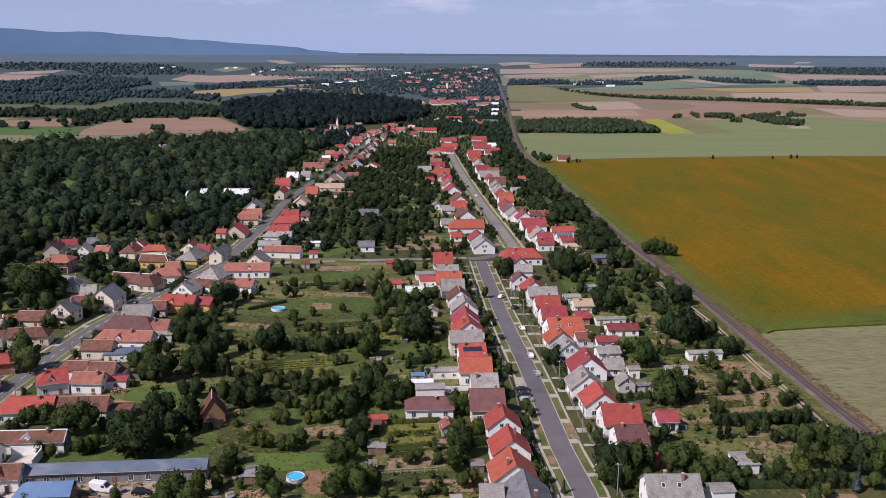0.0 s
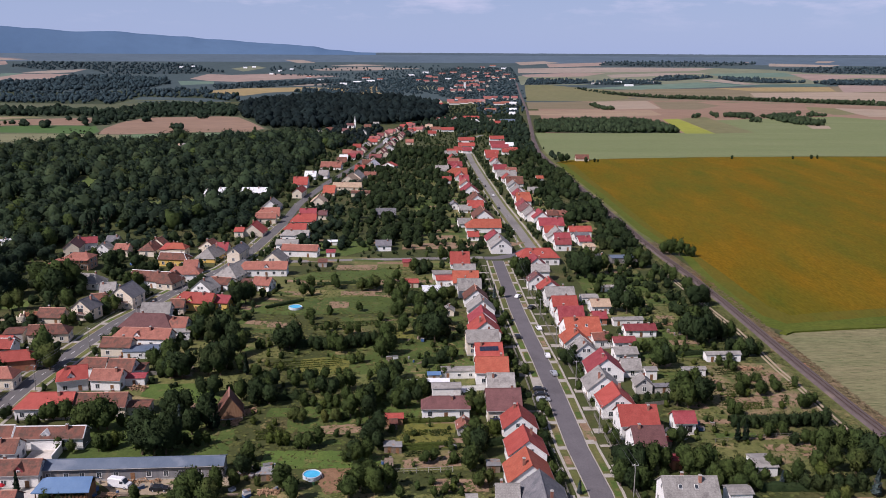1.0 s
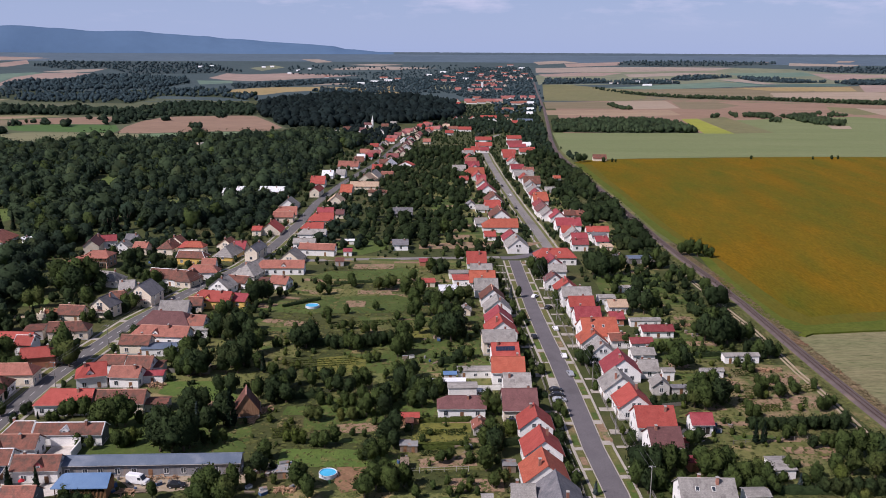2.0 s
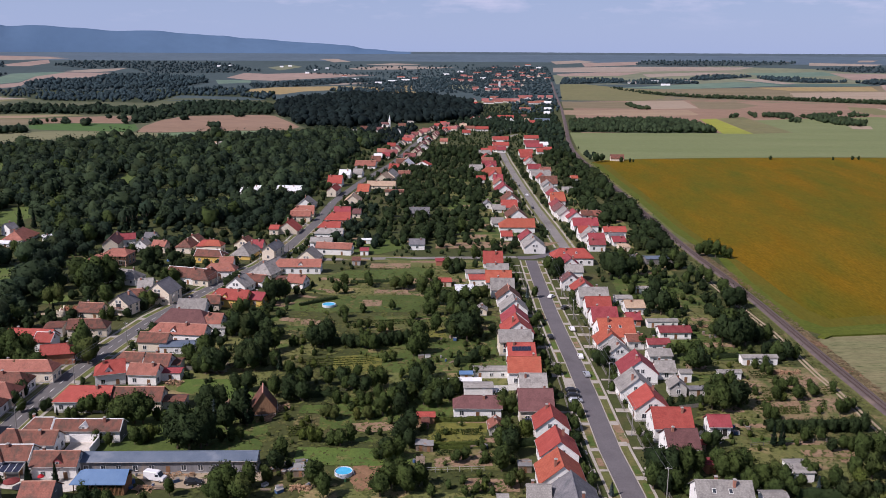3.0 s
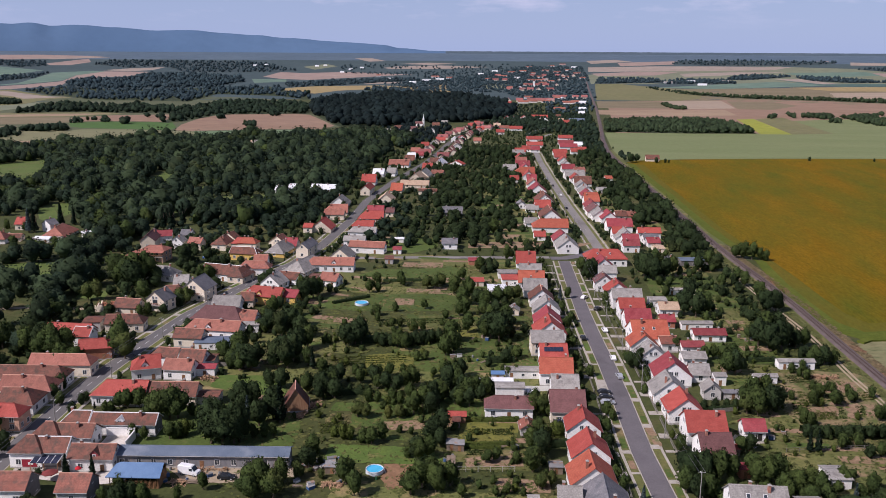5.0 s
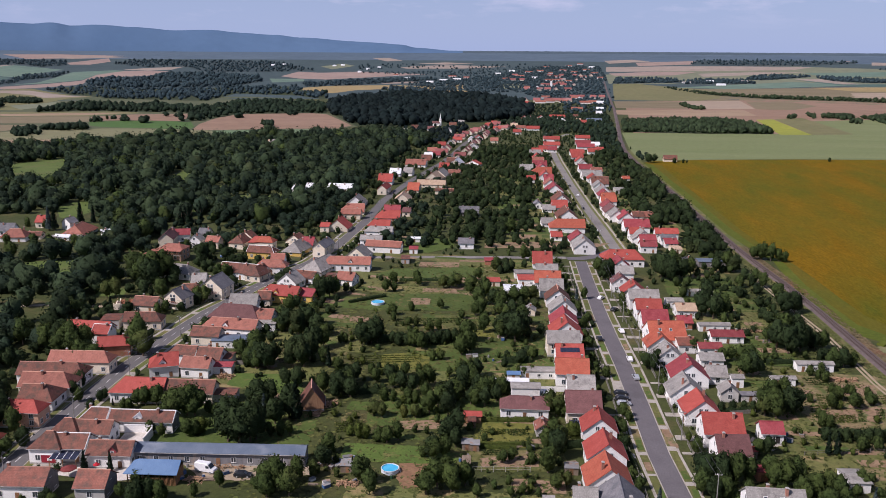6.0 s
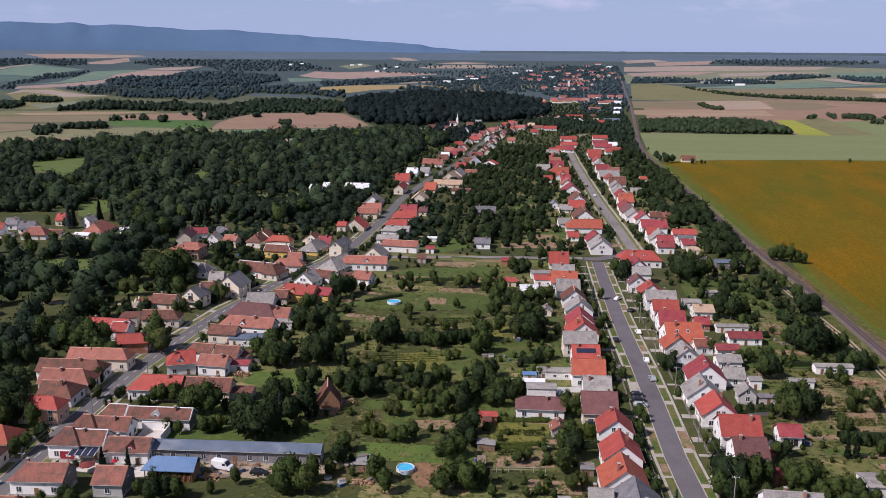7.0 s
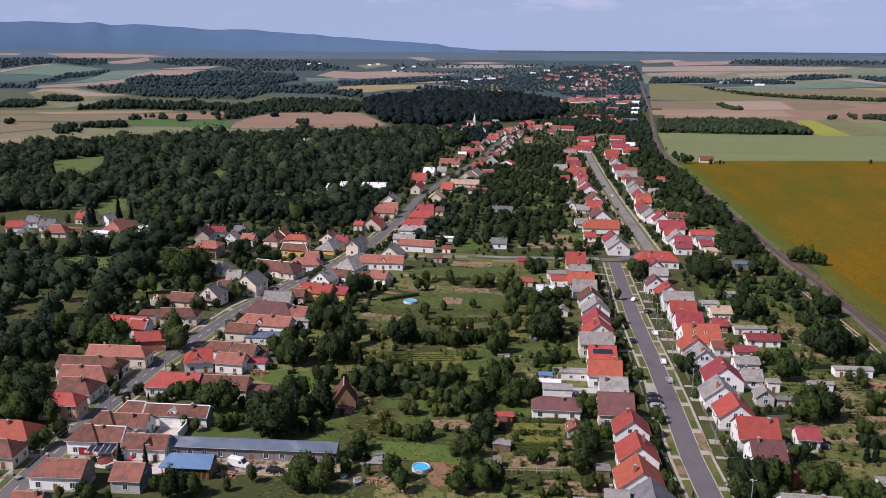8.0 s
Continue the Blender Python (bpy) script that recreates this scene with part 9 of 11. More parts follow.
def hills(start, stop, material, label):
    bm = bmesh.new()
    rows = []
    steps = int((stop - start) * 3.5)
    for i in range(steps + 1):
        a = start + (stop - start) * i / steps
        for (a0, h0), (a1, h1) in zip(HILL_LINE, HILL_LINE[1:]):
            if a0 <= a <= a1:
                k = (a - a0) / (a1 - a0)
                k = k * k * (3 - 2 * k)
                h = h0 + (h1 - h0) * k
        row = []
        for j in range(7):
            r = 4620 + 35 * j
            f = (j / 6) ** 0.8
            up = h * f + noise.noise((a * 0.9, j * 0.7, 2)) * 4 * f * (1 if h > 30 else 0.3) * (1 - f * 0.6) + noise.noise((a * 4, j, 4)) * 1.2 * f
            row.append(bm.verts.new((r * math.sin(radians(a)), r * math.cos(radians(a)), 96 + up - 4 * (1 - f))))
        rows.append(row)
    for p, q in zip(rows, rows[1:]):
        for j in range(6):
            bm.faces.new((p[j], p[j + 1], q[j + 1], q[j]))
    bmesh.ops.recalc_face_normals(bm, faces=bm.faces[:])
    tagged(part("backdrop", bm, material, smooth=True), label, "hills", kind="structure")


# the rim woods carry haze in their base colour as well
HAZED_RIM_WOOD = mat("haze_tinted_rim_woods", (0.075, 0.105, 0.13), (0.095, 0.125, 0.15), rough=1.0, scale=0.004, fine=0.03, bump=0.0, spec=0.0)
hills(-75, -6.5, HAZED_HILL, "wooded hills along the far horizon, blue haze in their colour")
hills(-6.5, 75, HAZED_RIM_WOOD, "dark woods along the plain rim, blue haze in their colour")


# ---- garden plots ----
RED_EARTH = mat("red_brown_earth", (0.2, 0.11, 0.06), (0.25, 0.145, 0.08), scale=0.5, fine=1.6, bump=0.4, grain_by=0.4, third=(0.09, 0.095, 0.03), third_scale=0.3, third_at=0.58)
PLOT_MATS = (LAWN, MEADOW, LAWN, MEADOW, GROUND, MEADOW)
BED_MATS = (DIRT, MEADOW, DIRT, LAWN)


def plots(line, side, near, deep, step_lo, step_hi, seed, start=0.0, stop=1e9):
    """Garden strips behind a row of houses, with beds in them. side: 1 right of the line, -1 left of it."""
    rng = random.Random(seed)
    pts = along(line, 1.0)
    s, i = start, 0
    while s < min(stop, len(pts) - 2):
        w = rng.uniform(step_lo, step_hi)
        e = min(s + w - 0.3, len(pts) - 1)
        (x0, y0, a0), (x1, y1, a1) = pts[int(s)], pts[int(e)]
        a = radians(a0)
        nx, ny = math.sin(a) * side, -math.cos(a) * side
        d0, d1 = near + rng.uniform(-2, 2), deep + rng.uniform(-6, 6)
        q = [(x0 + nx * d0, y0 + ny * d0), (x0 + nx * d1, y0 + ny * d1), (x1 + nx * d1, y1 + ny * d1), (x1 + nx * d0, y1 + ny * d0)]
        m = rng.choice(PLOT_MATS)
        if m is not GROUND:
            patch("garden_plot", q, m, "strip of mown or dry garden grass" if m is LAWN else "strip of dry garden meadow", "garden", lift=0.03 + 0.002 * (i % 9))
        for _ in range(rng.randrange(1, 4)):
            b0 = rng.uniform(d0, d1 - 12)
            b1 = b0 + rng.uniform(5, 16)
            f0 = rng.uniform(0.08, 0.5)
            f1 = min(f0 + rng.uniform(0.2, 0.45), 0.95)
            r = []
            for f, b in ((f0, b0), (f0, b1), (f1, b1), (f1, b0)):
                px, py = x0 + (x1 - x0) * f, y0 + (y1 - y0) * f
                r.append((px + nx * b, py + ny * b))
            patch("garden_bed", r, rng.choice(BED_MATS), "small dug or sown garden bed", "garden bed", lift=0.06 + 0.002 * (i % 9))
        s += w
        i += 1


plots(EAST, -1, 24, 72, 8, 15, 21)
plots(EAST, 1, 34, 66, 8, 15, 22)
plots(WEST, 1, 26, 66, 9, 17, 23, start=40, stop=300)
plots(EAST_FAR, -1, 22, 60, 12, 20, 24, stop=260)
plots(EAST_FAR, 1, 26, 44, 12, 20, 25, stop=200)

# yards and bare ground that stand out
patch("garden_plot", [(-98.4, 233.5), (-99.1, 243.1), (-83.9, 244.5), (-77.4, 240.5), (-72.0, 229.0), (-83.4, 229.4)], VERGE_LAWN, "green mown grass beside an old barn", "garden", lift=0.09)
patch("bare_ground", [(-36.5, 190.9), (-30.0, 192.8), (-27.7, 189.5), (-27.7, 181.1), (-33.1, 178.3), (-36.0, 183.5)], RED_EARTH, "bare brown earth beside the pool", "bare ground", lift=0.07)
patch("bare_ground", [(-41.7, 215.6), (-28.3, 217.9), (-26.8, 212.9), (-34.3, 210.6), (-40.5, 210.7)], DIRT, "dry trodden earth among garden trees", "bare ground", lift=0.07)
patch("garden_plot", [(75.4, 268.2), (90.6, 271.9), (104.0, 271.2), (103.6, 250.2), (101.3, 232.0), (87.3, 229.2), (74.1, 227.2), (71.1, 240.3)], SOIL, "dry garden ground with patches of soil and weeds", "garden", lift=0.05)
patch("garden_plot", [(73.0, 204.5), (85.3, 206.1), (86.3, 201.1), (75.3, 198.3)], SOIL, "dry garden ground with patches of soil and weeds", "garden", lift=0.05)
for q in ([(90.3, 246.2), (94.7, 246.3), (92.2, 233.4), (88.7, 234.9)], [(78.7, 241.4), (87.8, 242.5), (86.2, 235.6), (77.7, 234.6)], [(86.6, 261.8), (99.9, 263.2), (97.5, 254.3), (86.8, 253.0)],
          [(74.8, 257.4), (78.8, 255.6), (78.1, 248.1), (73.9, 247.9)], [(96.1, 245.4), (99.1, 246.4), (97.2, 237.7), (94.0, 236.7)]):
    patch("bare_ground", q, DIRT, "dug vegetable plot of brown earth", "bare ground", lift=0.07)
    CLEAR.append(q)
patch("bare_ground", [(-88.9, 182.0), (-86.6, 184.8), (-71.8, 187.6), (-57.2, 186.9), (-55.9, 182.4), (-65.6, 178.0), (-81.1, 175.3)], PATHDIRT, "trodden pale yard before the long shed", "yard", lift=0.07)
for q, m, what in (
        ([(-64.4, 388.4), (-65.0, 397.3), (-45.9, 399.6), (-45.3, 389.6)], DIRT, "pale trodden strip beside the lane"),
        ([(-55.6, 345.1), (-56.3, 351.0), (-41.5, 352.0), (-40.8, 346.9)], DIRT, "row of bare earth between gardens"),
        ([(-76.6, 300.5), (-77.4, 305.3), (-64.7, 306.1), (-64.2, 301.2)], DIRT, "dug bed of brown soil in a garden"),
        ([(-57.6, 325.6), (-58.4, 335.3), (-50.5, 335.4), (-49.7, 326.6)], DIRT, "trodden tan corner of a garden")):
    patch("bare_ground", q, m, what, "bare ground", lift=0.1)
    CLEAR.append(q)
for q in ([(-81.7, 369.4), (-75.1, 382.7), (-32.9, 390.0), (-32.7, 373.2), (-56.7, 368.4)], [(-79.5, 421.1), (-83.2, 449.5), (-55.5, 453.0), (-52.9, 432.7), (-64.1, 416.7)],
          [(-71.4, 316.3), (-73.8, 338.6), (-38.7, 345.4), (-30.8, 338.6), (-33.6, 320.7)], [(-23.5, 270.2), (-23.5, 281.6), (-13.7, 283.9), (-13.4, 271.3)]):
    patch("garden_plot", q, LAWN, "broad strip of mown garden grass", "garden", lift=0.085)
    CLEAR.append(q)
YELLOW_GRASS = mat("sunlit_yellow_grass", (0.115, 0.118, 0.022), (0.15, 0.142, 0.03), scale=0.2, fine=1.4, bump=0.4, grain_by=0.45, third=(0.07, 0.09, 0.02), third_scale=0.18, third_at=0.54, vary=0.1)
for q, m, what in (
        ([(-55.1, 255.8), (-56.4, 267.2), (-46.6, 270.7), (-40.3, 266.6), (-39.4, 255.4), (-47.3, 253.1)], YELLOW_GRASS, "yellow-green patch of tall grass"),
        ([(-57.6, 221.0), (-57.4, 226.9), (-33.0, 227.2), (-30.4, 221.8)], VERGE_LAWN, "green mown strip between garden trees"),
        ([(-51.6, 190.3), (-52.6, 200.0), (-29.5, 201.0), (-21.9, 198.1), (-22.6, 192.0)], VERGE_LAWN, "green mown grass behind the pool"),
        ([(-19.3, 205.2), (-19.9, 218.4), (-3.6, 218.9), (-4.5, 203.9)], YELLOW_GRASS, "yellow-green kitchen garden ground"),
        ([(-33.5, 291.1), (-32.5, 300.8), (-22.0, 301.8), (-20.2, 290.3)], YELLOW_GRASS, "sunlit yellow-green lawn among trees")):
    patch("garden_plot", q, m, what, "garden", lift=0.09)
strip("path", [(-70.0, 331.9), (-32.8, 335.0)], -0.35, 0.35, 0.12, PATHDIRT, "narrow trodden path across the grass", "path")
# garden trees that stand alone
for i, (x, y, h) in enumerate(((-58.4, 354.7, 5.5), (-43.2, 358.4, 6), (-33.7, 368.1, 6.5), (-27.1, 384.3, 8), (-28.8, 343.1, 7.5), (-14.9, 408.4, 8.5), (-5.5, 427.2, 8), (-70.0, 356.1, 6),
                               (-27.9, 316.1, 8), (-29.9, 285.1, 8.5), (-17.1, 306.0, 8), (-24.7, 295.1, 8.5), (-64.4, 284.2, 6), (-61.4, 311.5, 5), (-67.0, 277.8, 7), (-12.5, 299.8, 7.5),
                               (-18.1, 289.5, 8), (-44.4, 274.5, 6.5), (-25.4, 470.3, 10), (-20.5, 316.5, 7))):
    tree(x, y, h)
patch("bare_ground", [(-16.9, 196.4), (-12.0, 198.4), (-2.0, 200.2), (-1.9, 194.1), (-15.8, 192.0)], DIRT, "dry brown garden earth", "bare ground", lift=0.07)
patch("bare_ground", [(22.8, 445.7), (29.2, 454.9), (-16.6, 452.0), (-37.5, 443.8), (-36.6, 433.0), (-13.0, 435.9)], DIRT, "dry tan strip across the gardens", "bare ground", lift=0.1)
patch("yard", [(-128.1, 179.1), (-120.8, 183.8), (-104.7, 187.6), (-98.5, 175.7), (-113.7, 173.3), (-124.0, 175.2)], CONCRETE, "pale concrete yard between the buildings", "yard", lift=0.07)
patch("yard", [(-117.7, 172.8), (-119.6, 178.6), (-110.7, 179.2), (-97.0, 179.4), (-96.0, 174.4), (-100.5, 172.4), (-104.0, 171.7)], YARD, "sunlit pale paved yard between the buildings", "yard", lift=0.1)
strip("lane", [(-214.0, 298.6), (-198.1, 303.5), (-177.4, 304.2), (-172.0, 304.0)], -1.3, 1.3, 0.1, PATHDIRT, "pale dirt lane behind the yards", "lane")
LINES.append(([(-214.0, 298.6), (-198.1, 303.5), (-177.4, 304.2)], 3.0))
patch("yard", [(-148.8, 233.2), (-138.3, 218.7), (-137.2, 212.3), (-142.4, 217.9)], CONCRETE, "pale paved yard", "yard", lift=0.07)
patch("yard", [(-120.3, 250.6), (-113.4, 251.4), (-106.8, 240.3), (-109.6, 236.2), (-116.4, 239.2)], CONCRETE, "pale paved yard behind the house", "yard", lift=0.07)
patch("yard", [(18.9, 254.4), (21.9, 254.8), (22.8, 237.0), (19.8, 236.6)], CONCRETE, "pale paved parking bay beside the street", "yard", lift=0.12)
patch("yard", [(54.2, 219.7), (61.9, 220.5), (61.0, 215.6), (57.6, 211.8), (52.3, 216.0)], CONCRETE, "paved forecourt of a garage", "yard", lift=0.07)
patch("bare_ground", [(30.6, 220.7), (32.6, 221.6), (33.8, 210.2), (31.7, 209.3)], DIRT, "bare brown strip beside the street", "bare ground", lift=0.1)

# ---- small growth, sown ----
wood("shrubs", [(-92.9, 257.9), (-98.4, 307.2), (-81.5, 320.5), (-79.9, 380.0), (-38.9, 395.9), (-11.7, 399.2), (-4.5, 318.1), (0.3, 268.5), (-2.8, 239.2), (3.8, 209.3), (6.5, 190.9), (-1.5, 176.6), (-68.0, 169.4), (-64.5, 201.8), (-70.0, 231.7)], 6.5, 1.2, 3.2, LOW, 0, "scattered garden shrubs and young fruit trees", "shrubs", seed=31, thin=0.74, size=12)
wood("shrubs", [(81.5, 328.1), (94.1, 290.3), (97.2, 254.8), (99.4, 223.2), (87.8, 183.7), (50.1, 182.2), (54.7, 214.9), (66.2, 238.5), (66.1, 276.0)], 6.0, 1.2, 3.4, LOW, 0, "scattered garden shrubs and vines", "shrubs", seed=32, thin=0.62, size=12)
wood("shrubs", [(36.4, 394.1), (56.5, 407.5), (84.5, 399.9), (83.7, 328.4), (64.3, 275.8), (52.8, 297.6), (44.8, 331.4)], 6.0, 1.5, 3.6, LOW, 1, "scattered garden shrubs behind the houses", "shrubs", seed=33, thin=0.6, size=12)
wood("shrubs", [(-100.9, 377.5), (-89.5, 426.4), (-48.4, 431.5), (-13.0, 435.9), (-6.6, 411.5), (-11.4, 388.3), (-55.9, 362.6), (-86.5, 340.6)], 7, 1.4, 3.5, LOW, 0, "scattered garden shrubs beside a lane", "shrubs", seed=34, thin=0.7, size=12)
wood("garden_trees", [(-137.4, 154.4), (-147.9, 188.8), (-176.7, 246.5), (-168.2, 260.0), (-177.3, 235.3), (-188.3, 222.9), (-188.7, 204.4)], 8, 4, 8, THICK, 1, "trees in yards behind the west houses", seed=35, thin=0.3, size=20)
wood("garden_trees", [(-95.3, 425.7), (-109.5, 562.1), (-113, 736), (-107, 953), (-78, 1186), (-28, 1416), (77, 1504), (77, 1014), (76, 763), (83, 650), (90.1, 536.5), (94.1, 449.2), (90.2, 429.4), (38.8, 423.1), (40.4, 442.5), (10.4, 425.8), (-12.3, 416.8), (-63.2, 410.6)], 7.0, 2.6, 5.4, FAR, 1, "small trees and bushes round the far houses", seed=47, thin=0.3, size=18, cap=2200, wide=1.2)
wood("garden_trees", [(-180.1, 347.7), (-184.7, 442.7), (-149.3, 462.5), (-152, 730), (-145, 906), (-118, 1053), (-106, 844), (-108, 598), (-101.3, 453.1), (-107.6, 382.1), (-116.9, 328.4), (-124.3, 277.3), (-124.3, 254.4), (-137.2, 252.9)], 9, 5, 9, MID, 1, "trees between the houses of the west street", seed=44, thin=0.35, size=22, wide=1.15)
wood("garden_trees", [(-14, 883), (-1, 653), (10.0, 499.2), (11.9, 426.0), (-5.4, 423.9), (-16.3, 532.4), (-34, 747)], 9, 4, 7.5, MID, 1, "trees between the houses of the far east street", seed=45, thin=0.35, size=22, wide=1.15)
wood("garden_trees", [(-118.3, 278.0), (-109.2, 305.9), (-95.8, 357.8), (-95.3, 425.7), (-88.3, 486.7), (-75.0, 488.4), (-69.0, 429.0), (-82.1, 390.7), (-84.4, 332.3), (-84.9, 269.9), (-89.5, 248.1), (-105.7, 251.3)], 8.5, 3.5, 7, MID, 1, "trees in the gardens of the west street", seed=36, thin=0.5, size=18)
wood("garden_trees", [(-24.7, 236.8), (-16.6, 266.6), (-16.3, 332.1), (-28.0, 397.3), (-12.1, 410.8), (-4.0, 350.3), (-4.0, 291.1), (-1.3, 248.4), (-4.3, 230.7), (-18.3, 221.2)], 7.0, 4, 8, MID, 1, "trees in the gardens of the east street", seed=37, thin=0.36, size=16)
wood("garden_trees", [(40.4, 442.5), (70.2, 446.2), (87.2, 400.2), (90.4, 329.2), (94.1, 290.3), (89.1, 273.3), (71.8, 276.6), (59.6, 341.0), (47.1, 395.3)], 8.5, 3, 6.0, MID, 0, "trees between the gardens and the railway", seed=38, thin=0.5, size=16)
wood("hedge_row", [(96.4, 421.7), (103.3, 413.2), (107.3, 382.1), (109.4, 342.9), (112.1, 304.4), (110.0, 304.2), (106.4, 340.1), (102.9, 379.6)], 4.5, 1.2, 2.6, LOW, 0, "low bushes on the railway bank", "bushes", seed=39, thin=0.4, size=10)


for lo, hi in ((-15.5, -8.5), (9.5, 16)):
    wood("front_gardens", offset_line(EAST, lo) + offset_line(EAST, hi)[::-1], 3.0, 0.9, 2.8, LOW, 0, "shrubs and flowers in the front gardens", "shrubs", seed=int(lo * 10) % 97, thin=0.2, size=7)
for lo, hi in ((-13, -6.5), (6.5, 13)):
    wood("front_gardens", offset_line(WEST[:13], lo) + offset_line(WEST[:13], hi)[::-1], 4.2, 1.0, 3.0, LOW, 1, "shrubs and small trees before the west houses", "shrubs", seed=int(lo * 10) % 89, thin=0.4, size=7)
for lo, hi in ((-48, -8), (8, 48)):
    wood("garden_bushes", offset_line(WEST[4:15], lo) + offset_line(WEST[4:15], hi)[::-1], 6.2, 1.4, 3.8, LOW, 1, "bushes and small trees in the yards of the west street", "bushes", seed=int(lo) % 83, thin=0.5, size=14)
for lo, hi in ((-42, -9), (9, 36)):
    wood("garden_bushes", offset_line(EAST_FAR[:5], lo) + offset_line(EAST_FAR[:5], hi)[::-1], 6.2, 1.4, 3.8, LOW, 1, "bushes and small trees in the yards of the far east street", "bushes", seed=int(lo) % 79, thin=0.5, size=14)
wood("shrubs", [(-33.0, 314.8), (-4.9, 333.4), (-2.5, 268.2), (-2.8, 239.2), (3.8, 209.3), (6.2, 177.4), (-16.9, 174.9), (-23.0, 220.7)], 4.6, 1.0, 3.2, LOW, 0, "berry bushes and small fruit trees in the gardens", "shrubs", seed=71, thin=0.62, size=9)
wood("shrubs", [(-78.8, 309.5), (-38.8, 346.2), (-25.9, 265.5), (-23.8, 213.2), (-51.1, 196.7), (-70.0, 231.7)], 5.2, 1.0, 2.8, LOW, 2, "light green bushes and vegetables in the gardens", "shrubs", seed=72, thin=0.7, size=11)
wood("shrubs", [(52.8, 297.6), (75.3, 300.2), (89.1, 273.3), (93.4, 226.1), (86.9, 194.0), (63.0, 183.6), (56.2, 215.0), (53.0, 245.5)], 5.0, 0.9, 2.6, LOW, 2, "light green vegetables and vines in the gardens", "shrubs", seed=73, thin=0.6, size=10)


def tufts(poly, count, seed, material, name, label, tall=0.35, free=LINES):
    rng = np.random.default_rng(seed)
    P = np.array(poly)
    lo, hi = P.min(0), P.max(0)
    px, py = rng.uniform(lo[0], hi[0], count), rng.uniform(lo[1], hi[1], count)
    k = inside(px, py, poly)
    px, py = px[k], py[k]
    for line, half in free:
        for (ax, ay), (bx, by) in zip(line, line[1:]):
            dx, dy = bx - ax, by - ay
            s = np.clip(((px - ax) * dx + (py - ay) * dy) / (dx * dx + dy * dy), 0, 1)
            k = (px - ax - s * dx) ** 2 + (py - ay - s * dy) ** 2 > half ** 2
            px, py = px[k], py[k]
    V, T, base = [], [], 0
    for x, y in zip(px, py):
        h, w = rng.uniform(0.1, tall), rng.uniform(0.3, 0.9)
        for a in rng.uniform(0, math.pi, 2):
            c, s = math.cos(a) * w, math.sin(a) * w
            V.append(((x - c, y - s, 0.05), (x + c, y + s, 0.05), (x + c * 0.6 - s * 0.8, y + s * 0.6 + c * 0.8, h), (x - c * 0.6 - s * 0.8, y - s * 0.6 + c * 0.8, h)))
            T.append(((base, base + 1, base + 2), (base, base + 2, base + 3)))
            base += 4
    tagged(new(name, mesh_of(name, np.array(V).reshape(-1, 3), np.array(T).reshape(-1, 3), material)), label, "grass", kind="stuff")


TUFT = mat("grass_tuft", (0.0675, 0.0842, 0.0198), (0.1040, 0.1065, 0.0298), rough=0.9, scale=0.08, fine=1.0, bump=0.0, island=0.35, third=(0.1625, 0.1362, 0.0558), third_scale=0.06, third_at=0.55)
tufts([(-73.4, 166.4), (-81.7, 259.2), (-82.5, 324.3), (-76.7, 391.3), (-6.3, 399.9), (2.2, 239.8), (6.2, 174.9)], 9000, 41, TUFT, "grass_tufts", "long grass and weeds in the gardens")
tufts([(43.1, 178.9), (66.1, 276.0), (67.1, 358.8), (89.9, 400.5), (101.9, 232.6), (93.0, 184.3)], 6000, 42, TUFT, "grass_tufts", "long grass and weeds beside the railway")

for row in ((-20.4, 218.4, -4.0, 221.3, 1.3, 1.2, 2), (-18.2, 203.5, -4.5, 206.0, 1.3, 1.1, 2), (-15.0, 265.7, -6.8, 267.7, 2.2, 2.4, 1), (4.7, 206.0, 10.6, 208.0, 2.0, 1.6, 1),
            (48.0, 233.6, 58.8, 236.9, 1.8, 1.4, 1), (13.9, 238.1, 18.3, 239.4, 1.6, 1.4, 1), (72.3, 223.1, 100.3, 225.5, 2.4, 2.6, 1), (9.4, 223.5, 13.3, 224.0, 1.5, 1.2, 1),
            (-63.3, 279.4, -30.9, 285.6, 3.0, 3.2, 1), (-68.4, 361.1, -43.6, 366.0, 1.4, 1.6, 1), (-59.8, 232.0, -48.5, 235.4, 1.8, 2.0, 1), (68.4, 185.7, 96.9, 186.8, 2.2, 2.0, 1),
            (70.2, 277.5, 79.9, 279.7, 1.8, 1.6, 1), (19.9, 207.1, 21.8, 195.5, 1.4, 1.2, 1), (14.1, 320.3, 15.2, 307.7, 1.4, 1.2, 1), (-82.5, 324.3, -69.6, 335.7, 1.5, 1.4, 1)):
    hedge(*row)

# ---- street furniture ----
POLE = mat("concrete_pole", (0.22, 0.21, 0.2), (0.28, 0.27, 0.25), scale=1.0)
WIRE = mat("cable", (0.16, 0.16, 0.17), (0.2, 0.2, 0.21), rough=0.5, scale=1.0)


def utility_pole(x, y, turn, h=8.5):
    root = tagged(thing("utility_pole", x, y, turn), "grey concrete utility pole with a crossarm", "pole", group="street poles")
    bm = bmesh.new()
    tube(bm, (0, 0, -0.2), (0, 0, h), 0.14, 0.08, 7)
    part("pole", bm, POLE, root)
    bm = bmesh.new()
    box(bm, -0.05, 0.05, -0.8, 0.8, h - 0.5, h - 0.38)
    part("crossarm", bm, POLE, root)
    for d in (-0.7, 0, 0.7):
        bm = bmesh.new()
        tube(bm, (0, d, h - 0.38), (0, d, h - 0.2), 0.05, 0.03, 5)
        part("insulator", bm, TRIM, root)
    bm = bmesh.new()
    tube(bm, (0, 0, h - 1.2), (0.9, 0, h - 0.9), 0.035, 0.03, 5)
    box(bm, 0.8, 1.35, -0.12, 0.12, h - 0.98, h - 0.86)
    part("street_light", bm, TRIM, root)


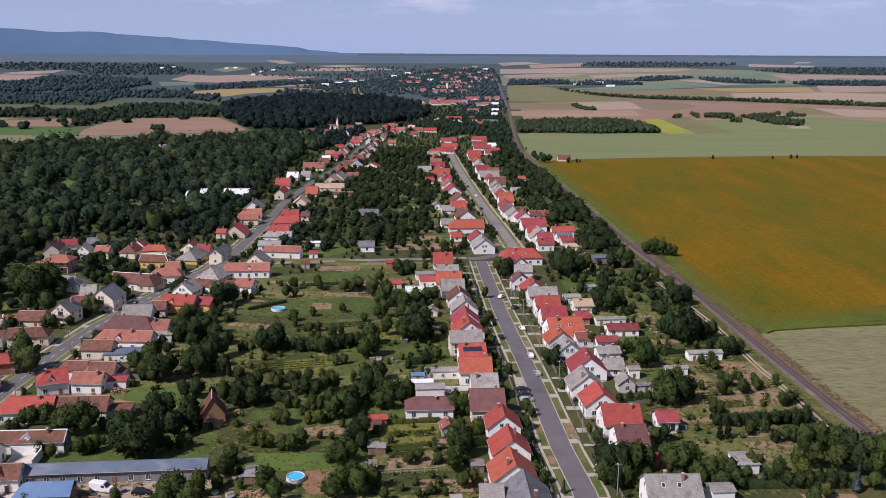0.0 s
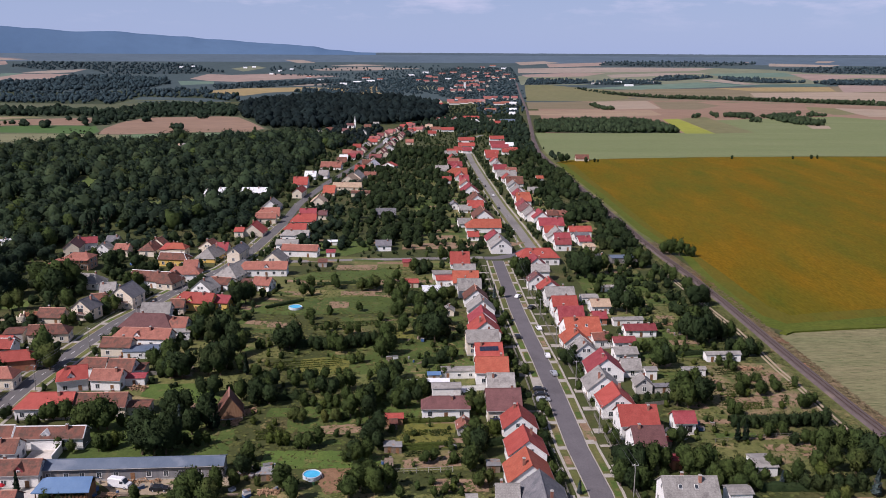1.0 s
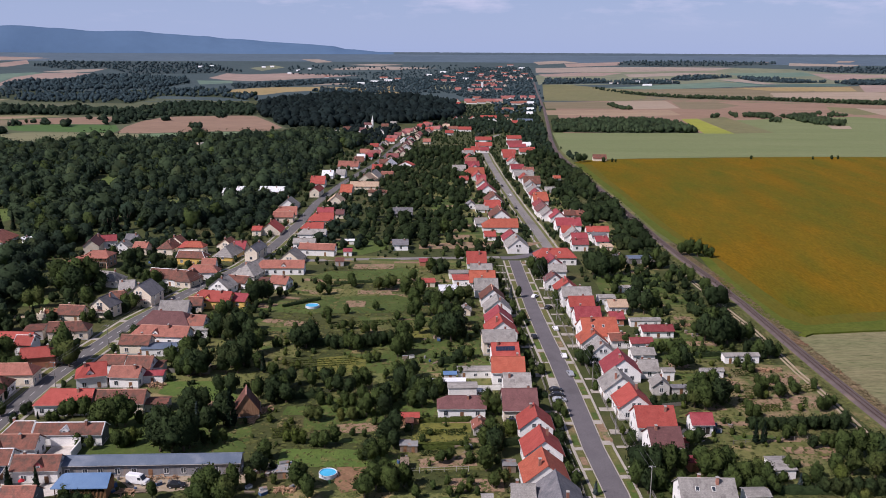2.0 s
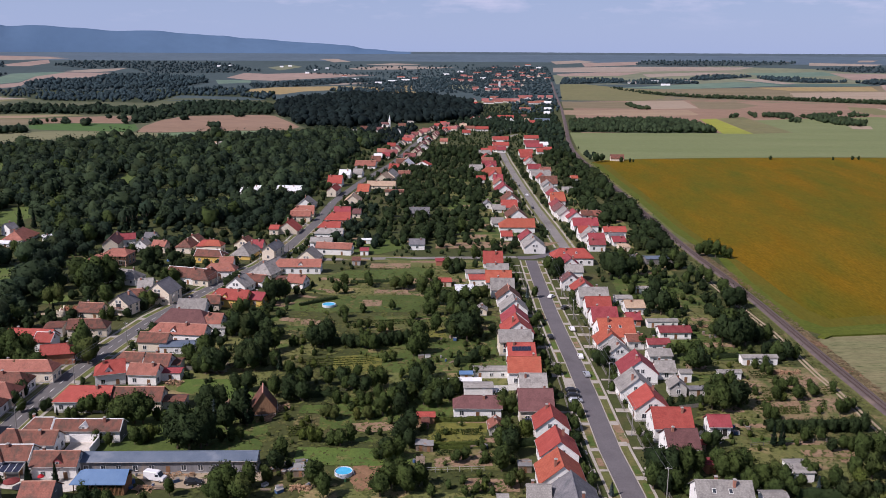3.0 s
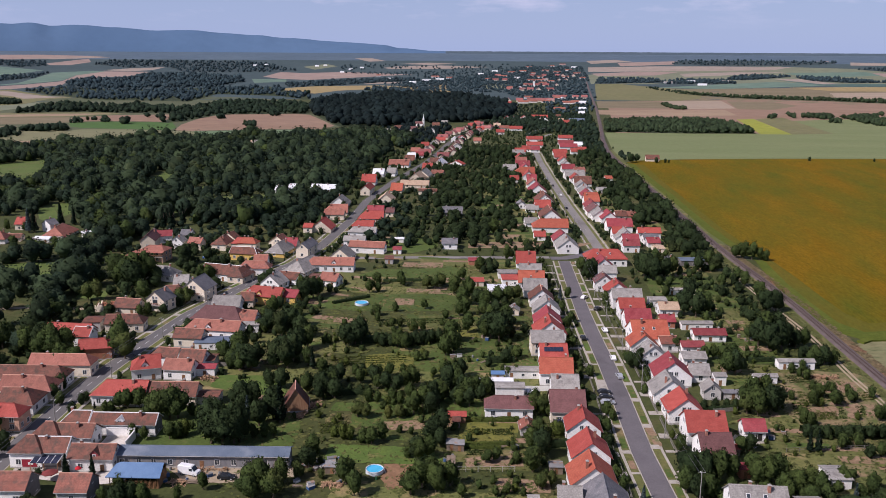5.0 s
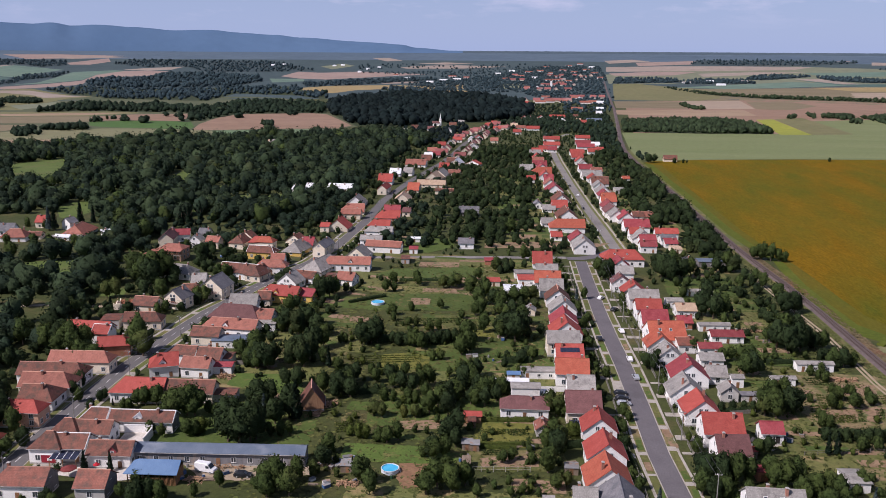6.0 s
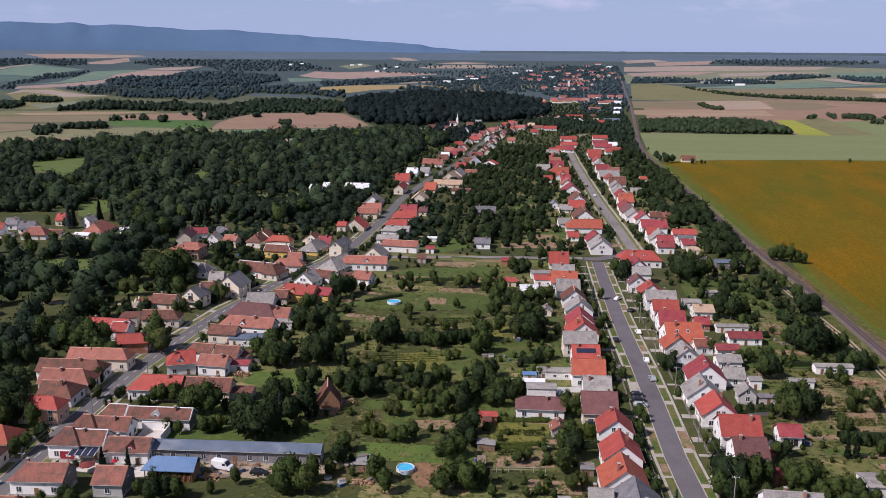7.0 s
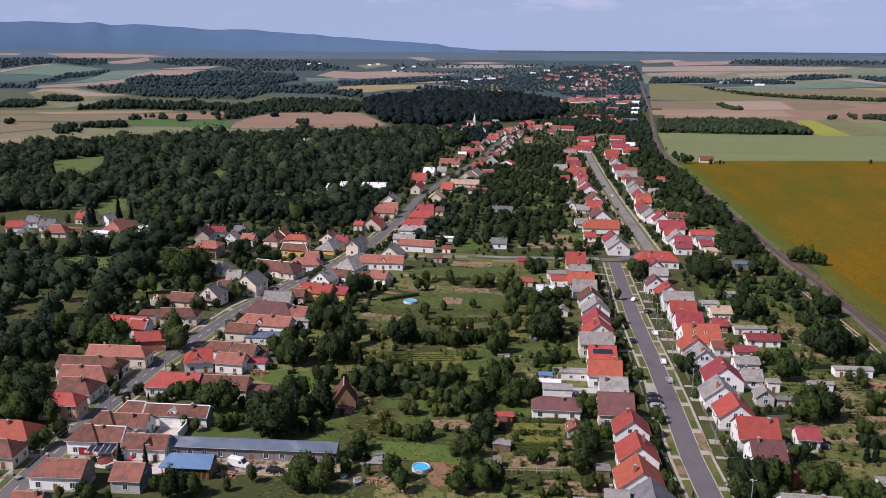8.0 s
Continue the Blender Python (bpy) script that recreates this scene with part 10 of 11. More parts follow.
def pole_run(line, off, step, start):
    spots = along(offset_line(line, off), step, start)
    for x, y, a in spots:
        utility_pole(x, y, a)
    for (x0, y0, a0), (x1, y1, a1) in zip(spots, spots[1:]):
        root = tagged(thing("cable", 0, 0), "overhead cables hanging between two poles", "cable", group="cables")
        for d in (-0.7, 0.7):
            a = radians((a0 + a1) / 2)
            ox, oy = -math.sin(a) * d, math.cos(a) * d
            bm = bmesh.new()
            pts = []
            for k in range(9):
                f = k / 8
                pts.append((x0 + (x1 - x0) * f + ox, y0 + (y1 - y0) * f + oy, 8.3 - 2.4 * f * (1 - f)))
            solid(bm, [[(p[0] + 0.03 * c, p[1], p[2] + 0.03 * s) for c, s in ((1, 0), (-0.5, 0.87), (-0.5, -0.87))] for p in pts])
            part("wire", bm, WIRE, root)


pole_run(EAST, 7.4, 34.0, 22.0)
pole_run(EAST_FAR, -6.6, 40.0, 10.0)
pole_run(WEST[:14], 4.6, 36.0, 14.0)


def fence(line, h=1.2, step=2.6, material=None, label="low garden fence with posts and rails", solid_base=True):
    root = tagged(thing("fence", 0, 0), label, "fence", group="fences")
    spots = along(line, step)
    key = bmesh.new()
    box(key, -0.06, 0.06, -0.06, 0.06, -0.1, h)
    first = part("post", key, material or FENCE, root)
    first.matrix_basis = pose(*spots[0][:2], 0, 0, 0, spots[0][2])
    for x, y, a in spots[1:]:
        shared("post", first.data, root, pose(x, y, 0, 0, 0, a))
    for z0, z1, wide in ((-0.05, 0.35, 0.06), (h - 0.45, h - 0.35, 0.025), (h - 0.12, h - 0.02, 0.025)) if solid_base else ((h * 0.5, h * 0.5 + 0.06, 0.02), (h - 0.1, h - 0.04, 0.02)):
        bm = bmesh.new()
        pts = [(x, y) for x, y, a in spots]
        a_, b_ = offset_line(pts, -wide), offset_line(pts, wide)
        rows = [[bm.verts.new((*p, z0)), bm.verts.new((*p, z1)), bm.verts.new((*q, z1)), bm.verts.new((*q, z0))] for p, q in zip(a_, b_)]
        for p, q in zip(rows, rows[1:]):
            for i in range(4):
                bm.faces.new((p[i], p[(i + 1) % 4], q[(i + 1) % 4], q[i]))
        bmesh.ops.recalc_face_normals(bm, faces=bm.faces[:])
        part("wall" if z0 < 0 else "rail", bm, material or FENCE, root)


for off in (-7.4, 8.6):
    line = offset_line(EAST, off)
    spots = along(line, 14.0, 2.0)
    for (x0, y0, a0), (x1, y1, a1) in zip(spots, spots[1:]):
        k = 0.86
        fence([(x0, y0), (x0 + (x1 - x0) * k, y0 + (y1 - y0) * k)])
fence([(-18.9, 189.3), (-1.8, 191.7)], 1.4, 3.0, CAP, label="concrete post and wire garden fence", solid_base=False)
fence([(65.2, 210.7), (83.6, 214.7), (95.2, 215.3)], 1.3, 3.5, label="wire fence along a garden plot", solid_base=False)
fence([(-59.5, 230.8), (-44.2, 239.9), (-34.4, 244.7)], 1.2, 4.0, label="wire fence between garden strips", solid_base=False)

# ---- vehicles ----
PAINTS = {"white": mat("white_car_paint", (0.78, 0.78, 0.78), (0.74, 0.74, 0.75), rough=0.3, scale=0.5, bump=0.0, spec=0.5),
          "silver": mat("silver_car_paint", (0.5, 0.52, 0.55), (0.45, 0.47, 0.5), rough=0.3, scale=0.5, bump=0.0, metal=0.4),
          "black": mat("black_car_paint", (0.015, 0.016, 0.02), (0.025, 0.026, 0.03), rough=0.25, scale=0.5, bump=0.0, spec=0.5),
          "red": mat("red_car_paint", (0.4, 0.03, 0.03), (0.35, 0.025, 0.025), rough=0.3, scale=0.5, bump=0.0, spec=0.5),
          "blue": mat("blue_car_paint", (0.05, 0.13, 0.35), (0.06, 0.16, 0.4), rough=0.3, scale=0.5, bump=0.0, spec=0.5)}
RUBBER = mat("tyre_rubber", (0.02, 0.02, 0.02), (0.03, 0.03, 0.03), scale=3.0)
LAMP = mat("lamp_glass", (0.6, 0.6, 0.58), (0.5, 0.5, 0.5), rough=0.15, scale=3.0, bump=0.0)


def vehicle(x, y, turn, paint, van=False):
    root = tagged(thing("van" if van else "car", x, y, turn, 0.11), f"{paint} {'delivery van' if van else 'hatchback car'} parked in the village", "van" if van else "car", group="parked vehicles")
    L, w, h = (5.4, 1.0, 2.4) if van else (4.2, 0.86, 1.45)
    if van:
        side = [(-2.7, 0.35), (2.6, 0.35), (2.7, 0.8), (2.55, 1.1), (1.75, 1.3), (1.1, 2.25), (0.9, 2.4), (-2.6, 2.4), (-2.7, 2.2)]
    else:
        side = [(-2.05, 0.3), (2.0, 0.3), (2.1, 0.55), (2.0, 0.78), (1.1, 0.9), (0.45, 1.38), (-1.2, 1.45), (-1.85, 1.0), (-2.1, 0.9)]
    bm = bmesh.new()
    rings = []
    for yy, k in ((-w, 0.0), (-w * 0.97, 0.06), (w * 0.97, 0.06), (w, 0.0)):
        inset = 0.0 if abs(yy) < w else 0.05
        rings.append([(px * (1 - inset * 0.3), yy * (1 if pz < h * 0.65 else 0.86), pz * (1 - inset * 0.3)) for px, pz in side])
    solid(bm, rings[1:3])
    bmesh.ops.recalc_face_normals(bm, faces=bm.faces[:])
    bmesh.ops.bevel(bm, geom=bm.edges[:], offset=0.05, segments=1, affect="EDGES")
    part("body", bm, PAINTS[paint], root)
    bm = bmesh.new()
    fx = (1.78, 1.12, 1.32, 2.2) if van else (1.08, 0.5, 0.93, 1.34)
    n = (fx[3] - fx[2]) * 0.04
    solid(bm, [[(fx[0], -w * 0.78, fx[2]), (fx[0], w * 0.78, fx[2]), (fx[1], w * 0.72, fx[3]), (fx[1], -w * 0.72, fx[3])], [(fx[0] + 0.05, -w * 0.78, fx[2] + 0.04), (fx[0] + 0.05, w * 0.78, fx[2] + 0.04), (fx[1] + 0.05, w * 0.72, fx[3] + 0.04), (fx[1] + 0.05, -w * 0.72, fx[3] + 0.04)]])
    part("windscreen", bm, GLASS, root)
    for s in (-1, 1):
        bm = bmesh.new()
        if van:
            box(bm, 0.45, 1.3, s * w * 0.9 - 0.06, s * w * 0.9 + 0.06, 1.35, 1.95)
        else:
            box(bm, -1.3, 0.6, s * w * 0.88 - 0.05, s * w * 0.88 + 0.05, 0.95, 1.28)
        part("side_window", bm, GLASS, root)
        bm = bmesh.new()
        box(bm, L / 2 - 0.2, L / 2 - 0.02, s * w * 0.7 - 0.14, s * w * 0.7 + 0.14, 0.58, 0.74)
        part("headlight", bm, LAMP, root)
        for px in (-L * 0.3, L * 0.31):
            bm = bmesh.new()
            tube(bm, (px, s * (w - 0.2), 0.31), (px, s * (w + 0.02), 0.31), 0.32, 0.32, 12)
            wheel = part("wheel", bm, RUBBER, root)
            bm = bmesh.new()
            tube(bm, (px, s * (w + 0.02), 0.31), (px, s * (w + 0.035), 0.31), 0.19, 0.17, 10)
            part("rim", bm, LAMP, wheel)


for paint, van, turn, spot in (
        ("white", True, -10, (-82.2, 179.8)), ("black", False, 5, (-72.5, 178.7)), ("black", False, 8, (21.1, 243.7)), ("black", False, 8, (21.3, 239.8)), ("silver", False, 8, (21.6, 236.0)),
        ("white", False, 100, (25.2, 303.5)), ("black", False, 100, (16.9, 293.5)), ("silver", False, 100, (26.7, 257.7)),
        ("white", False, 100, (14.4, 609.4)), ("black", False, 100, (17.1, 557.0)), ("black", False, 100, (21.0, 497.2)), ("white", False, 100, (22.8, 485.9)),
        ("blue", False, 20, (-162.5, 391.2)), ("white", False, 20, (-163.6, 398.3)), ("white", False, 95, (26.0, 274.1)), ("silver", False, 40, (-154.4, 194.9)),
        ("black", False, 60, (24.2, 330.5)), ("silver", False, 97, (4.4, 690.1)), ("black", False, 97, (9.1, 654.3)), ("white", False, 60, (19.7, 346.2))):
    vehicle(spot[0], spot[1], turn, paint, van)

# ---- pools ----
WATER = mat("pool_water", (0.06, 0.42, 0.68), (0.09, 0.48, 0.74), rough=0.08, scale=0.6, bump=0.05, spec=0.5)
LINER = mat("pool_wall", (0.66, 0.7, 0.74), (0.58, 0.62, 0.67), rough=0.5, scale=0.8, bump=0.0)


def pool(x, y, r, h=1.1):
    root = tagged(thing("pool", x, y), "round above-ground pool with blue water and pale wall", "pool")
    n = 28
    bm = bmesh.new()
    ring = lambda k, z: [(k * math.cos(2 * math.pi * i / n), k * math.sin(2 * math.pi * i / n), z) for i in range(n)]
    rows = [[bm.verts.new(p) for p in ring(k, z)] for k, z in ((r, -0.05), (r, h), (r - 0.16, h), (r - 0.16, 0.2))]
    for a, b in zip(rows, rows[1:]):
        for i in range(n):
            bm.faces.new((a[i], a[(i + 1) % n], b[(i + 1) % n], b[i]))
    part("wall", bm, LINER, root)
    bm = bmesh.new()
    solid(bm, [ring(r - 0.17, 0.25), ring(r - 0.17, h - 0.18)])
    part("water", bm, WATER, root)
    bm = bmesh.new()
    for s in (-0.25, 0.25):
        tube(bm, (r + 0.5, s, 0), (r, s, h + 0.4), 0.04, 0.04, 5)
    for i in range(4):
        tube(bm, (r + 0.45 - 0.11 * i, -0.25, 0.2 + 0.3 * i), (r + 0.45 - 0.11 * i, 0.25, 0.2 + 0.3 * i), 0.03, 0.03, 5)
    part("ladder", bm, LINER, root)


pool(-38.0, 186.6, 2.2)
pool(-70.7, 324.9, 2.7)

# ---- heaps, frames, hutches ----
LOG = mat("stacked_logs", (0.33, 0.2, 0.12), (0.44, 0.28, 0.17), scale=1.0, fine=6, vary=0.2, island=0.25)


def wood_heap(x, y, turn, L, w, h, seed):
    rng = random.Random(seed)
    bm = bmesh.new()
    for i in range(70):
        px, py = rng.uniform(-L / 2, L / 2), rng.gauss(0, w / 4)
        z = h * max(0.05, 1 - abs(py) / (w / 2)) * rng.uniform(0.2, 1)
        a = rng.uniform(-0.6, 0.6) + rng.choice((0, math.pi / 2))
        k = rng.uniform(0.4, 0.9)
        tube(bm, (px - math.cos(a) * k, py - math.sin(a) * k, z), (px + math.cos(a) * k, py + math.sin(a) * k, z + rng.uniform(-0.2, 0.2)), 0.12, 0.1, 5)
    ob = tagged(part("log_pile", bm, LOG), "untidy heap of cut brown logs in a yard", "log pile", kind="stuff")
    ob.matrix_basis = pose(x, y, 0, 0, 0, turn)


wood_heap(-101.2, 239.0, 5, 5, 3.5, 1.6, 1)
wood_heap(-63.5, 223.3, 40, 5, 3, 1.4, 2)
wood_heap(-65.0, 216.8, 60, 3.5, 2, 1.2, 3)
wood_heap(89.2, 265.5, 5, 5, 1.8, 1.5, 4)
wood_heap(92.3, 265.6, 5, 6, 1.8, 1.5, 14)
wood_heap(-79.7, 182.1, 5, 12, 1.8, 1.1, 5)
wood_heap(74.8, 311.8, 5, 4, 2.2, 1.2, 6)
wood_heap(-83.3, 175.6, 5, 5, 2.5, 0.9, 7)
wood_heap(-46.8, 179.0, 5, 5, 2.5, 0.8, 8)


def church(x, y, turn):
    root = tagged(thing("church", x, y, turn), "small white village church with a slender spire", "church")
    root.scale = (0.62, 0.62, 0.62)
    bm = bmesh.new()
    roof_solid(bm, 18, 9, 6, 10.5, 0, 0)
    part("roof", bm, ROOF["purple"], root)
    bm = bmesh.new()
    solid(bm, [[(px, -4.5, 0), (px, 4.5, 0), (px, 4.5, 5.9), (px, 0, 10.3), (px, -4.5, 5.9)] for px in (-9, 9)])
    part("nave", bm, WALL["white"], root)
    bm = bmesh.new()
    solid(bm, [[(10 + s * k, t * k, z) for s, t in ((-1, -1), (1, -1), (1, 1), (-1, 1))] for k, z in ((2.1, 0), (2.1, 15), (2.3, 15.2), (2.3, 15.6))])
    tower = part("tower", bm, WALL["white"], root)
    bm = bmesh.new()
    solid(bm, [[(10 + k * math.cos(i * math.pi / 4), k * math.sin(i * math.pi / 4), z) for i in range(8)] for k, z in ((2.4, 15.6), (1.2, 19), (0.08, 27))])
    part("spire", bm, WALL["white"], tower, "pale pointed spire")
    for i in range(4):
        add_window(root, -7 + 4 * i, -4.5, 2.0, 0, 1.1, 2.6)
    add_window(root, 10, -2.1, 11.5, 0, 0.9, 2.0)


church(-170.7, 1179.2, -6)


def bell_tower(x, y):
    """A far church tower: a white shaft with a pointed cap."""
    root = tagged(thing("bell_tower", x, y, 8, land(x, y)), "white bell tower of the far village", "tower")
    bm = bmesh.new()
    box(bm, -2.6, 2.6, -2.6, 2.6, -0.3, 19)
    part("shaft", bm, WALL["white"], root)
    bm = bmesh.new()
    solid(bm, [[(-2.9, -2.9, 19), (2.9, -2.9, 19), (2.9, 2.9, 19), (-2.9, 2.9, 19)], [(-0.2, -0.2, 25), (0.2, -0.2, 25), (0.2, 0.2, 25), (-0.2, 0.2, 25)]])
    part("cap", bm, ROOF["brown"], root)


bell_tower(-28, 2453)


def parasol(x, y, r, material, label):
    root = tagged(thing("parasol", x, y), label, "parasol")
    bm = bmesh.new()
    tube(bm, (0, 0, 0), (0, 0, 2.5), 0.04, 0.04, 6)
    part("pole", bm, POLE, root)
    bm = bmesh.new()
    tip = bm.verts.new((0, 0, 2.75))
    rim = [bm.verts.new((r * math.cos(i * math.pi / 4), r * math.sin(i * math.pi / 4), 2.15)) for i in range(8)]
    low = [bm.verts.new((v.co.x, v.co.y, 2.0)) for v in rim]
    for i in range(8):
        j = (i + 1) % 8
        bm.faces.new((tip, rim[i], rim[j])), bm.faces.new((rim[i], low[i], low[j], rim[j]))
    part("canopy", bm, material, root)


CANVAS = mat("dark_red_canvas", (0.16, 0.03, 0.03), (0.2, 0.045, 0.04), scale=1.0)
CANVAS_RED = mat("bright_red_canvas", (0.5, 0.02, 0.03), (0.42, 0.02, 0.03), scale=1.0)
parasol(-113.8, 172.8, 1.9, CANVAS, "dark red garden parasol in a yard")
parasol(-108.2, 175.6, 0.8, CANVAS_RED, "small bright red parasol in a yard")


RED_PAINT = mat("red_wall_paint", (0.27, 0.02, 0.035), (0.33, 0.03, 0.045), scale=1.0)


def panel(x, y, turn, w, h, z, material, label):
    """A painted wall field or awning panel, set against a wall."""
    root = tagged(thing("wall_panel", x, y, turn, z), label, "panel")
    bm = bmesh.new()
    box(bm, -w / 2, w / 2, -0.05, 0.05, 0, h)
    part("board", bm, material, root)
    bm = bmesh.new()
    for a, b, c, d in ((-w / 2 - 0.06, -w / 2, 0, h), (w / 2, w / 2 + 0.06, 0, h), (-w / 2, w / 2, h, h + 0.06)):
        box(bm, a, b, -0.07, 0.05, c, d)
    part("edging", bm, TRIM, root)
    bm = bmesh.new()
    box(bm, -0.3, 0.9, -0.08, -0.05, 0.5, 1.2)
    part("pane", bm, FRAME, root)


panel(-122.1, 177.72, 6, 3.6, 2.0, 0.5, RED_PAINT, "dark red painted field on a white house wall")

RUSSET = mat("dry_weeds", (0.15, 0.11, 0.058), (0.13, 0.11, 0.05), rough=0.9, scale=0.1, fine=1.0, bump=0.0, island=0.3, third=(0.17, 0.095, 0.052), third_scale=0.06, third_at=0.55)
for lo, hi, n in ((2.9, 6.2, 4500), (-6.3, -3.0, 3000)):
    tufts(offset_line(RAIL[:8], lo) + offset_line(RAIL[:8], hi)[::-1], n * 3, int(n / 100), RUSSET if lo > 0 else TUFT, "weeds", "dry brown weeds on the railway bank" if lo > 0 else "green weeds on the railway bank", 0.24, ())


# ---- vegetable rows ----
def crop_rows(quad, rows, leaf, seed, high=0.6):
    """Rows of vegetables or vines over a bed with four corners."""
    rng = np.random.default_rng(seed)
    a, b, c, d = [np.array(p) for p in quad]
    V, T, base = [], [], 0
    for i in range(rows):
        f = (i + 0.5) / rows
        p, q = a + (d - a) * f, b + (c - b) * f
        for k in range(int(np.linalg.norm(q - p) * 13)):
            x, y = p + (q - p) * rng.uniform() + rng.normal(size=2) * 0.14
            u, v = rng.normal(size=3), rng.normal(size=3)
            u, v = u / np.linalg.norm(u) * 0.24, v / np.linalg.norm(v) * 0.2
            m = np.array([x, y, rng.uniform(0.1, high)])
            V += [m - u, m + v, m + u, m - v]
            T += [[base, base + 1, base + 2], [base, base + 2, base + 3]]
            base += 4
    tagged(new("vegetable_rows", mesh_of("vegetable_rows", np.array(V), np.array(T), LEAF[leaf])), "planted rows of green vegetables in a bed", "vegetables", kind="stuff")


for k, (quad, rows, leaf, high) in enumerate((
        ([(87.5, 241.7), (89.1, 242.6), (87.7, 233.2), (85.7, 233.2)], 4, 0, 0.8), ([(79.2, 237.1), (86.3, 239.0), (85.0, 233.1), (79.1, 232.2)], 5, 2, 0.5), ([(75.2, 243.9), (79.6, 244.9), (78.1, 235.4), (74.2, 234.5)], 5, 2, 0.5),
        ([(93.1, 243.6), (95.5, 244.1), (94.2, 236.7), (91.6, 235.8)], 4, 0, 0.7), ([(79.5, 266.2), (87.7, 267.5), (86.6, 261.3), (79.0, 259.1)], 4, 0, 0.6), ([(87.2, 251.6), (92.0, 252.2), (91.7, 247.1), (86.5, 246.1)], 4, 0, 0.7),
        ([(97.8, 254.8), (102.2, 255.9), (101.1, 249.2), (96.6, 247.3)], 4, 2, 0.5), ([(79.6, 253.2), (85.1, 251.5), (84.1, 245.1), (78.2, 244.9)], 4, 2, 0.6), ([(-58.6, 211.6), (-51.0, 213.1), (-48.8, 207.6), (-56.3, 205.4)], 5, 2, 0.9),
        ([(-17.6, 213.2), (-11.8, 214.5), (-11.3, 211.1), (-17.0, 209.7)], 4, 2, 0.5), ([(-11.2, 213.9), (-5.4, 215.3), (-4.6, 211.1), (-10.4, 210.5)], 4, 0, 0.5), ([(-16.8, 201.1), (-7.9, 202.7), (-7.4, 199.6), (-16.3, 198.0)], 3, 0, 0.5), ([(-67.7, 264.0), (-43.5, 269.0), (-41.6, 261.6), (-64.5, 255.9)], 4, 2, 0.4),
        ([(3.8, 216.3), (8.1, 217.5), (8.9, 211.2), (4.7, 210.1)], 4, 2, 0.6), ([(-60.3, 305.9), (-34.9, 311.7), (-33.7, 304.8), (-58.6, 299.1)], 3, 0, 0.6), ([(77.5, 277.3), (89.5, 274.4), (88.9, 270.2), (77.2, 272.0)], 3, 0, 0.6))):
    crop_rows(quad, rows, leaf, 500 + k, high)


# ---- yard things ----
TIN = mat("grey_sheet_metal", (0.27, 0.27, 0.27), (0.2, 0.195, 0.19), rough=0.5, scale=0.8, vary=0.3, third=(0.3, 0.17, 0.1), third_scale=0.5)
DARK_GREEN = mat("green_plastic", (0.03, 0.09, 0.04), (0.04, 0.11, 0.05), rough=0.5, scale=0.8)
TARP = mat("blue_tarpaulin", (0.04, 0.09, 0.2), (0.06, 0.12, 0.26), rough=0.5, scale=0.8)
PLANK = mat("grey_planks", (0.19, 0.14, 0.1), (0.28, 0.22, 0.165), scale=1.0, fine=6, vary=0.25, island=0.2)


def crate(x, y, turn, w, d, h, material, label):
    root = tagged(thing("crate", x, y, turn), label, "crate", group="yard clutter")
    bm = bmesh.new()
    box(bm, -w / 2, w / 2, -d / 2, d / 2, 0, h)
    bmesh.ops.bevel(bm, geom=bm.edges[:], offset=0.04, segments=1, affect="EDGES")
    part("body", bm, material, root)
    bm = bmesh.new()
    box(bm, -w / 2 - 0.05, w / 2 + 0.05, -d / 2 - 0.05, d / 2 + 0.05, h, h + 0.07)
    part("lid", bm, TIN, root)


def barrel(x, y, material, label):
    root = tagged(thing("barrel", x, y), label, "barrel", group="yard clutter")
    bm = bmesh.new()
    n = 12
    ring = lambda k, z: [(k * math.cos(2 * math.pi * i / n), k * math.sin(2 * math.pi * i / n), z) for i in range(n)]
    solid(bm, [ring(0.3, 0), ring(0.34, 0.3), ring(0.34, 0.7), ring(0.3, 0.95)])
    part("drum", bm, material, root)
    bm = bmesh.new()
    solid(bm, [ring(0.31, 0.93), ring(0.31, 0.98)])
    part("rim", bm, TIN, root)


def board_stack(x, y, turn, L, n, seed):
    rng = random.Random(seed)
    root = tagged(thing("board_stack", x, y, turn), "loose stack of weathered grey-brown boards", "boards", group="yard clutter")
    for i in range(n):
        bm = bmesh.new()
        k, z = rng.uniform(-0.4, 0.4), 0.12 * (i // 3)
        box(bm, -L / 2 + k, L / 2 + k, -0.12 + (i % 3 - 1) * 0.3, 0.13 + (i % 3 - 1) * 0.3, z, z + 0.1)
        part("board", bm, PLANK, root).matrix_basis = pose(0, 0, 0, 0, 0, rng.uniform(-6, 6))


def clutter(x, y, spread_x, spread_y, n, seed):
    rng = random.Random(seed)
    for i in range(n):
        px, py = x + rng.uniform(-spread_x, spread_x), y + rng.uniform(-spread_y, spread_y)
        kind = rng.randrange(4)
        if kind == 0:
            barrel(px, py, *rng.choice(((TARP, "blue plastic barrel in a yard"), (TIN, "dented grey metal barrel in a yard"))))
        elif kind == 1:
            board_stack(px, py, rng.uniform(0, 180), rng.uniform(1.8, 3.4), 6, seed + i)
        else:
            m, label = rng.choice(((TIN, "grey sheet-metal box standing in a yard"), (PLANK, "weathered wooden crate in a yard"), (TRIM, "white box standing in a yard"), (TARP, "crate under a dark blue tarpaulin")))
            crate(px, py, rng.uniform(0, 90), rng.uniform(0.8, 1.9), rng.uniform(0.7, 1.3), rng.uniform(0.5, 1.3), m, label)


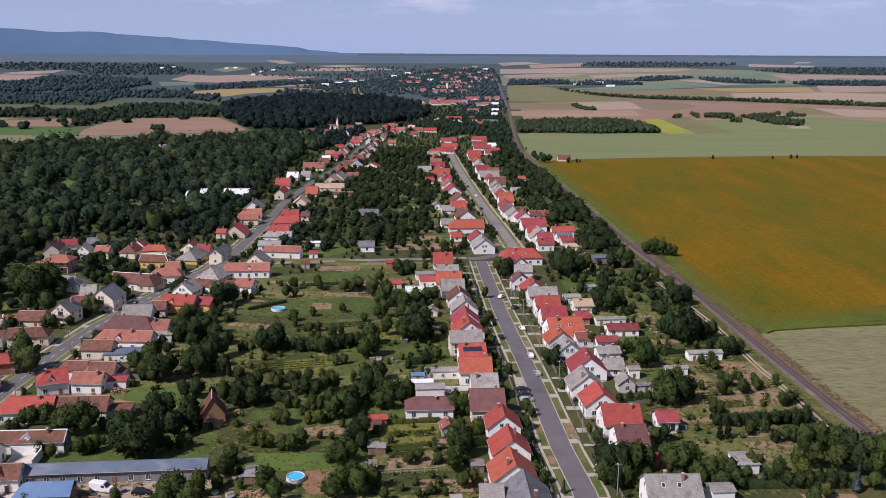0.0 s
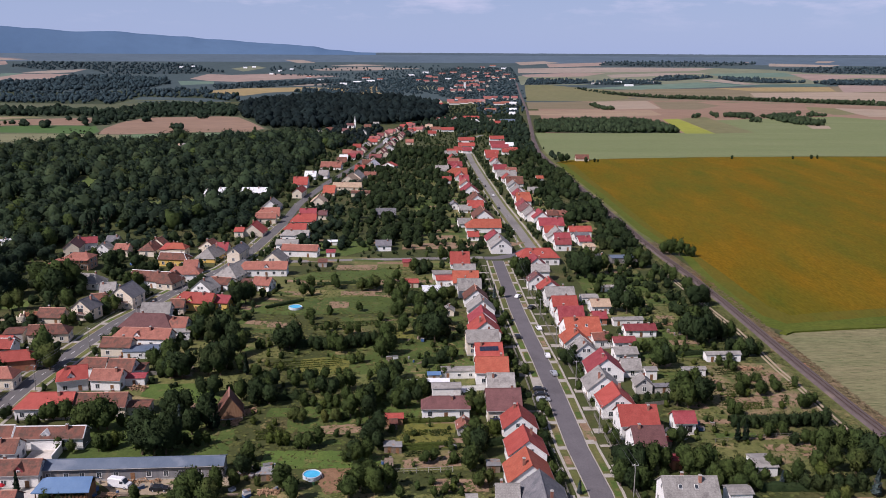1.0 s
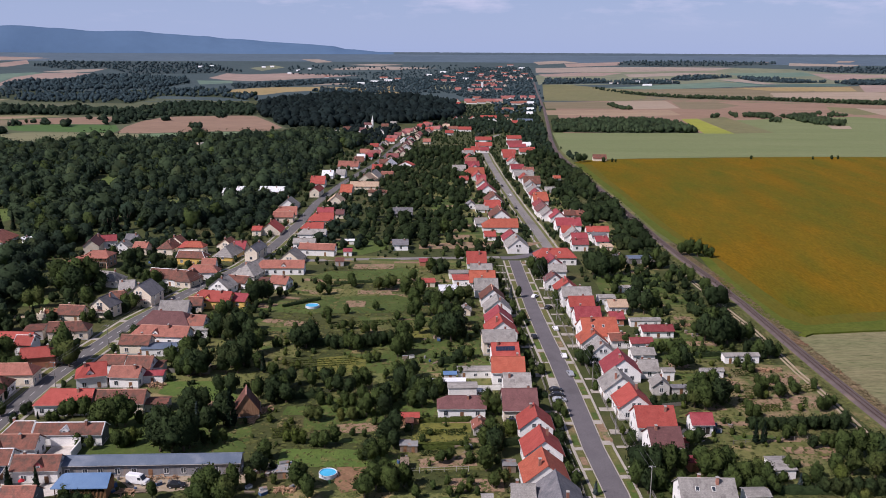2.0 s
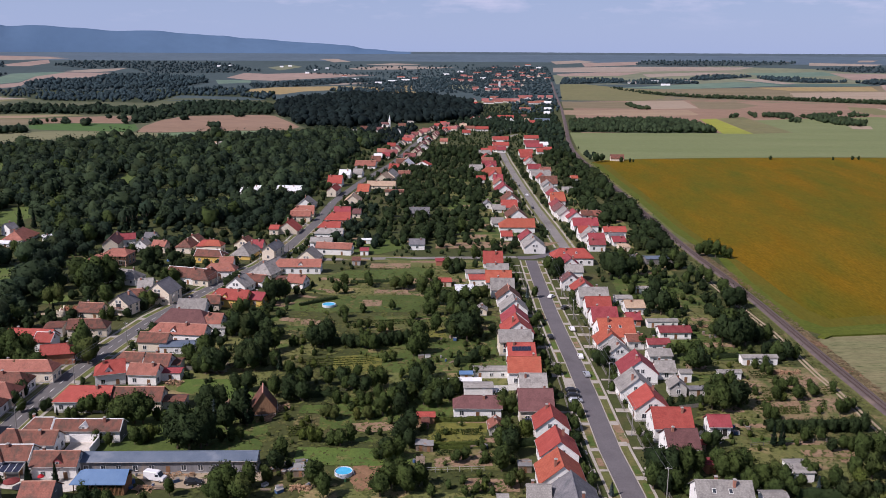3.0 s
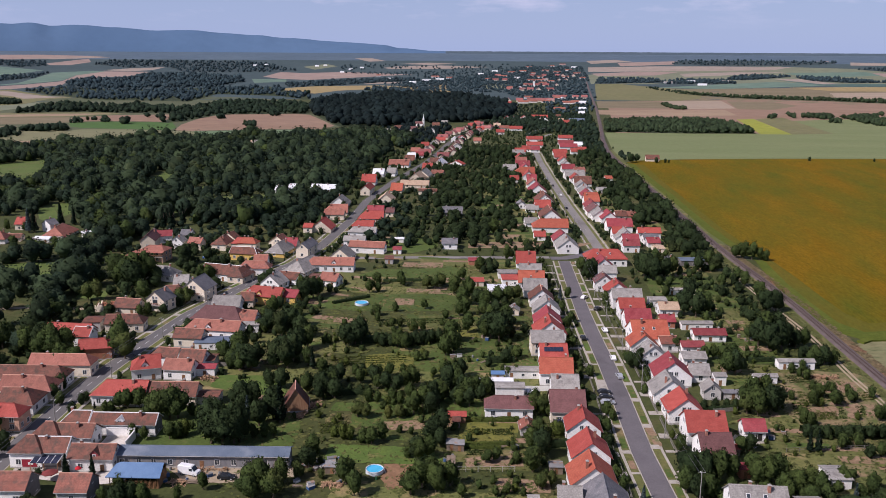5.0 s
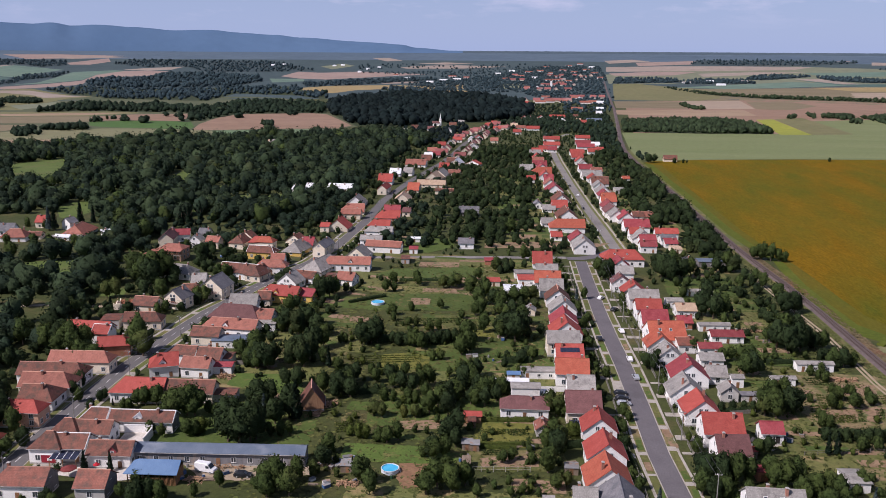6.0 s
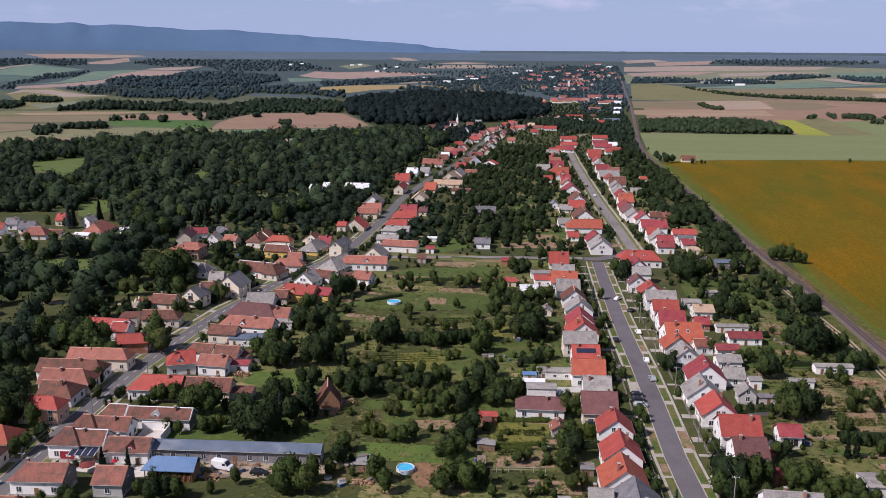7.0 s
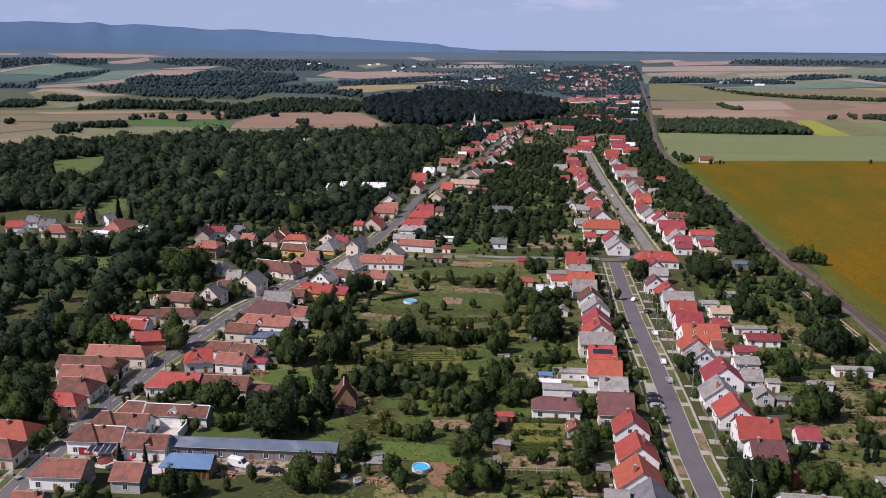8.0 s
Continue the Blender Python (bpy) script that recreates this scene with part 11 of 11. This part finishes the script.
clutter(-50.4, 187.0, 6, 5, 9, 1)
clutter(-50.5, 177.5, 6, 3, 6, 2)
clutter(-84.9, 177.6, 4, 4, 5, 3)
clutter(65.2, 220.2, 4, 3, 8, 4)
clutter(-22.3, 268.1, 6, 3, 6, 5)
clutter(51.1, 210.5, 3, 3, 3, 6)
clutter(-20.3, 195.4, 1.5, 8, 5, 7)
clutter(-4.2, 201.8, 6, 3, 4, 8)
clutter(76.3, 300.3, 5, 3, 4, 9)
clutter(-64.4, 284.2, 8, 3, 4, 10)
clutter(-76.4, 179.1, 6, 2, 4, 11)
board_stack(-80.8, 176.4, 5, 4.5, 12, 90)
board_stack(-79.0, 176.1, 12, 4.0, 9, 91)
clutter(-18.1, 289.5, 6, 3, 4, 12)
clutter(-87.4, 255.9, 6, 4, 4, 13)
clutter(-132.5, 163.4, 3, 2, 3, 14)
clutter(3.7, 195.0, 3, 3, 3, 15)


def hutch(x, y, turn, w, d, h, roof, label):
    """A small garden hut with a lean-to roof and a plank door."""
    root = tagged(thing("garden_hut", x, y, turn), label, "hut", group="garden huts")
    bm = bmesh.new()
    solid(bm, [[(px, -d / 2, 0), (px, d / 2, 0), (px, d / 2, h + 0.35), (px, -d / 2, h)] for px in (-w / 2, w / 2)])
    part("wall", bm, PLANK, root)
    bm = bmesh.new()
    solid(bm, [[(px, -d / 2 - 0.2, h + 0.0), (px, d / 2 + 0.2, h + 0.42), (px, d / 2 + 0.2, h + 0.5), (px, -d / 2 - 0.2, h + 0.08)] for px in (-w / 2 - 0.2, w / 2 + 0.2)])
    part("roof", bm, roof, root)
    add_door(root, 0, -d / 2, 0, 0.8, min(1.8, h - 0.1))


for spot, w, d, roof, label in (((-20.7, 201.6), 2.6, 2.2, TIN, "small grey hut of boards and sheet metal"), ((-18.6, 201.2), 2.2, 2.0, TIN, "small grey hut of boards and sheet metal"), ((-19.8, 191.5), 1.8, 3.0, PLANK, "narrow wooden garden hut"),
                                ((-20.9, 215.7), 2.0, 3.4, ROOF["brown"], "small wooden hut with a brown tiled roof"), ((-48.2, 185.5), 3.4, 2.4, TIN, "grey sheet-metal garden hut"), ((5.9, 192.3), 3.2, 2.2, TIN, "grey garden hut beside a hedge"),
                                ((12.9, 182.8), 2.4, 2.0, TIN, "small grey sheet-metal garden hut"), ((51.4, 207.9), 2.6, 2.0, ROOF["red"], "low hut with a red roof")):
    hutch(spot[0], spot[1], 5, w, d, 1.9, roof, label)


def board_fence(x0, y0, x1, y1, h, material, label):
    L = math.hypot(x1 - x0, y1 - y0)
    root = tagged(thing("board_fence", x0, y0, math.degrees(math.atan2(y1 - y0, x1 - x0))), label, "fence", group="fences")
    n = max(2, int(L / 2.2))
    for i in range(n):
        bm = bmesh.new()
        box(bm, i * L / n + 0.06, (i + 1) * L / n - 0.06, -0.03, 0.03, 0.1, h)
        part("panel", bm, material, root)
        bm = bmesh.new()
        box(bm, i * L / n - 0.05, i * L / n + 0.05, -0.06, 0.06, 0, h + 0.1)
        part("post", bm, material, root)


board_fence(-3.4, 242.7, 6.7, 243.8, 1.7, TRIM, "white panel fence behind the houses")
board_fence(-88.6, 254.2, -77.7, 258.6, 1.6, PLANK, "grey board fence behind the gardens")
board_fence(-101.7, 250.7, -88.0, 250.2, 1.5, FENCE, "weathered board fence along a lawn")
board_fence(51.1, 233.6, 58.5, 236.0, 1.3, FENCE, "low board fence beside a garden")


def solar_rack(x, y, turn):
    root = tagged(thing("solar_rack", x, y, turn), "dark solar panels on a ground stand", "solar panel")
    for i in range(3):
        bm = bmesh.new()
        box(bm, -1.6 + 1.08 * i, -0.58 + 1.08 * i, -1.6, 1.6, -0.03, 0.03)
        part("panel", bm, SOLAR, root).matrix_basis = pose(0, 0, 1.5, 38, 0, 0)
    bm = bmesh.new()
    for px in (-1.4, 1.4):
        tube(bm, (px, -1.1, 0), (px, -1.1, 0.7), 0.05, 0.05, 5)
        tube(bm, (px, 1.1, 0), (px, 1.1, 2.3), 0.05, 0.05, 5)
    part("stand", bm, TIN, root)


solar_rack(7.4, 216.7, 10)
vehicle(-0.9, 236.9, 180, "white", True)


def canopy(x, y, turn, L, w, h):
    """A glazed lean-to roof on posts."""
    root = tagged(thing("veranda", x, y, turn), "lean-to veranda with a dark glazed roof on posts", "veranda")
    slope = 0.55
    for i in range(4):
        bm = bmesh.new()
        x0, x1 = -L / 2 + i * L / 4 + 0.05, -L / 2 + (i + 1) * L / 4 - 0.05
        solid(bm, [[(px, -w / 2, h - slope), (px, w / 2, h), (px, w / 2, h + 0.05), (px, -w / 2, h - slope + 0.05)] for px in (x0, x1)])
        part("pane", bm, SOLAR, root)
    for i in range(5):
        bm = bmesh.new()
        px = -L / 2 + i * L / 4
        solid(bm, [[(q, -w / 2 - 0.1, h - slope - 0.1), (q, w / 2, h - 0.08), (q, w / 2, h + 0.08), (q, -w / 2 - 0.1, h - slope + 0.06)] for q in (px - 0.05, px + 0.05)])
        part("rafter", bm, TRIM, root)
    for px in (-L / 2, 0, L / 2):
        bm = bmesh.new()
        box(bm, px - 0.08, px + 0.08, -w / 2, -w / 2 + 0.16, 0, h - slope)
        part("post", bm, DOOR, root)


def caravan(x, y, turn):
    """A small touring caravan with rounded ends."""
    root = tagged(thing("caravan", x, y, turn, 0.1), "small white caravan parked beside a house", "caravan")
    bm = bmesh.new()
    box(bm, -2.1, 2.1, -0.95, 0.95, 0.45, 2.35)
    bmesh.ops.bevel(bm, geom=bm.edges[:], offset=0.28, segments=3, affect="EDGES")
    part("body", bm, TRIM, root)
    for wx in (-1.2, 0.6):
        bm = bmesh.new()
        box(bm, wx - 0.45, wx + 0.45, -0.97, -0.93, 1.35, 1.9)
        part("window", bm, GLASS, root)
    for sy in (-1, 1):
        bm = bmesh.new()
        tube(bm, (0, sy * 0.72, 0.28), (0, sy * 0.92, 0.28), 0.3, 0.3, 14)
        part("wheel", bm, RUBBER, root)
    bm = bmesh.new()
    box(bm, 2.0, 3.1, -0.05, 0.05, 0.4, 0.5)
    part("drawbar", bm, POLE, root)


caravan(-2.6, 238.3, 8)
hedge(-18.4, 218.9, -4.8, 220.4, 1.2, 1.0, 2)
hedge(-17.8, 202.6, -8.0, 203.0, 1.2, 1.0, 2)
barrel(-36.9, 183.2, DARK_GREEN, "dark green water barrel beside a pool")
for cx, cy, ct, cw, cd, ch, cm, cl in ((-49.8, 191.3, 20, 2.4, 1.3, 0.9, TRIM, "white box trailer standing on the grass"), (-50.9, 187.2, 60, 2.6, 1.1, 0.8, TIN, "grey sheet-metal box standing on the grass"),
                                       (-47.0, 189.6, 5, 1.8, 1.4, 1.1, TRIM, "white box standing on the grass"), (-55.6, 187.1, 30, 3.2, 1.4, 0.7, TIN, "grey sheet-metal trough standing on the grass"),
                                       (-52.6, 186.0, 75, 1.6, 1.2, 0.8, PLANK, "weathered wooden crate on the grass")):
    crate(cx, cy, ct, cw, cd, ch, cm, cl)


def walled_court(x, y, turn, L, w, h):
    """A paved court between white walls, open to the sky."""
    root = tagged(thing("walled_court", x, y, turn), "white plastered courtyard walls round a pale paved floor", "courtyard")
    bm = bmesh.new()
    box(bm, -L / 2 + 0.25, L / 2 - 0.25, -w / 2 + 0.25, w / 2 - 0.25, 0.0, 0.9)
    part("floor_slab", bm, YARD, root)
    for x0, x1, y0, y1, z in ((-L / 2, L / 2, w / 2 - 0.25, w / 2, h), (-L / 2, L / 2, -w / 2, -w / 2 + 0.25, h * 0.42), (L / 2 - 0.25, L / 2, -w / 2 + 0.25, w / 2 - 0.25, h * 0.8)):
        bm = bmesh.new()
        box(bm, x0, x1, y0, y1, 0, z)
        part("wall", bm, WALL["white"], root)
        bm = bmesh.new()
        box(bm, x0 - 0.05, x1 + 0.05, y0 - 0.05, y1 + 0.05, z, z + 0.08)
        part("coping", bm, TRIM, root)


walled_court(-107.6, 193.0, 6, 7.6, 7.0, 3.0)


def open_shelter(x, y, turn, L, w, eave, ridge):
    """A timber shelter: sheet roof on posts, boarded behind and along part of the front."""
    root = tagged(thing("shelter", x, y, turn), "open timber shelter with a blue sheet roof in a yard", "shelter")
    BLOCKED.append((x, y, L * 0.5))
    bm = bmesh.new()
    roof_solid(bm, L, w, eave, ridge, 1, 0)
    part("roof", bm, ROOF["blue"], root)
    for px in (-L / 2 + 0.4, -L / 6, L / 6, L / 2 - 0.4):
        for py in (-w / 2 + 0.25, w / 2 - 0.25):
            bm = bmesh.new()
            box(bm, px - 0.09, px + 0.09, py - 0.09, py + 0.09, -0.05, eave)
            part("post", bm, BOARDS, root)
    bm = bmesh.new()
    box(bm, -L / 2 + 0.5, L / 2 - 0.5, w / 2 - 0.12, w / 2 - 0.04, 0, eave)
    part("back_wall", bm, BOARDS, root)
    bm = bmesh.new()
    box(bm, L / 2 - 0.3, L / 2 - 0.22, -w / 2 + 0.35, w / 2 - 0.35, 0, eave)
    part("end_wall", bm, BOARDS, root)
    n = int((L * 0.66) / 0.3)
    for i in range(n):
        px = L / 2 - 0.5 - i * 0.3
        bm = bmesh.new()
        box(bm, px - 0.145, px, -w / 2 + 0.1, -w / 2 + 0.15, 0, eave * (0.98 if i % 5 == 0 else 0.66))
        part("board", bm, BOARDS, root)


BOARDS = mat("orange_brown_boards", (0.2, 0.1, 0.045), (0.27, 0.145, 0.07), scale=0.8, fine=6, vary=0.3, stretch=(3, 3, 0.4))
open_shelter(-92.6, 174.6, 5, 12.2, 6.0, 3.2, 5.1)
canopy(-117.3, 177.4, 6, 6.6, 3.4, 3.3)

# paths from the footways to the houses
rng = random.Random(91)
for side, d0, d1 in ((-1, 6.2, 11.5), (1, 6.2, 12.5)):
    for x, y, a in along(EAST, 13.0, 7.0):
        k = rng.uniform(-3, 3)
        w = rng.choice((0.7, 1.3, 1.5))
        c, s_ = math.cos(radians(a)), math.sin(radians(a))
        nx, ny = s_ * side, -c * side
        e = d1 + rng.uniform(-2.5, 1.0)
        q = [(x + c * (k + u) + nx * d, y + s_ * (k + u) + ny * d) for u, d in ((-w, d0), (w, d0), (w, e), (-w, e))]
        patch("garden_path", q, CONCRETE, "concrete path from the footway to a house", "path", lift=0.08)
